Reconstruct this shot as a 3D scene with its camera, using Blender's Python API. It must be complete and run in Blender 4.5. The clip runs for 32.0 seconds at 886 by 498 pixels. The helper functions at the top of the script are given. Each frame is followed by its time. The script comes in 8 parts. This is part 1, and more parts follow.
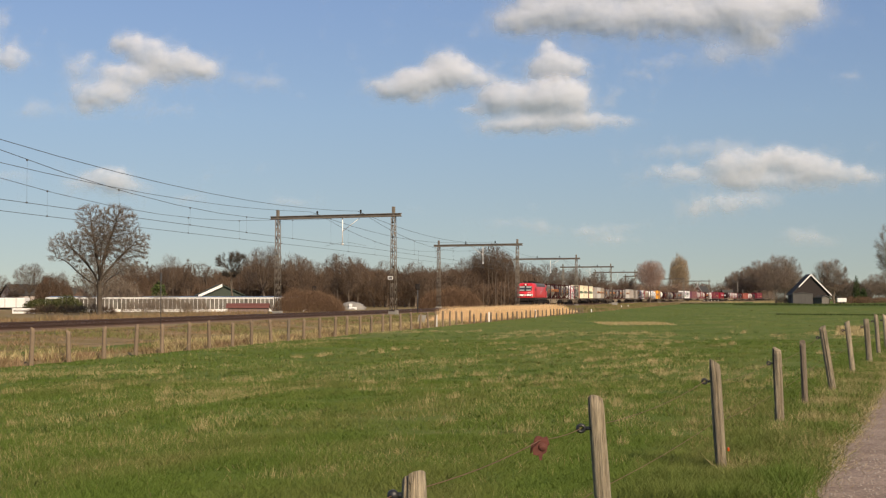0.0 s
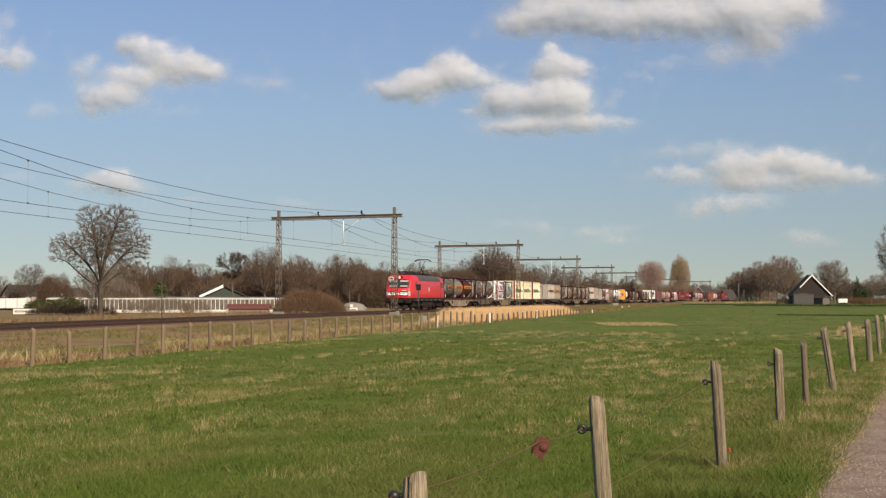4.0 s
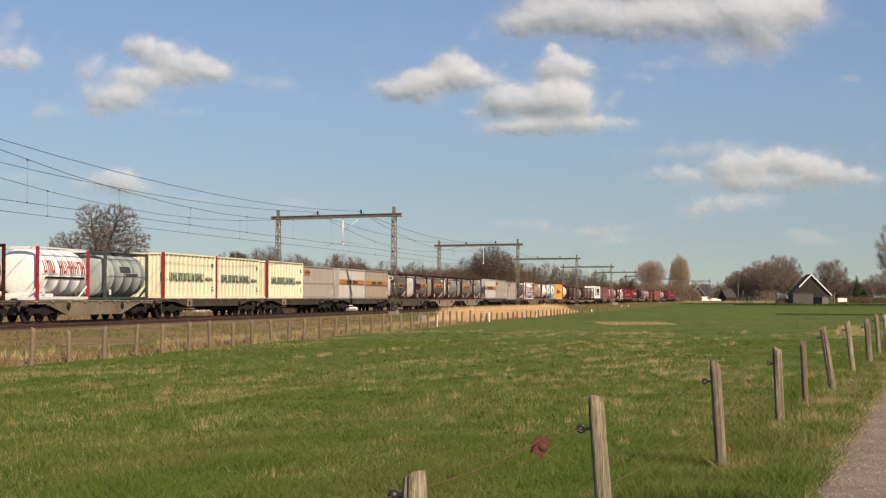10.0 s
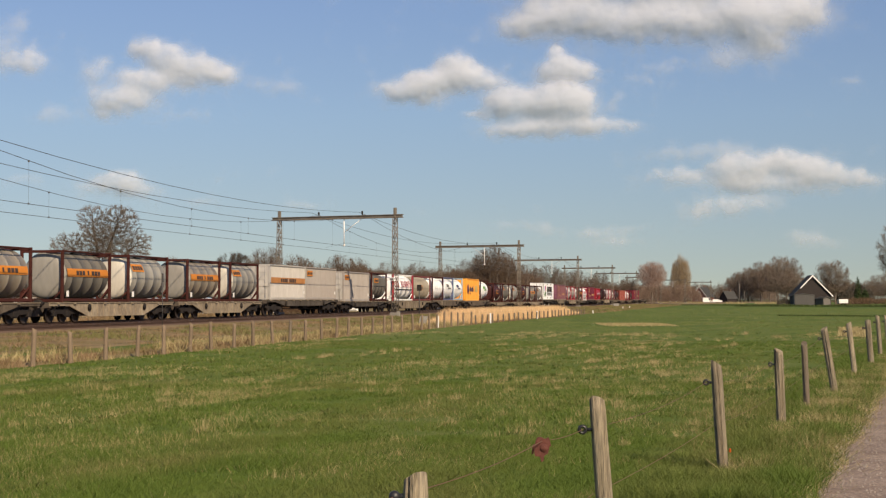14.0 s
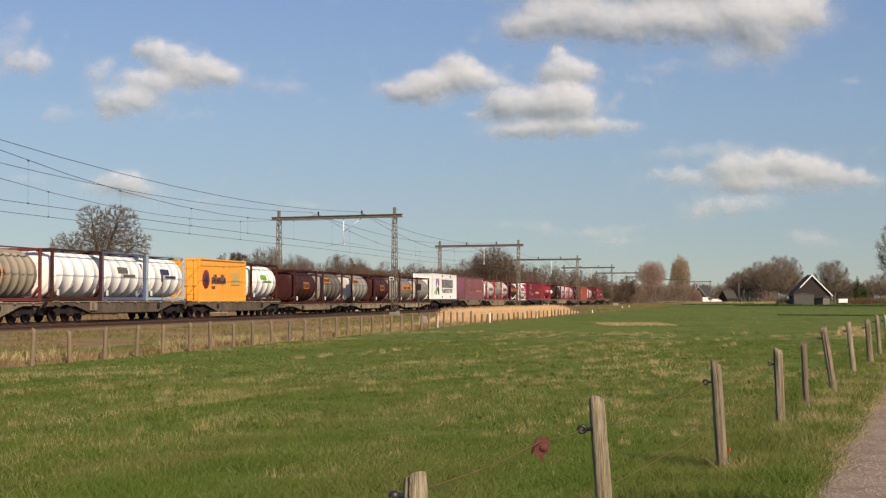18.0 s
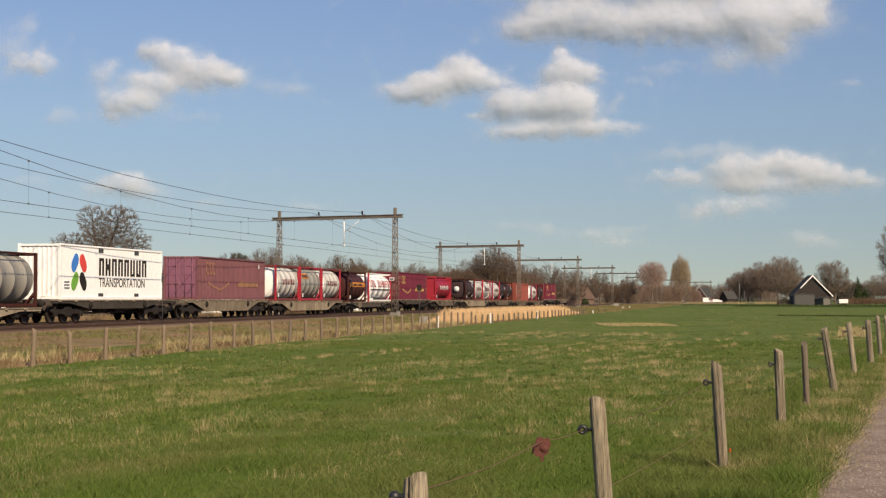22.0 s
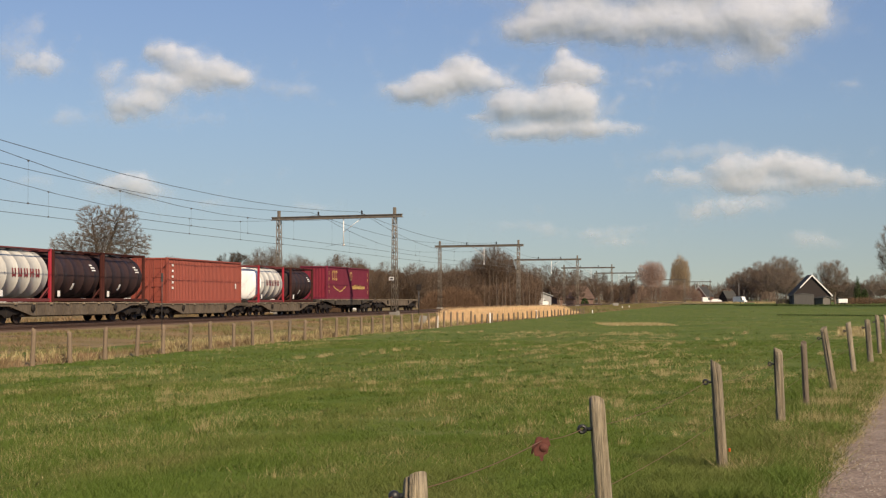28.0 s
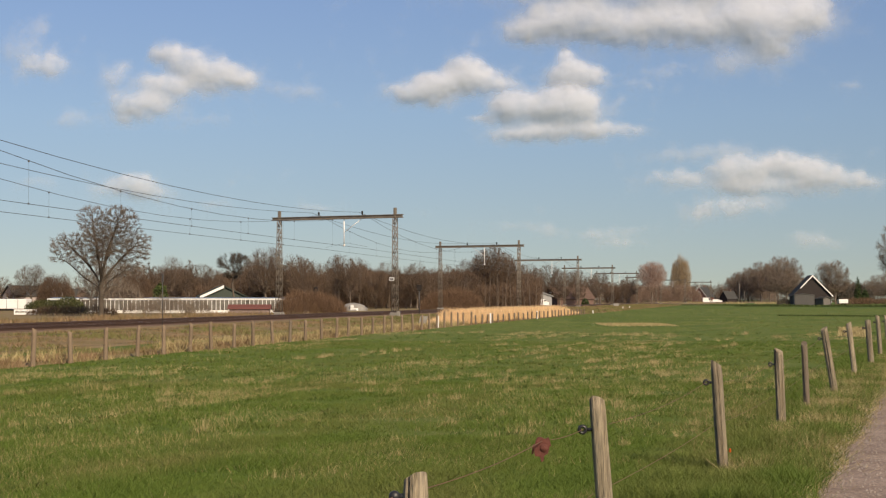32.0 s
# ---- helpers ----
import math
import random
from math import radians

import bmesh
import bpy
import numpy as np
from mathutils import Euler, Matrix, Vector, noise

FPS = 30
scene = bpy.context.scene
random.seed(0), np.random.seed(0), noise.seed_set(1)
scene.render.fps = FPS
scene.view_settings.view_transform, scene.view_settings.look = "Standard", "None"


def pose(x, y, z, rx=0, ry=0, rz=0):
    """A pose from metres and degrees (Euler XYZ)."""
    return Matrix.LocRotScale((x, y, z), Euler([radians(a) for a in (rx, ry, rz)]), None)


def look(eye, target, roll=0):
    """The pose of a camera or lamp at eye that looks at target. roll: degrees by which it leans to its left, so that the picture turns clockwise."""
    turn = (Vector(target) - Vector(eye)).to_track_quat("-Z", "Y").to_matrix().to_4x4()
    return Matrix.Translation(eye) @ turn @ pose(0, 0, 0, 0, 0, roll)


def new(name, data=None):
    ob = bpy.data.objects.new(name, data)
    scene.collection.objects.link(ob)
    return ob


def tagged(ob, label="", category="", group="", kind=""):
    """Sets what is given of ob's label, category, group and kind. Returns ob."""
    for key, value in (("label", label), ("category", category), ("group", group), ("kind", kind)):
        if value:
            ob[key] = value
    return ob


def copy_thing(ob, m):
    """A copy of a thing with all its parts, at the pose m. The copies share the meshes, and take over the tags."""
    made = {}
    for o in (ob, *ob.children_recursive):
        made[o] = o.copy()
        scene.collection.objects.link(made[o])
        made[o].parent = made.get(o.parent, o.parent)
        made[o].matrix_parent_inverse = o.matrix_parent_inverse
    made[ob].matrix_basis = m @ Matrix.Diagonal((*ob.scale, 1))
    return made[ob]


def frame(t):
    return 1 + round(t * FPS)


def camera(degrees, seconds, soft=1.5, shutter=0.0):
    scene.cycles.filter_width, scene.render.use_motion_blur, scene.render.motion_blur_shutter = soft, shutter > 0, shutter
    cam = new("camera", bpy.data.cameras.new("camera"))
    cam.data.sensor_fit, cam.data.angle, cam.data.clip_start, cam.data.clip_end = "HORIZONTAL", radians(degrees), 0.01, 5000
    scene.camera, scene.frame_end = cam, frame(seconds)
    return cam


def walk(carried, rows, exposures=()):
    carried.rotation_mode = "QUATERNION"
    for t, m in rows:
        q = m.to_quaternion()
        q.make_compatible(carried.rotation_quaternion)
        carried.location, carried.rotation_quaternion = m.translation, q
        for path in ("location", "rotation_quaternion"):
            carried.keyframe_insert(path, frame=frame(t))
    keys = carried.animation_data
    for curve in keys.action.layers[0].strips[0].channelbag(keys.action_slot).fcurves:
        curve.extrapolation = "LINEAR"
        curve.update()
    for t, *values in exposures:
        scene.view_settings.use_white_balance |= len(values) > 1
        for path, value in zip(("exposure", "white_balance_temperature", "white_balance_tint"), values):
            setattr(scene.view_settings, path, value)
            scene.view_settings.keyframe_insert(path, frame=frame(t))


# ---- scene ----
# The eye stands 1.7 m over the meadow; the lens sees 33.9 degrees across.
cam = camera(33.92, 32.0, soft=1.25)
TILT, TURN = 91.984, 0.0223
SWAY = [(0, -2.7, -2), (1, -2.7, -2), (2, -1.8, -1.5), (3.5, -1.5, -1.0), (5.5, 0, -0.7), (9.5, 0, 0), (10, -2, -2),
        (10.5, -2.3, -1.7), (11, -1.7, -1.5), (11.5, -4, -3), (12, -2.7, -2.5), (12.5, -1.5, -1.3), (13, 0, 0), (14, 0, 0),
        (14.5, -1.7, -1.5), (16.5, -1.7, -1.4), (17, 0, -0.8), (18, -0.8, -0.8), (19, 0, -0.9), (19.5, -2.4, -2.2),
        (20, -1.7, -1.5), (21, -0.3, -0.9), (21.5, -0.5, -0.5), (22, 0, 0), (25, 0, 0), (25.5, -1.6, -1.4),
        (27.5, -1.5, -1.0), (28, -0.8, -0.7), (28.5, 0, 0), (32, 0, 0)]
walk(cam, [(t, pose(0, 0, 1.7, TILT + dy * TURN, 0, dx * TURN)) for t, dx, dy in SWAY], [(0, 0.1, 7450, 13), (32, 0.1, 7450, 13)])

# ---- light ----
SUN_AZ, SUN_EL = 150.0, 36.0          # compass bearing from +Y over +X, height
world = bpy.data.worlds.new("sky")
scene.world = world
world.use_nodes = True
wn = world.node_tree.nodes
sky = wn.new("ShaderNodeTexSky")
sky.sky_type, sky.sun_disc = "NISHITA", False
sky.sun_elevation, sky.sun_rotation = radians(SUN_EL), radians(SUN_AZ)
sky.altitude, sky.air_density, sky.dust_density, sky.ozone_density = 600, 1.0, 0.2, 3.0
wn["Background"].inputs["Strength"].default_value = 0.103
# a hazy day: the gradient towards the horizon is gentle
wc, wv, wu = wn.new("ShaderNodeTexCoord"), wn.new("ShaderNodeVectorMath"), wn.new("ShaderNodeVectorMath")
wv.operation, wu.operation = "MULTIPLY_ADD", "NORMALIZE"
wv.inputs[1].default_value, wv.inputs[2].default_value = (1, 1, 1.0), (0, 0, 0.075)
world.node_tree.links.new(wc.outputs["Generated"], wv.inputs[0])
world.node_tree.links.new(wv.outputs[0], wu.inputs[0])
world.node_tree.links.new(wu.outputs[0], sky.inputs["Vector"])
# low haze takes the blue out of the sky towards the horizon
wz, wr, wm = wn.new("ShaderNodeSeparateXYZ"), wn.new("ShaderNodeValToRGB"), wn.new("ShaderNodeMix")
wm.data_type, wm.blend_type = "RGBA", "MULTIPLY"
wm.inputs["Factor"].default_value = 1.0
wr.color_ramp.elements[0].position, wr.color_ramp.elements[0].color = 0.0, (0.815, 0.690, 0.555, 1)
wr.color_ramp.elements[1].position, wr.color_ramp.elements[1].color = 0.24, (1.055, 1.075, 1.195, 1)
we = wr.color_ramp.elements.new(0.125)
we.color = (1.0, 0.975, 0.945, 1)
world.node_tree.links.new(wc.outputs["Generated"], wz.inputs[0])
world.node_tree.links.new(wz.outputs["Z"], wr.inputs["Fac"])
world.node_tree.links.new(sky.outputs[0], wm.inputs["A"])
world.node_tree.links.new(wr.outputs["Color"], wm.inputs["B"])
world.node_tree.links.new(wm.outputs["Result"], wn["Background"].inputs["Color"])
sun = new("sun", bpy.data.lights.new("sun", "SUN"))
sun.data.energy, sun.data.angle, sun.data.color = 5.0, radians(0.53), (1.0, 0.88, 0.70)
sd = Vector((math.sin(radians(SUN_AZ)) * math.cos(radians(SUN_EL)), math.cos(radians(SUN_AZ)) * math.cos(radians(SUN_EL)), math.sin(radians(SUN_EL))))
sun.matrix_world = look(sd * 200, (0, 0, 0))

# ---- the line of the track ----
THETA = math.atan(532 / 2570)
BEND, RADIUS = 368.0, 2070.0
RAIL = 0.45
FAR_Q, NEAR_Q = -36.75, -32.6


def track(s, q=0.0, z=0.0):
    """Place and heading (degrees of the local x axis) at s metres along the line, q metres to its right."""
    c, k = math.cos(THETA), math.sin(THETA)
    if s <= BEND:
        return Vector((s * k + q * c, s * c - q * k, z)), 90 - math.degrees(THETA)
    a = (s - BEND) / RADIUS
    bx, by = BEND * k, BEND * c
    cx, cy = bx + RADIUS * c, by - RADIUS * k
    h = THETA + a
    r = RADIUS - q
    return Vector((cx - r * math.cos(h), cy + r * math.sin(h), z)), 90 - math.degrees(h)


def track_pose(s, q=0.0, z=0.0, turn=0.0):
    p, h = track(s, q, z)
    return pose(p.x, p.y, p.z, 0, 0, h + turn)

# ---- materials ----
MATS = {}


def mat(name, c, c2=None, rough=0.6, metal=0.0, s1=0.7, s2=14.0, amount=0.5, fine=0.18, bump=0.15, stretch=(1, 1, 1), rnd=0.08, coat=0.0, emit=0.0):
    """A painted, weathered or natural surface: two scales of variation, bump and uneven gloss."""
    if name in MATS:
        return MATS[name]
    m = bpy.data.materials.new(name)
    m.use_nodes = True
    nt = m.node_tree
    n, l = nt.nodes, nt.links
    b = n["Principled BSDF"]
    c2 = c2 or tuple(x * 0.6 for x in c)
    tc, oi = n.new("ShaderNodeTexCoord"), n.new("ShaderNodeObjectInfo")
    mp = n.new("ShaderNodeVectorMath")
    mp.operation = "MULTIPLY_ADD"
    sc = n.new("ShaderNodeVectorMath")
    sc.operation = "SCALE"
    sc.inputs[0].default_value = (37.0, 23.0, 11.0)
    l.new(oi.outputs["Random"], sc.inputs["Scale"])
    l.new(tc.outputs["Object"], mp.inputs[0])
    mp.inputs[1].default_value = stretch
    l.new(sc.outputs[0], mp.inputs[2])
    n1, n2 = n.new("ShaderNodeTexNoise"), n.new("ShaderNodeTexNoise")
    for nn, s, d in ((n1, s1, 5), (n2, s2, 4)):
        nn.inputs["Scale"].default_value, nn.inputs["Detail"].default_value = s, d
        nn.inputs["Roughness"].default_value = 0.6
        l.new(mp.outputs[0], nn.inputs["Vector"])
    r1 = n.new("ShaderNodeMapRange")
    r1.inputs["From Min"].default_value, r1.inputs["From Max"].default_value = 0.35, 0.68
    r1.inputs["To Max"].default_value = amount
    l.new(n1.outputs["Fac"], r1.inputs["Value"])
    mx = n.new("ShaderNodeMix")
    mx.data_type = "RGBA"
    mx.inputs["A"].default_value, mx.inputs["B"].default_value = (*c, 1), (*c2, 1)
    l.new(r1.outputs[0], mx.inputs["Factor"])
    r2 = n.new("ShaderNodeMapRange")
    r2.inputs["From Min"].default_value, r2.inputs["From Max"].default_value = 0.25, 0.75
    r2.inputs["To Min"].default_value, r2.inputs["To Max"].default_value = 1 - fine, 1 + fine
    l.new(n2.outputs["Fac"], r2.inputs["Value"])
    r3 = n.new("ShaderNodeMapRange")
    r3.inputs["To Min"].default_value, r3.inputs["To Max"].default_value = 1 - rnd, 1 + rnd
    l.new(oi.outputs["Random"], r3.inputs["Value"])
    mu = n.new("ShaderNodeMath")
    mu.operation = "MULTIPLY"
    l.new(r2.outputs[0], mu.inputs[0])
    l.new(r3.outputs[0], mu.inputs[1])
    hs = n.new("ShaderNodeVectorMath")
    hs.operation = "SCALE"
    l.new(mx.outputs["Result"], hs.inputs[0])
    l.new(mu.outputs[0], hs.inputs["Scale"])
    l.new(hs.outputs[0], b.inputs["Base Color"])
    rr = n.new("ShaderNodeMapRange")
    rr.inputs["To Min"].default_value, rr.inputs["To Max"].default_value = max(0.03, rough - 0.12), min(1, rough + 0.12)
    l.new(n1.outputs["Fac"], rr.inputs["Value"])
    l.new(rr.outputs[0], b.inputs["Roughness"])
    b.inputs["Metallic"].default_value = metal
    b.inputs["Coat Weight"].default_value = coat
    if bump:
        bp = n.new("ShaderNodeBump")
        bp.inputs["Strength"].default_value, bp.inputs["Distance"].default_value = bump, 0.02
        l.new(n2.outputs["Fac"], bp.inputs["Height"])
        l.new(bp.outputs[0], b.inputs["Normal"])
    if emit:
        b.inputs["Emission Color"].default_value, b.inputs["Emission Strength"].default_value = (*c, 1), emit
    MATS[name] = m
    return m


def ground_mat(name, colours, straw, scales=(0.035, 0.35, 5.0), bump=0.5, straw_amount=0.5):
    """Grass land: two greens in large drifts, straw in smaller patches, fine grain."""
    m = bpy.data.materials.new(name)
    m.use_nodes = True
    n, l = m.node_tree.nodes, m.node_tree.links
    b = n["Principled BSDF"]
    tc = n.new("ShaderNodeTexCoord")

    def noise_at(s, d, lo, hi, mul=(1, 1, 1)):
        mr, mp = n.new("ShaderNodeMapping"), n.new("ShaderNodeMapping")
        mr.inputs["Rotation"].default_value, mp.inputs["Scale"].default_value = (0, 0, radians(19)), mul
        l.new(tc.outputs["Object"], mr.inputs["Vector"])
        l.new(mr.outputs[0], mp.inputs["Vector"])
        t = n.new("ShaderNodeTexNoise")
        t.inputs["Scale"].default_value, t.inputs["Detail"].default_value, t.inputs["Roughness"].default_value = s, d, 0.65
        l.new(mp.outputs[0], t.inputs["Vector"])
        r = n.new("ShaderNodeMapRange")
        r.inputs["From Min"].default_value, r.inputs["From Max"].default_value = lo, hi
        l.new(t.outputs["Fac"], r.inputs["Value"])
        return t, r

    def mixed(a, bcol, fac):
        x = n.new("ShaderNodeMix")
        x.data_type = "RGBA"
        for key, v in (("A", a), ("B", bcol)):
            if isinstance(v, tuple):
                x.inputs[key].default_value = (*v, 1)
            else:
                l.new(v, x.inputs[key])
        l.new(fac, x.inputs["Factor"])
        return x.outputs["Result"]

    _, a = noise_at(scales[0], 4, 0.35, 0.65)
    _, c = noise_at(scales[1], 6, 0.42, 0.72, (1, 0.3, 1))
    fine, d = noise_at(scales[2], 6, 0.3, 0.75)
    _, e = noise_at(scales[1], 8, 0.52, 0.7, (1, 0.28, 1))
    col = mixed(colours[0], colours[1], a.outputs[0])
    col = mixed(col, colours[2], c.outputs[0])
    k = n.new("ShaderNodeMath")
    k.operation = "MULTIPLY"
    l.new(e.outputs[0], k.inputs[0])
    k2 = n.new("ShaderNodeMath")
    k2.operation = "MULTIPLY"
    k2.inputs[1].default_value = straw_amount
    l.new(d.outputs[0], k2.inputs[0])
    l.new(k2.outputs[0], k.inputs[1])
    col = mixed(col, straw, k.outputs[0])
    l.new(col, b.inputs["Base Color"])
    b.inputs["Roughness"].default_value = 0.9
    b.inputs["Specular IOR Level"].default_value = 0.15
    bp = n.new("ShaderNodeBump")
    bp.inputs["Strength"].default_value, bp.inputs["Distance"].default_value = bump, 0.06
    l.new(fine.outputs["Fac"], bp.inputs["Height"])
    l.new(bp.outputs[0], b.inputs["Normal"])
    MATS[name] = m
    return m


def blade_mat(name, dark, light, patch=None):
    """Grass blades, reeds or twigs: each piece of the mesh takes its own shade."""
    m = bpy.data.materials.new(name)
    m.use_nodes = True
    n, l = m.node_tree.nodes, m.node_tree.links
    b = n["Principled BSDF"]
    g = n.new("ShaderNodeNewGeometry")
    x = n.new("ShaderNodeMix")
    x.data_type = "RGBA"
    x.inputs["A"].default_value, x.inputs["B"].default_value = (*dark, 1), (*light, 1)
    l.new(g.outputs["Random Per Island"], x.inputs["Factor"])
    out = x.outputs["Result"]
    if patch:
        tc, t, r = n.new("ShaderNodeTexCoord"), n.new("ShaderNodeTexNoise"), n.new("ShaderNodeMapRange")
        m1, m2 = n.new("ShaderNodeMapping"), n.new("ShaderNodeMapping")
        m1.inputs["Rotation"].default_value, m2.inputs["Scale"].default_value = (0, 0, radians(19)), (1, 0.3, 1)
        t.inputs["Scale"].default_value, t.inputs["Detail"].default_value, t.inputs["Roughness"].default_value = 0.55, 7, 0.62
        r.inputs["From Min"].default_value, r.inputs["From Max"].default_value = 0.45, 0.70
        r.inputs["To Max"].default_value = 0.9
        l.new(tc.outputs["Object"], m1.inputs["Vector"])
        l.new(m1.outputs[0], m2.inputs["Vector"])
        l.new(m2.outputs[0], t.inputs["Vector"])
        l.new(t.outputs["Fac"], r.inputs["Value"])
        y = n.new("ShaderNodeMix")
        y.data_type = "RGBA"
        l.new(r.outputs[0], y.inputs["Factor"])
        l.new(out, y.inputs["A"])
        y.inputs["B"].default_value = (*patch, 1)
        out = y.outputs["Result"]
    l.new(out, b.inputs["Base Color"])
    b.inputs["Roughness"].default_value = 0.75
    b.inputs["Specular IOR Level"].default_value = 0.2
    MATS[name] = m
    return m


MEADOW = ground_mat("meadow_grass", ((0.080, 0.119, 0.018), (0.100, 0.134, 0.026), (0.062, 0.101, 0.0145)), (0.31, 0.25, 0.12))
BANK = ground_mat("rough_bank_grass", ((0.205, 0.142, 0.076), (0.150, 0.134, 0.050), (0.250, 0.178, 0.100)), (0.32, 0.24, 0.14), (0.09, 0.7, 7.0), 0.8, 0.9)
STONE = mat("pale_stone", (0.37, 0.31, 0.265), (0.24, 0.185, 0.15), 0.9, rnd=0.3)
TWIG_BUSH = blade_mat("russet_twig", (0.105, 0.062, 0.036), (0.205, 0.128, 0.080))
PATHMAT = mat("gravel_track", (0.205, 0.143, 0.104), (0.345, 0.262, 0.205), 0.95, s1=1.6, s2=26, amount=1.0, fine=0.55, bump=0.9)
BALLAST = mat("ballast_stone", (0.165, 0.108, 0.074), (0.095, 0.064, 0.046), 0.95, s1=0.5, s2=9, fine=0.4, bump=0.8)
GRASS = blade_mat("grass_blade", (0.064, 0.106, 0.0135), (0.112, 0.160, 0.031), (0.152, 0.148, 0.049))
GRASS_DARK = blade_mat("dark_grass_blade", (0.034, 0.066, 0.010), (0.072, 0.112, 0.020))
# distant blades: haze over the far field is mixed into these paler greens
GRASS_FAR = blade_mat("hazed_grass_blade", (0.112, 0.148, 0.040), (0.18, 0.21, 0.070), (0.22, 0.205, 0.09))
STRAW = blade_mat("dry_grass_blade", (0.26, 0.195, 0.085), (0.46, 0.38, 0.20))
REED = blade_mat("reed_stem", (0.56, 0.36, 0.18), (0.82, 0.58, 0.34))
RUSTY = blade_mat("bank_grass_blade", (0.17, 0.105, 0.056), (0.31, 0.210, 0.122), (0.125, 0.122, 0.042))
BARK = mat("bark", (0.125, 0.098, 0.072), (0.075, 0.060, 0.046), 0.9, s1=1.2, s2=18, bump=0.6)
TWIG = blade_mat("winter_twig", (0.115, 0.088, 0.066), (0.220, 0.175, 0.135))
TWIG_FAR = blade_mat("pale_winter_twig", (0.086, 0.058, 0.040), (0.150, 0.106, 0.075))
BANKGREEN = blade_mat("bank_green_blade", (0.112, 0.118, 0.036), (0.178, 0.176, 0.066))
TWIG_RED = blade_mat("reddish_twig", (0.082, 0.052, 0.034), (0.142, 0.094, 0.062))
BARK_PALE = mat("pale_bark", (0.165, 0.128, 0.098), (0.11, 0.086, 0.065), 0.9, s1=1.5, s2=12)
TWIG_DARK = blade_mat("dark_twig", (0.05, 0.042, 0.034), (0.10, 0.085, 0.068))
OLIVE_DARK = blade_mat("dark_olive_leaf", (0.038, 0.046, 0.016), (0.095, 0.098, 0.034))
OLIVE = blade_mat("olive_leaf", (0.06, 0.075, 0.02), (0.15, 0.15, 0.045))
TWIG_GOLD = blade_mat("golden_twig", (0.225, 0.165, 0.100), (0.335, 0.255, 0.165))
TWIG_SCRUB = blade_mat("pale_scrub_twig", (0.150, 0.098, 0.070), (0.240, 0.168, 0.126))
# twigs of the trees beyond the meadow, lightened to carry the air's haze
TWIG_HAZED = blade_mat("hazed_grey_brown_twig", (0.135, 0.100, 0.077), (0.215, 0.165, 0.130))
TWIG_ROSE = blade_mat("rosy_twig", (0.250, 0.160, 0.125), (0.370, 0.255, 0.205))
LEAF = blade_mat("evergreen_leaf", (0.020, 0.035, 0.012), (0.055, 0.080, 0.025))
HEDGE = blade_mat("hedge_leaf", (0.030, 0.050, 0.014), (0.080, 0.105, 0.030))
BANKPOST = mat("bank_post_wood", (0.205, 0.148, 0.098), (0.150, 0.106, 0.070), 0.9, s1=1.6, s2=22, stretch=(4, 4, 0.35), fine=0.3, bump=0.7, rnd=0.15)
POSTWOOD = mat("weathered_post_wood", (0.335, 0.275, 0.19), (0.14, 0.112, 0.076), 0.9, s1=2.6, s2=26, stretch=(5, 5, 0.3), amount=0.9, fine=0.5, bump=1.0, rnd=0.15)
DARKWOOD = mat("dark_post_wood", (0.155, 0.120, 0.085), (0.095, 0.075, 0.058), 0.9, s1=1.6, s2=22, stretch=(4, 4, 0.35), fine=0.35, bump=0.7, rnd=0.15)
BLACKPLASTIC = mat("black_plastic", (0.022, 0.022, 0.024), rough=0.45)
RUST = mat("rusty_iron", (0.125, 0.036, 0.024), (0.07, 0.025, 0.018), 0.85, s1=8, s2=60, bump=0.4)
WIRE = mat("grey_wire", (0.10, 0.085, 0.075), rough=0.6, metal=0.6)
COPPER = mat("dark_line_wire", (0.10, 0.10, 0.105), rough=0.6, metal=0.3)
GANTRY = mat("gantry_steel", (0.195, 0.166, 0.132), (0.125, 0.10, 0.078), 0.75, metal=0.2, s1=1.5, s2=16)
WHITEPAINT = mat("white_paint", (0.80, 0.79, 0.76), (0.62, 0.60, 0.55), 0.5, amount=0.35)
CONCRETE = mat("concrete", (0.27, 0.25, 0.22), (0.19, 0.175, 0.15), 0.9, s1=2, s2=25)
RAILSTEEL = mat("rusty_rail", (0.105, 0.060, 0.040), (0.075, 0.046, 0.034), 0.7, metal=0.4, s1=1.0, s2=20)
RAILTOP = mat("polished_rail", (0.42, 0.38, 0.34), rough=0.35, metal=0.9)
SLEEPER = mat("sleeper_timber", (0.10, 0.078, 0.060), (0.16, 0.13, 0.10), 0.9, s1=2, s2=18, stretch=(1, 5, 5))
GLASS = mat("dark_glass", (0.045, 0.050, 0.055), rough=0.08, bump=0.0, coat=0.6)
BLACK = mat("black_underframe", (0.020, 0.017, 0.016), (0.045, 0.036, 0.030), 0.8, s1=1.3, s2=20)
DARKGREY = mat("dark_grey_paint", (0.055, 0.052, 0.052), (0.038, 0.035, 0.034), 0.6)

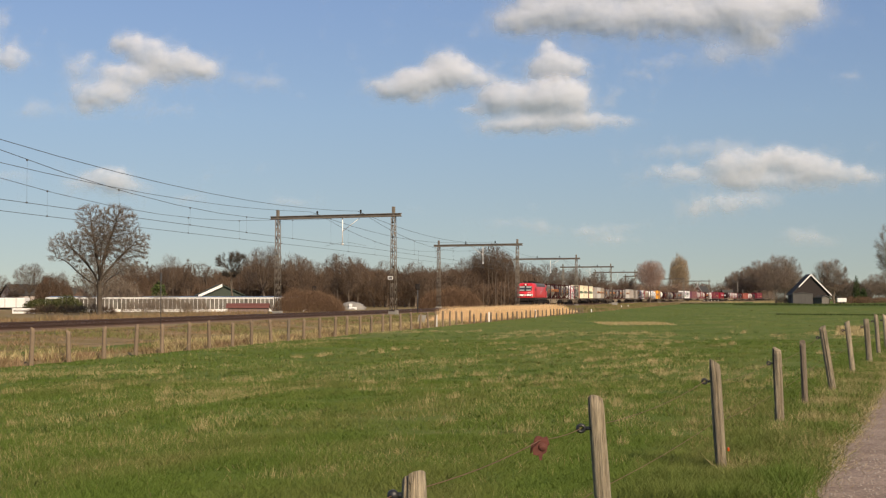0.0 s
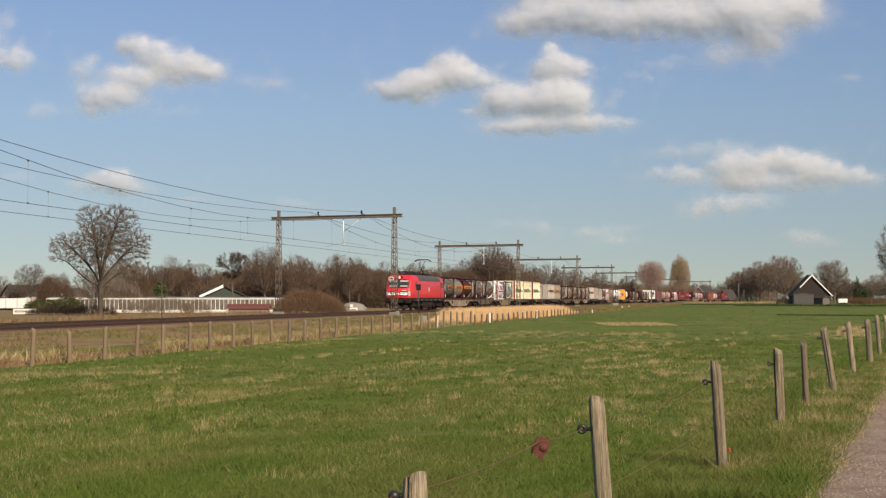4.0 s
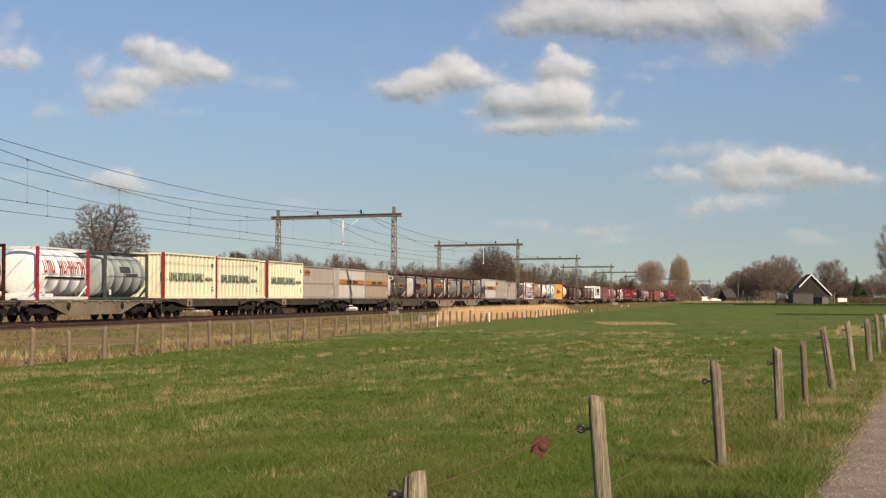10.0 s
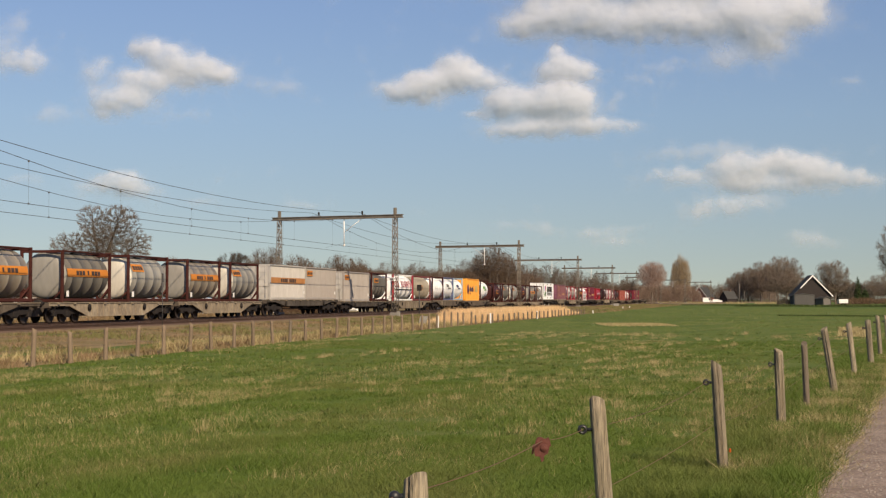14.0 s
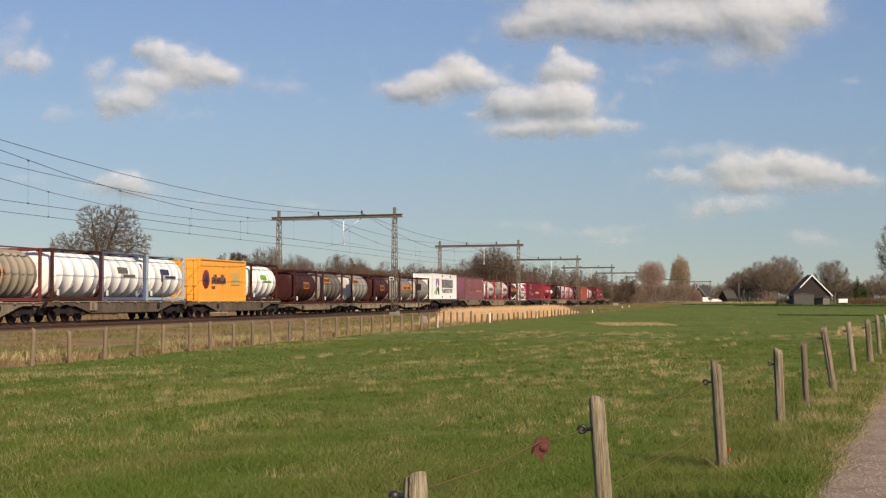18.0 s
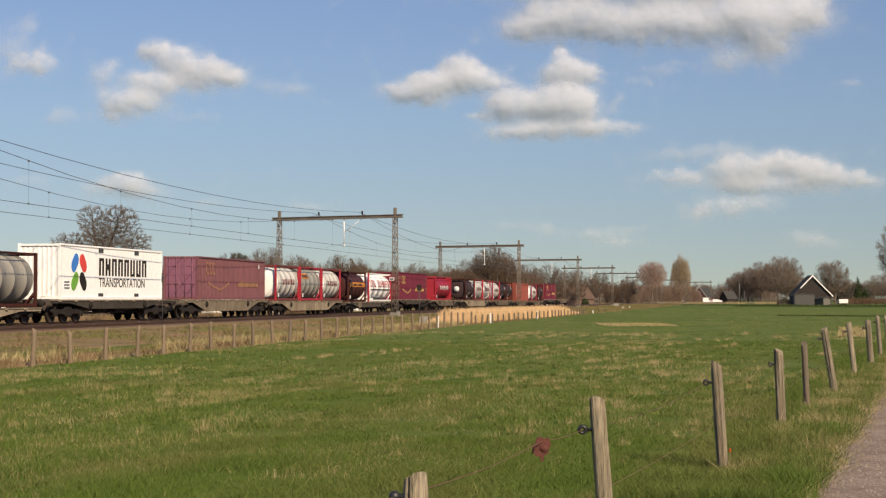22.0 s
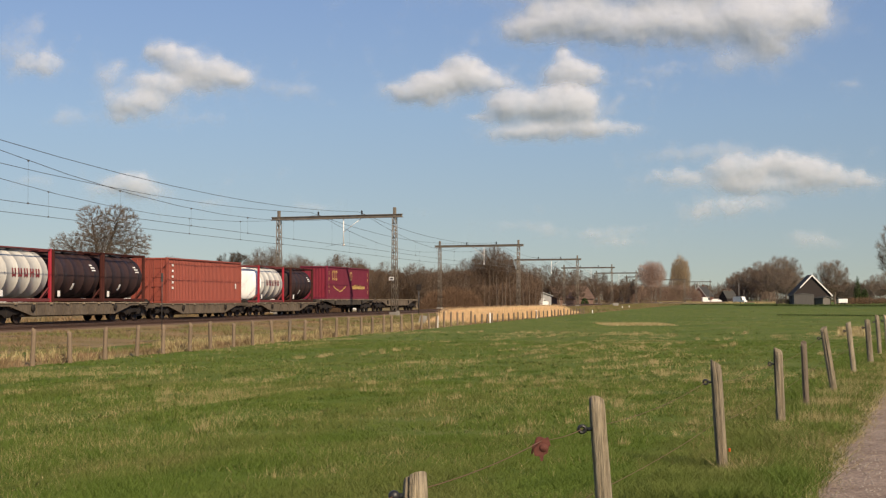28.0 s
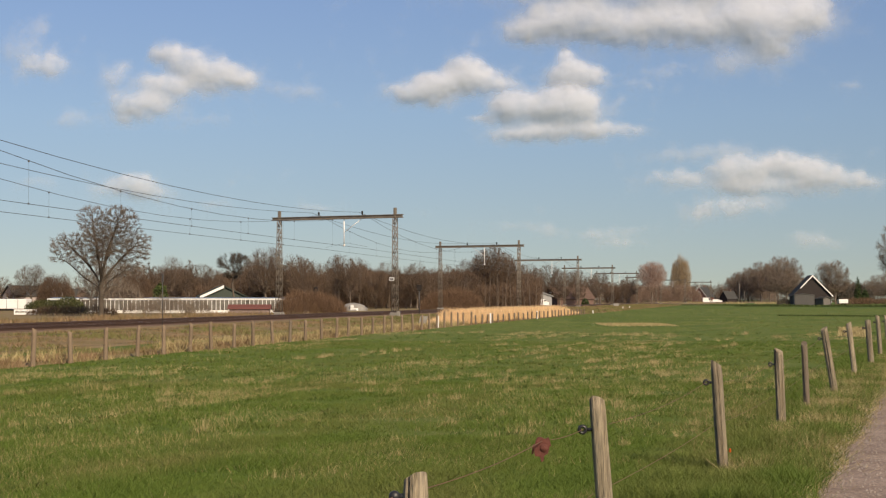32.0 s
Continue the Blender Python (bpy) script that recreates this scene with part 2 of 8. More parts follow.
# ---- building kit ----
class Kit:
    """Collects faces for one mesh."""

    def __init__(self):
        self.v, self.f, self.sm = [], [], []

    def add(self, vs, fs, smooth=False):
        o = len(self.v)
        self.v += [tuple(p) for p in vs]
        self.f += [tuple(i + o for i in f) for f in fs]
        self.sm += [smooth] * len(fs)
        return self

    def box(self, x0, x1, y0, y1, z0, z1, b=0.0):
        if b <= 0:
            vs = [(x, y, z) for x in (x0, x1) for y in (y0, y1) for z in (z0, z1)]
            return self.add(vs, [(0, 1, 3, 2), (4, 6, 7, 5), (0, 4, 5, 1), (2, 3, 7, 6), (0, 2, 6, 4), (1, 5, 7, 3)])
        b = min(b, abs(x1 - x0) / 2.2, abs(y1 - y0) / 2.2, abs(z1 - z0) / 2.2)
        vs, idx = [], {}
        for i, (x, sx) in enumerate(((x0, 1), (x1, -1))):
            for j, (y, sy) in enumerate(((y0, 1), (y1, -1))):
                for k, (z, sz) in enumerate(((z0, 1), (z1, -1))):
                    for a, p in enumerate(((x, y + sy * b, z + sz * b), (x + sx * b, y, z + sz * b), (x + sx * b, y + sy * b, z))):
                        idx[i, j, k, a] = len(vs)
                        vs.append(p)
        g = lambda *a: idx[a]
        fs = []
        for i in (0, 1):
            fs.append([g(i, 0, 0, 0), g(i, 0, 1, 0), g(i, 1, 1, 0), g(i, 1, 0, 0)][::1 if i == 0 else -1])
            fs.append([g(0, i, 0, 1), g(1, i, 0, 1), g(1, i, 1, 1), g(0, i, 1, 1)][::1 if i == 0 else -1])
            fs.append([g(0, 0, i, 2), g(0, 1, i, 2), g(1, 1, i, 2), g(1, 0, i, 2)][::1 if i == 0 else -1])
        for i in (0, 1):
            for j in (0, 1):
                fs.append((g(i, j, 0, 0), g(i, j, 0, 1), g(i, j, 1, 1), g(i, j, 1, 0)))
                fs.append((g(i, 0, j, 0), g(i, 0, j, 2), g(i, 1, j, 2), g(i, 1, j, 0)))
                fs.append((g(0, i, j, 1), g(0, i, j, 2), g(1, i, j, 2), g(1, i, j, 1)))
                for k in (0, 1):
                    fs.append((g(i, j, k, 0), g(i, j, k, 1), g(i, j, k, 2)))
        return self.add(vs, fs)

    def tube(self, p, q, r, r2=None, n=8, cap=True, smooth=True):
        p, q = Vector(p), Vector(q)
        d = q - p
        if d.length < 1e-6:
            return self
        d.normalize()
        u = d.orthogonal().normalized()
        w = d.cross(u)
        r2 = r if r2 is None else r2
        ring = [u * math.cos(2 * math.pi * i / n) + w * math.sin(2 * math.pi * i / n) for i in range(n)]
        vs = [p + a * r for a in ring] + [q + a * r2 for a in ring]
        self.add(vs, [(i, (i + 1) % n, n + (i + 1) % n, n + i) for i in range(n)], smooth)
        if cap:
            o = len(self.v) - 2 * n
            self.f += [tuple(o + i for i in range(n))[::-1], tuple(o + n + i for i in range(n))]
            self.sm += [False, False]
        return self

    def lathe(self, prof, axis="x", at=(0, 0, 0), n=24, smooth=True):
        """prof: (along, radius) pairs turned round an axis."""
        vs = []
        for a, r in prof:
            for i in range(n):
                c, s = r * math.cos(2 * math.pi * i / n), r * math.sin(2 * math.pi * i / n)
                p = (a, c, s) if axis == "x" else (c, a, s) if axis == "y" else (c, s, a)
                vs.append((p[0] + at[0], p[1] + at[1], p[2] + at[2]))
        m = len(prof)
        fs = [(k * n + i, k * n + (i + 1) % n, (k + 1) * n + (i + 1) % n, (k + 1) * n + i) for k in range(m - 1) for i in range(n)]
        return self.add(vs, fs, smooth)

    def prism(self, outline, y0, y1, plane="xz"):
        """An outline in one plane, pushed through a thickness."""
        n = len(outline)
        put = {"xz": lambda a, b, t: (a, t, b), "yz": lambda a, b, t: (t, a, b), "xy": lambda a, b, t: (a, b, t)}[plane]
        vs = [put(a, b, y0) for a, b in outline] + [put(a, b, y1) for a, b in outline]
        fs = [tuple(range(n)), tuple(range(2 * n - 1, n - 1, -1))] + [(i, n + i, n + (i + 1) % n, (i + 1) % n) for i in range(n)]
        return self.add(vs, fs)

    def mesh(self, name, material, fix=True):
        me = bpy.data.meshes.new(name)
        me.from_pydata(self.v, [], self.f)
        me.polygons.foreach_set("use_smooth", self.sm)
        if fix:
            bm = bmesh.new()
            bm.from_mesh(me)
            bmesh.ops.recalc_face_normals(bm, faces=bm.faces)
            bm.to_mesh(me)
            bm.free()
        if material:
            me.materials.append(material)
        me.update()
        return me


def part(name, kit, material, parent, label="", m=None):
    me = kit.mesh(name, material) if isinstance(kit, Kit) else kit
    ob = new(name, me)
    ob.parent = parent
    if m is not None:
        ob.matrix_basis = m
    if label:
        ob["label"] = label
    return ob


def thing(name, label, category, group="", kind="", m=None):
    ob = tagged(new(name), label, category, group, kind)
    ob.empty_display_size = 0.3
    if m is not None:
        ob.matrix_basis = m
    return ob


def solid(name, kit, material, label, category, group="", kind="", m=None):
    ob = tagged(new(name, kit.mesh(name, material) if isinstance(kit, Kit) else kit), label, category, group, kind)
    if m is not None:
        ob.matrix_basis = m
    return ob


def fast_mesh(name, verts, faces, material):
    """Many loose triangles or quads from arrays."""
    me = bpy.data.meshes.new(name)
    verts, faces = np.asarray(verts, np.float32), np.asarray(faces, np.int32)
    me.vertices.add(len(verts))
    me.vertices.foreach_set("co", verts.ravel())
    k = faces.shape[1]
    me.loops.add(faces.size)
    me.loops.foreach_set("vertex_index", faces.ravel())
    me.polygons.add(len(faces))
    me.polygons.foreach_set("loop_start", np.arange(0, faces.size, k, dtype=np.int32))
    me.materials.append(material)
    me.update(calc_edges=True)
    return me


def blades(name, pts, height, width, lean, material, rng):
    """Upright tapering blades, one triangle each, rooted at pts (n x 3); height and width may be arrays."""
    n = len(pts)
    a = rng.uniform(0, 2 * np.pi, n)
    side = np.stack([np.cos(a), np.sin(a), np.zeros(n)], 1) * (np.broadcast_to(width, (n,)) / 2)[:, None]
    tip = np.stack([rng.normal(0, lean, n), rng.normal(0, lean, n), np.ones(n)], 1) * np.broadcast_to(height, (n,))[:, None]
    v = np.stack([pts - side, pts + side, pts + tip], 1).reshape(-1, 3)
    return fast_mesh(name, v, np.arange(3 * n).reshape(-1, 3), material)

# ---- ground ----
rng = np.random.default_rng(7)


def sheet(name, xs, ys, height, material, label, category):
    vs = [(x, y, height(x, y)) for y in ys for x in xs]
    w = len(xs)
    fs = [(j * w + i, j * w + i + 1, (j + 1) * w + i + 1, (j + 1) * w + i) for j in range(len(ys) - 1) for i in range(w - 1)]
    me = fast_mesh(name, vs, fs, material)
    me.polygons.foreach_set("use_smooth", [True] * len(fs))
    return tagged(new(name, me), label, category, kind="structure")


def steps(lo, hi, near, grow=1.35, first=1.0):
    """Grid lines that lie close together near a place and wide apart far off."""
    out, d = [near], first
    while out[-1] < hi:
        out.append(out[-1] + d)
        d *= grow
    out[-1] = hi
    d = first
    while out[0] > lo:
        out.insert(0, out[0] - d)
        d *= grow
    out[0] = lo
    return out


def swell(x, y):
    """Slight unevenness of the meadow."""
    d = math.hypot(x, y)
    if d > 200:
        return 0.0
    return 0.05 * noise.noise((x * 0.11, y * 0.11, 0)) + 0.025 * noise.noise((x * 0.5, y * 0.5, 3))


ground = sheet("ground", steps(-4500, 4500, 0, 1.12, 0.8), steps(-4500, 4500, 20, 1.12, 0.8), swell, MEADOW, "flat green meadow with straw-coloured patches", "meadow")


def strip(name, s0, s1, ds, profile, material, label, category, kind="structure"):
    """A band along the line: profile is a row of (q, z)."""
    vs, ss = [], []
    s = s0
    while s < s1:
        ss.append(s)
        s += ds if s > -80 else 60
    ss.append(s1)
    for s in ss:
        for q, z in profile:
            p, _ = track(s, q, z)
            vs.append(p)
    w = len(profile)
    fs = [(j * w + i, j * w + i + 1, (j + 1) * w + i + 1, (j + 1) * w + i) for j in range(len(ss) - 1) for i in range(w - 1)]
    me = fast_mesh(name, vs, fs, material)
    return tagged(new(name, me), label, category, kind=kind)


BANK_PROFILE = [(-17.6, -0.12), (-18.0, 0.06), (-20.0, 0.02), (-21.2, -0.05), (-22.8, 0.06), (-25, 0.16), (-27.5, 0.26), (-29.3, 0.28), (-30.4, 0.30), (-30.9, 0.14), (-39, 0.14), (-40.2, 0.24), (-43.5, 0.2), (-46, 0.12), (-60, 0.09), (-150, 0.09), (-260, 0.09)]


def bank_z(q):
    return float(np.interp(-q, [-p[0] for p in BANK_PROFILE], [p[1] for p in BANK_PROFILE]))


strip("bank", -700, 1150, 12, BANK_PROFILE, BANK,
      "brown rough grass bank beside the railway", "bank")
strip("ballast_bed", -700, 1150, 10, [(-30.3, 0.16), (-30.8, 0.30), (-34.6, 0.29), (-39.0, 0.28), (-40.6, 0.10)], BALLAST, "dark brown stone ballast under two tracks", "ballast")

# the gravel track beside the post fence
PATH_DIR = Vector((0.345, 1.0, 0)).normalized()
PATH_N = Vector((PATH_DIR.y, -PATH_DIR.x, 0))
FENCE_0 = Vector((2.71, 14.2, 0))


def beside(d, off, z=0.0):
    """A place d metres along the post fence from its second post, off metres to its right."""
    p = FENCE_0 + PATH_DIR * d + PATH_N * off
    return Vector((p.x, p.y, z))


kit = Kit()
rows = []
for i in range(0, 200):
    d = -30 + i * 0.75 if i < 120 else 60 + (i - 120) * 4
    w = 0.22 * noise.noise((d * 0.6, 0, 0)) + 0.10 * noise.noise((d * 2.3, 5, 0))
    rows.append([beside(d, 0.88 + w, 0.01), beside(d, 1.2 + w, 0.045), beside(d, 2.4, 0.062), beside(d, 3.4, 0.045), beside(d, 4.6, 0.05), beside(d, 5.0, -0.05)])
vs = [p for r in rows for p in r]
fs = [(j * 6 + i, j * 6 + i + 1, j * 6 + i + 7, j * 6 + i + 6) for j in range(len(rows) - 1) for i in range(5)]
me = fast_mesh("gravel_path", vs, fs, PATHMAT)
me.polygons.foreach_set("use_smooth", [True] * len(fs))
tagged(new("gravel_path", me), "pale pinkish-brown gravel farm track", "path", kind="structure")

# loose stones on the track
n = 12000
d, off = rng.uniform(-6, 22, n), rng.uniform(0.9, 4.6, n)
P = np.array([beside(a, b, 0.055) for a, b in zip(d, off)])
vs, fs = [], []
for p in P:
    r = rng.uniform(0.004, 0.016)
    o = len(vs)
    a = rng.uniform(0, 6.28)
    for k in range(4):
        vs.append((p[0] + r * math.cos(a + k * 1.57), p[1] + r * math.sin(a + k * 1.57) * 0.8, p[2] - 0.005))
    vs.append((p[0], p[1], p[2] + r * 0.7))
    fs += [(o + k, o + (k + 1) % 4, o + 4) for k in range(4)]
tagged(new("gravel", fast_mesh("gravel", vs, fs, STONE)), "loose pale stones on the farm track", "gravel", kind="stuff")


# ---- grass ----
def on_meadow(y0, y1, count):
    """Points spread over the seen part of the meadow between two distances."""
    y = np.sqrt(rng.uniform(y0 * y0, y1 * y1, count))
    x = y * rng.uniform(-0.325, 0.325, count)
    k, c = math.sin(THETA), math.cos(THETA)
    q = x * c - y * k
    fx, fy = x - FENCE_0.x, y - FENCE_0.y
    off = fx * PATH_N.x + fy * PATH_N.y
    keep = (q > -17.6) & (off < 0.92 + rng.normal(0, 0.10, count))
    x, y, off = x[keep], y[keep], off[keep]
    z = np.array([swell(a, b) for a, b in zip(x, y)]) - 0.005
    return np.stack([x, y, z], 1), off


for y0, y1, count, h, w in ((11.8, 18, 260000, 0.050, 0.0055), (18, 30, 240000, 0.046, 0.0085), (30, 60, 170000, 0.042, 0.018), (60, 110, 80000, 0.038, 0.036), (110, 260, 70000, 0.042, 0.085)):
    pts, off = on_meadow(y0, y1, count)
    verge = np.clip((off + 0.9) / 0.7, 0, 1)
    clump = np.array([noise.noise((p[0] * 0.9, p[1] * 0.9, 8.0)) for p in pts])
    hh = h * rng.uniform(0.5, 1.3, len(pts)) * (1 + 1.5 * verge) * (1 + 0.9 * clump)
    # beyond 50 m the blades take the haze-paled colour
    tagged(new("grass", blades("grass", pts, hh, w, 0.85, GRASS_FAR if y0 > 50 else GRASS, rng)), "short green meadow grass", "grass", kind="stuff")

def drift(n, across, run):
    """Offsets that spread far along the lie of the field and little across it."""
    a, b = rng.normal(0, across, n), rng.normal(0, run, n)
    return np.stack([PATH_N.x * a + PATH_DIR.x * b, PATH_N.y * a + PATH_DIR.y * b, np.zeros(n)], 1)


# lush dark clumps, and long pale blades close by
for y0, y1, count, h, w, k in ((11.8, 18, 260, 0.06, 0.006, 44), (18, 34, 620, 0.06, 0.010, 30), (34, 75, 700, 0.06, 0.022, 18)):
    c, off = on_meadow(y0, y1, count * 2)
    lush = np.array([noise.noise((p[0] * 1.3 - p[1] * 0.45, p[1] * 0.5, 14.0)) for p in c])
    c = c[lush > 0.0][:count]
    pts = np.repeat(c, k, 0) + drift(len(c) * k, 0.06, 0.14)
    tagged(new("grass", blades("lush_grass", pts, h * rng.uniform(0.4, 1.3, len(pts)), w, 0.9, GRASS_DARK, rng)), "lush dark green clumps in the meadow", "grass", kind="stuff")
c, off = on_meadow(11.8, 24, 420)
pts = np.repeat(c, 5, 0) + drift(len(c) * 5, 0.05, 0.08)
tagged(new("dry_grass", blades("long_blades", pts, rng.uniform(0.05, 0.13, len(pts)), 0.0042, 0.6, STRAW, rng)), "long pale blades leaning out of the meadow", "dry grass", kind="stuff")

# dry tufts, thrown in clumps
for y0, y1, count, h, w in ((11.8, 18, 170, 0.07, 0.0032), (18, 34, 420, 0.075, 0.005), (34, 75, 420, 0.08, 0.012)):
    c, off = on_meadow(y0, y1, count * 3)
    dry = np.array([noise.noise((p[0] * 0.22 - p[1] * 0.07, p[1] * 0.05, 2.0)) for p in c])
    c = c[dry > 0.05][:count]
    if len(c) == 0:
        continue
    k = 34
    pts = np.repeat(c, k, 0) + drift(len(c) * k, 0.11, 0.42)
    tagged(new("dry_grass", blades("dry_grass", pts, h * rng.uniform(0.4, 1.5, len(pts)), w, 0.7, STRAW, rng)), "pale dry grass tufts in the meadow", "dry grass", kind="stuff")

# ragged bleached tussocks, a few in a row
for y0, y1, count, h, w in ((11.8, 18, 16, 0.09, 0.0042), (18, 34, 60, 0.115, 0.0055), (34, 75, 40, 0.11, 0.010)):
    c, off = on_meadow(y0, y1, count)
    pts = []
    for p in c:
        for j in range(int(rng.integers(2, 6))):
            q = p + drift(1, 0.22, 1.1)[0]
            pts.append(q + drift(40, 0.055, 0.13))
    pts = np.concatenate(pts)
    tagged(new("dry_grass", blades("tussocks", pts, h * rng.uniform(0.4, 1.5, len(pts)), w, 0.42, STRAW, rng)), "ragged bleached tussocks in the meadow", "dry grass", kind="stuff")

# bleached patches and a long swathe left by the mower
pts = []
for x, y, across, run, m in ((-3.7, 24.4, 0.14, 1.9, 900), (-3.1, 26.0, 0.12, 1.6, 500), (-4.3, 22.6, 0.12, 1.2, 420), (-7.2, 28.6, 0.35, 0.6, 420), (-3.3, 20.5, 0.22, 0.4, 260), (-0.5, 22.8, 0.3, 0.6, 320),
                             (1.5, 29.1, 0.35, 1.3, 620), (1.1, 26.0, 0.28, 0.9, 420), (0.8, 24.0, 0.2, 0.7, 260), (4.9, 29.9, 0.25, 0.7, 320), (-2.1, 31.7, 0.4, 1.4, 520), (-5.0, 35.0, 0.5, 1.6, 520),
                             (4.0, 35.0, 0.5, 1.5, 420), (-0.1, 35.0, 0.6, 1.6, 480), (-3.8, 13.7, 0.25, 0.3, 120), (-2.8, 13.4, 0.2, 0.2, 120), (-4.6, 20.3, 0.2, 0.6, 200)):
    pts.append(np.array([x, y, 0.0]) + drift(int(m * 0.75), across * 1.2, run))
pts = np.concatenate(pts)
tagged(new("dry_grass", blades("swathe", pts, rng.uniform(0.03, 0.10, len(pts)), 0.0048, 0.55, STRAW, rng)), "bleached swathes of dry grass in the meadow", "dry grass", kind="stuff")

# single bleached stalks and a few dark weeds all over the near meadow
for y0, y1, count, h, w in ((11.8, 18, 26000, 0.06, 0.0026), (18, 30, 30000, 0.065, 0.004), (30, 60, 26000, 0.07, 0.008)):
    c, off = on_meadow(y0, y1, count)
    fleck = np.array([noise.noise((p[0] * 0.55, p[1] * 0.35, 5.0)) + 0.6 * noise.noise((p[0] * 2.1, p[1] * 1.6, 9.0)) for p in c])
    c = c[fleck > 0.22]
    tagged(new("dry_grass", blades("stalks", c, h * rng.uniform(0.4, 1.5, len(c)), w, 0.55, STRAW, rng)), "loose bleached stalks in the meadow", "dry grass", kind="stuff")
c, off = on_meadow(12.5, 45, 130)
pts = np.repeat(c, 14, 0) + np.concatenate([rng.normal(0, 0.05, (len(c) * 14, 2)), np.zeros((len(c) * 14, 1))], 1)
tagged(new("weeds", blades("weeds", pts, rng.uniform(0.03, 0.10, len(pts)), 0.02, 1.1, OLIVE, rng)), "small dark green weeds scattered in the meadow", "weeds", kind="stuff")

# long pale grass along the verge of the farm track, round the posts
n = 30000
d, off = rng.uniform(-4, 34, n), rng.normal(0.55, 0.26, n)
keep = np.array([noise.noise((a * 0.7, b * 1.2, 4.0)) for a, b in zip(d, off)]) > 0.04
d, off = d[keep], off[keep]
pts = np.array([beside(a, b, 0.0) for a, b in zip(d, off)])
tagged(new("dry_grass", blades("verge_straw", pts, rng.uniform(0.04, 0.14, len(pts)), 0.005, 0.8, STRAW, rng)), "long pale verge grass beside the farm track", "dry grass", kind="stuff")
n = 52000
d, off = rng.uniform(-4, 40, n), rng.normal(0.4, 0.36, n)
pts = np.array([beside(a, min(b, 1.0), 0.0) for a, b in zip(d, off)])
tagged(new("grass", blades("verge_grass", pts, rng.uniform(0.04, 0.13, len(pts)), 0.006, 0.7, GRASS, rng)), "long green verge grass beside the farm track", "grass", kind="stuff")

# straw tussocks leaning out from the feet of the posts
pts = []
for d0, o0, m, sp in ((9.2, 0.35, 900, 0.32), (11.5, 0.30, 700, 0.35), (4.3, 0.12, 260, 0.14), (6.4, 0.45, 500, 0.3), (0.0, 0.2, 260, 0.16), (14.5, 0.3, 700, 0.4), (2.2, 0.6, 420, 0.25)):
    for a, b in zip(rng.normal(d0, sp * 1.6, m), rng.normal(o0, sp * 0.6, m)):
        pts.append(beside(a, min(b, 0.95), 0.0))
pts = np.array(pts)
tagged(new("dry_grass", blades("post_straw", pts, rng.uniform(0.06, 0.24, len(pts)), 0.005, 0.75, STRAW, rng)), "bleached straw tussocks at the feet of the fence posts", "dry grass", kind="stuff")

# straw and clods where the verge meets the farm track
n = 5200
d, off = rng.uniform(-5, 26, n), 0.95 + rng.normal(0, 0.13, n)
pts = np.array([beside(a, b, 0.02) for a, b in zip(d, off)])
tagged(new("dry_grass", blades("track_edge_straw", pts, rng.uniform(0.03, 0.12, len(pts)), 0.008, 1.3, STRAW, rng)), "trodden straw along the edge of the farm track", "dry grass", kind="stuff")

# a bleached streak of cut grass far out in the meadow
n = 5000
y = rng.normal(97, 2.2, n)
x = rng.uniform(10.49, 15.02, n)
tagged(new("dry_grass", blades("straw_streak", np.stack([x, y, np.zeros(n)], 1), rng.uniform(0.04, 0.11, n), 0.06, 0.7, STRAW, rng)), "bleached streak of cut grass in the meadow", "dry grass", kind="stuff")


n = 2600
y = rng.uniform(66, 84, n)
x = (rng.uniform(1484, 1536, n) - 784) / 2570 * y
tagged(new("dry_grass", blades("straw_patch", np.stack([x, y, np.zeros(n)], 1), rng.uniform(0.06, 0.20, n), 0.05, 0.7, STRAW, rng)), "pale dry grass patch beside the meadow fence", "dry grass", kind="stuff")


# bleached verges of the lane beyond the meadow
for n, lo, hi, px0, px1 in ((2600, 535, 560, 1285, 1392), (2200, 560, 600, 1165, 1245)):
    y = rng.uniform(lo, hi, n)
    x = (rng.uniform(px0, px1, n) - 784) / 2570 * y
    keep = np.array([noise.noise((a * 0.12, b * 0.05, 11.0)) for a, b in zip(x, y)]) > -0.12
    pts = np.stack([x, y, np.zeros(n)], 1)[keep]
    tagged(new("dry_grass", blades("lane_verge", pts, rng.uniform(0.3, 1.0, len(pts)), 0.14, 0.5, STRAW, rng)), "bleached rough grass on the verge of the lane", "dry grass", kind="stuff")

# ---- bank growth along the fence and the reeds ----
def along(s0, s1, q0, q1, count, z=0.0):
    s, q = rng.uniform(s0, s1, count), rng.uniform(q0, q1, count)
    return np.array([track(a, b, bank_z(b) + z)[0] for a, b in zip(s, q)])


pts = along(18, 140, -29.2, -17.5, 84000)
lump = np.array([noise.noise((p[0] * 0.45, p[1] * 0.45, 1.0)) for p in pts])
hh = np.clip(0.07 + 0.18 * lump, 0.03, 0.26) * rng.uniform(0.6, 1.3, len(pts))
tagged(new("bank_grass", blades("bank_grass", pts - np.array([0, 0, 0.02]), hh, 0.035, 0.6, RUSTY, rng)), "brown matted grass on the railway bank", "rough grass", kind="stuff")
pts = along(18, 140, -28.6, -18.9, 62000)
keep = np.array([noise.noise((p[0] * 0.16, p[1] * 0.16, 11.0)) + 0.5 * noise.noise((p[0] * 0.7, p[1] * 0.7, 12.0)) for p in pts]) > 0.14
pts = pts[keep]
tagged(new("bank_grass", blades("bank_green", pts, rng.uniform(0.05, 0.2, len(pts)), 0.03, 0.6, BANKGREEN, rng)), "patches of green grass on the railway bank", "rough grass", kind="stuff")
pts = along(18, 120, -18.6, -17.45, 15000)
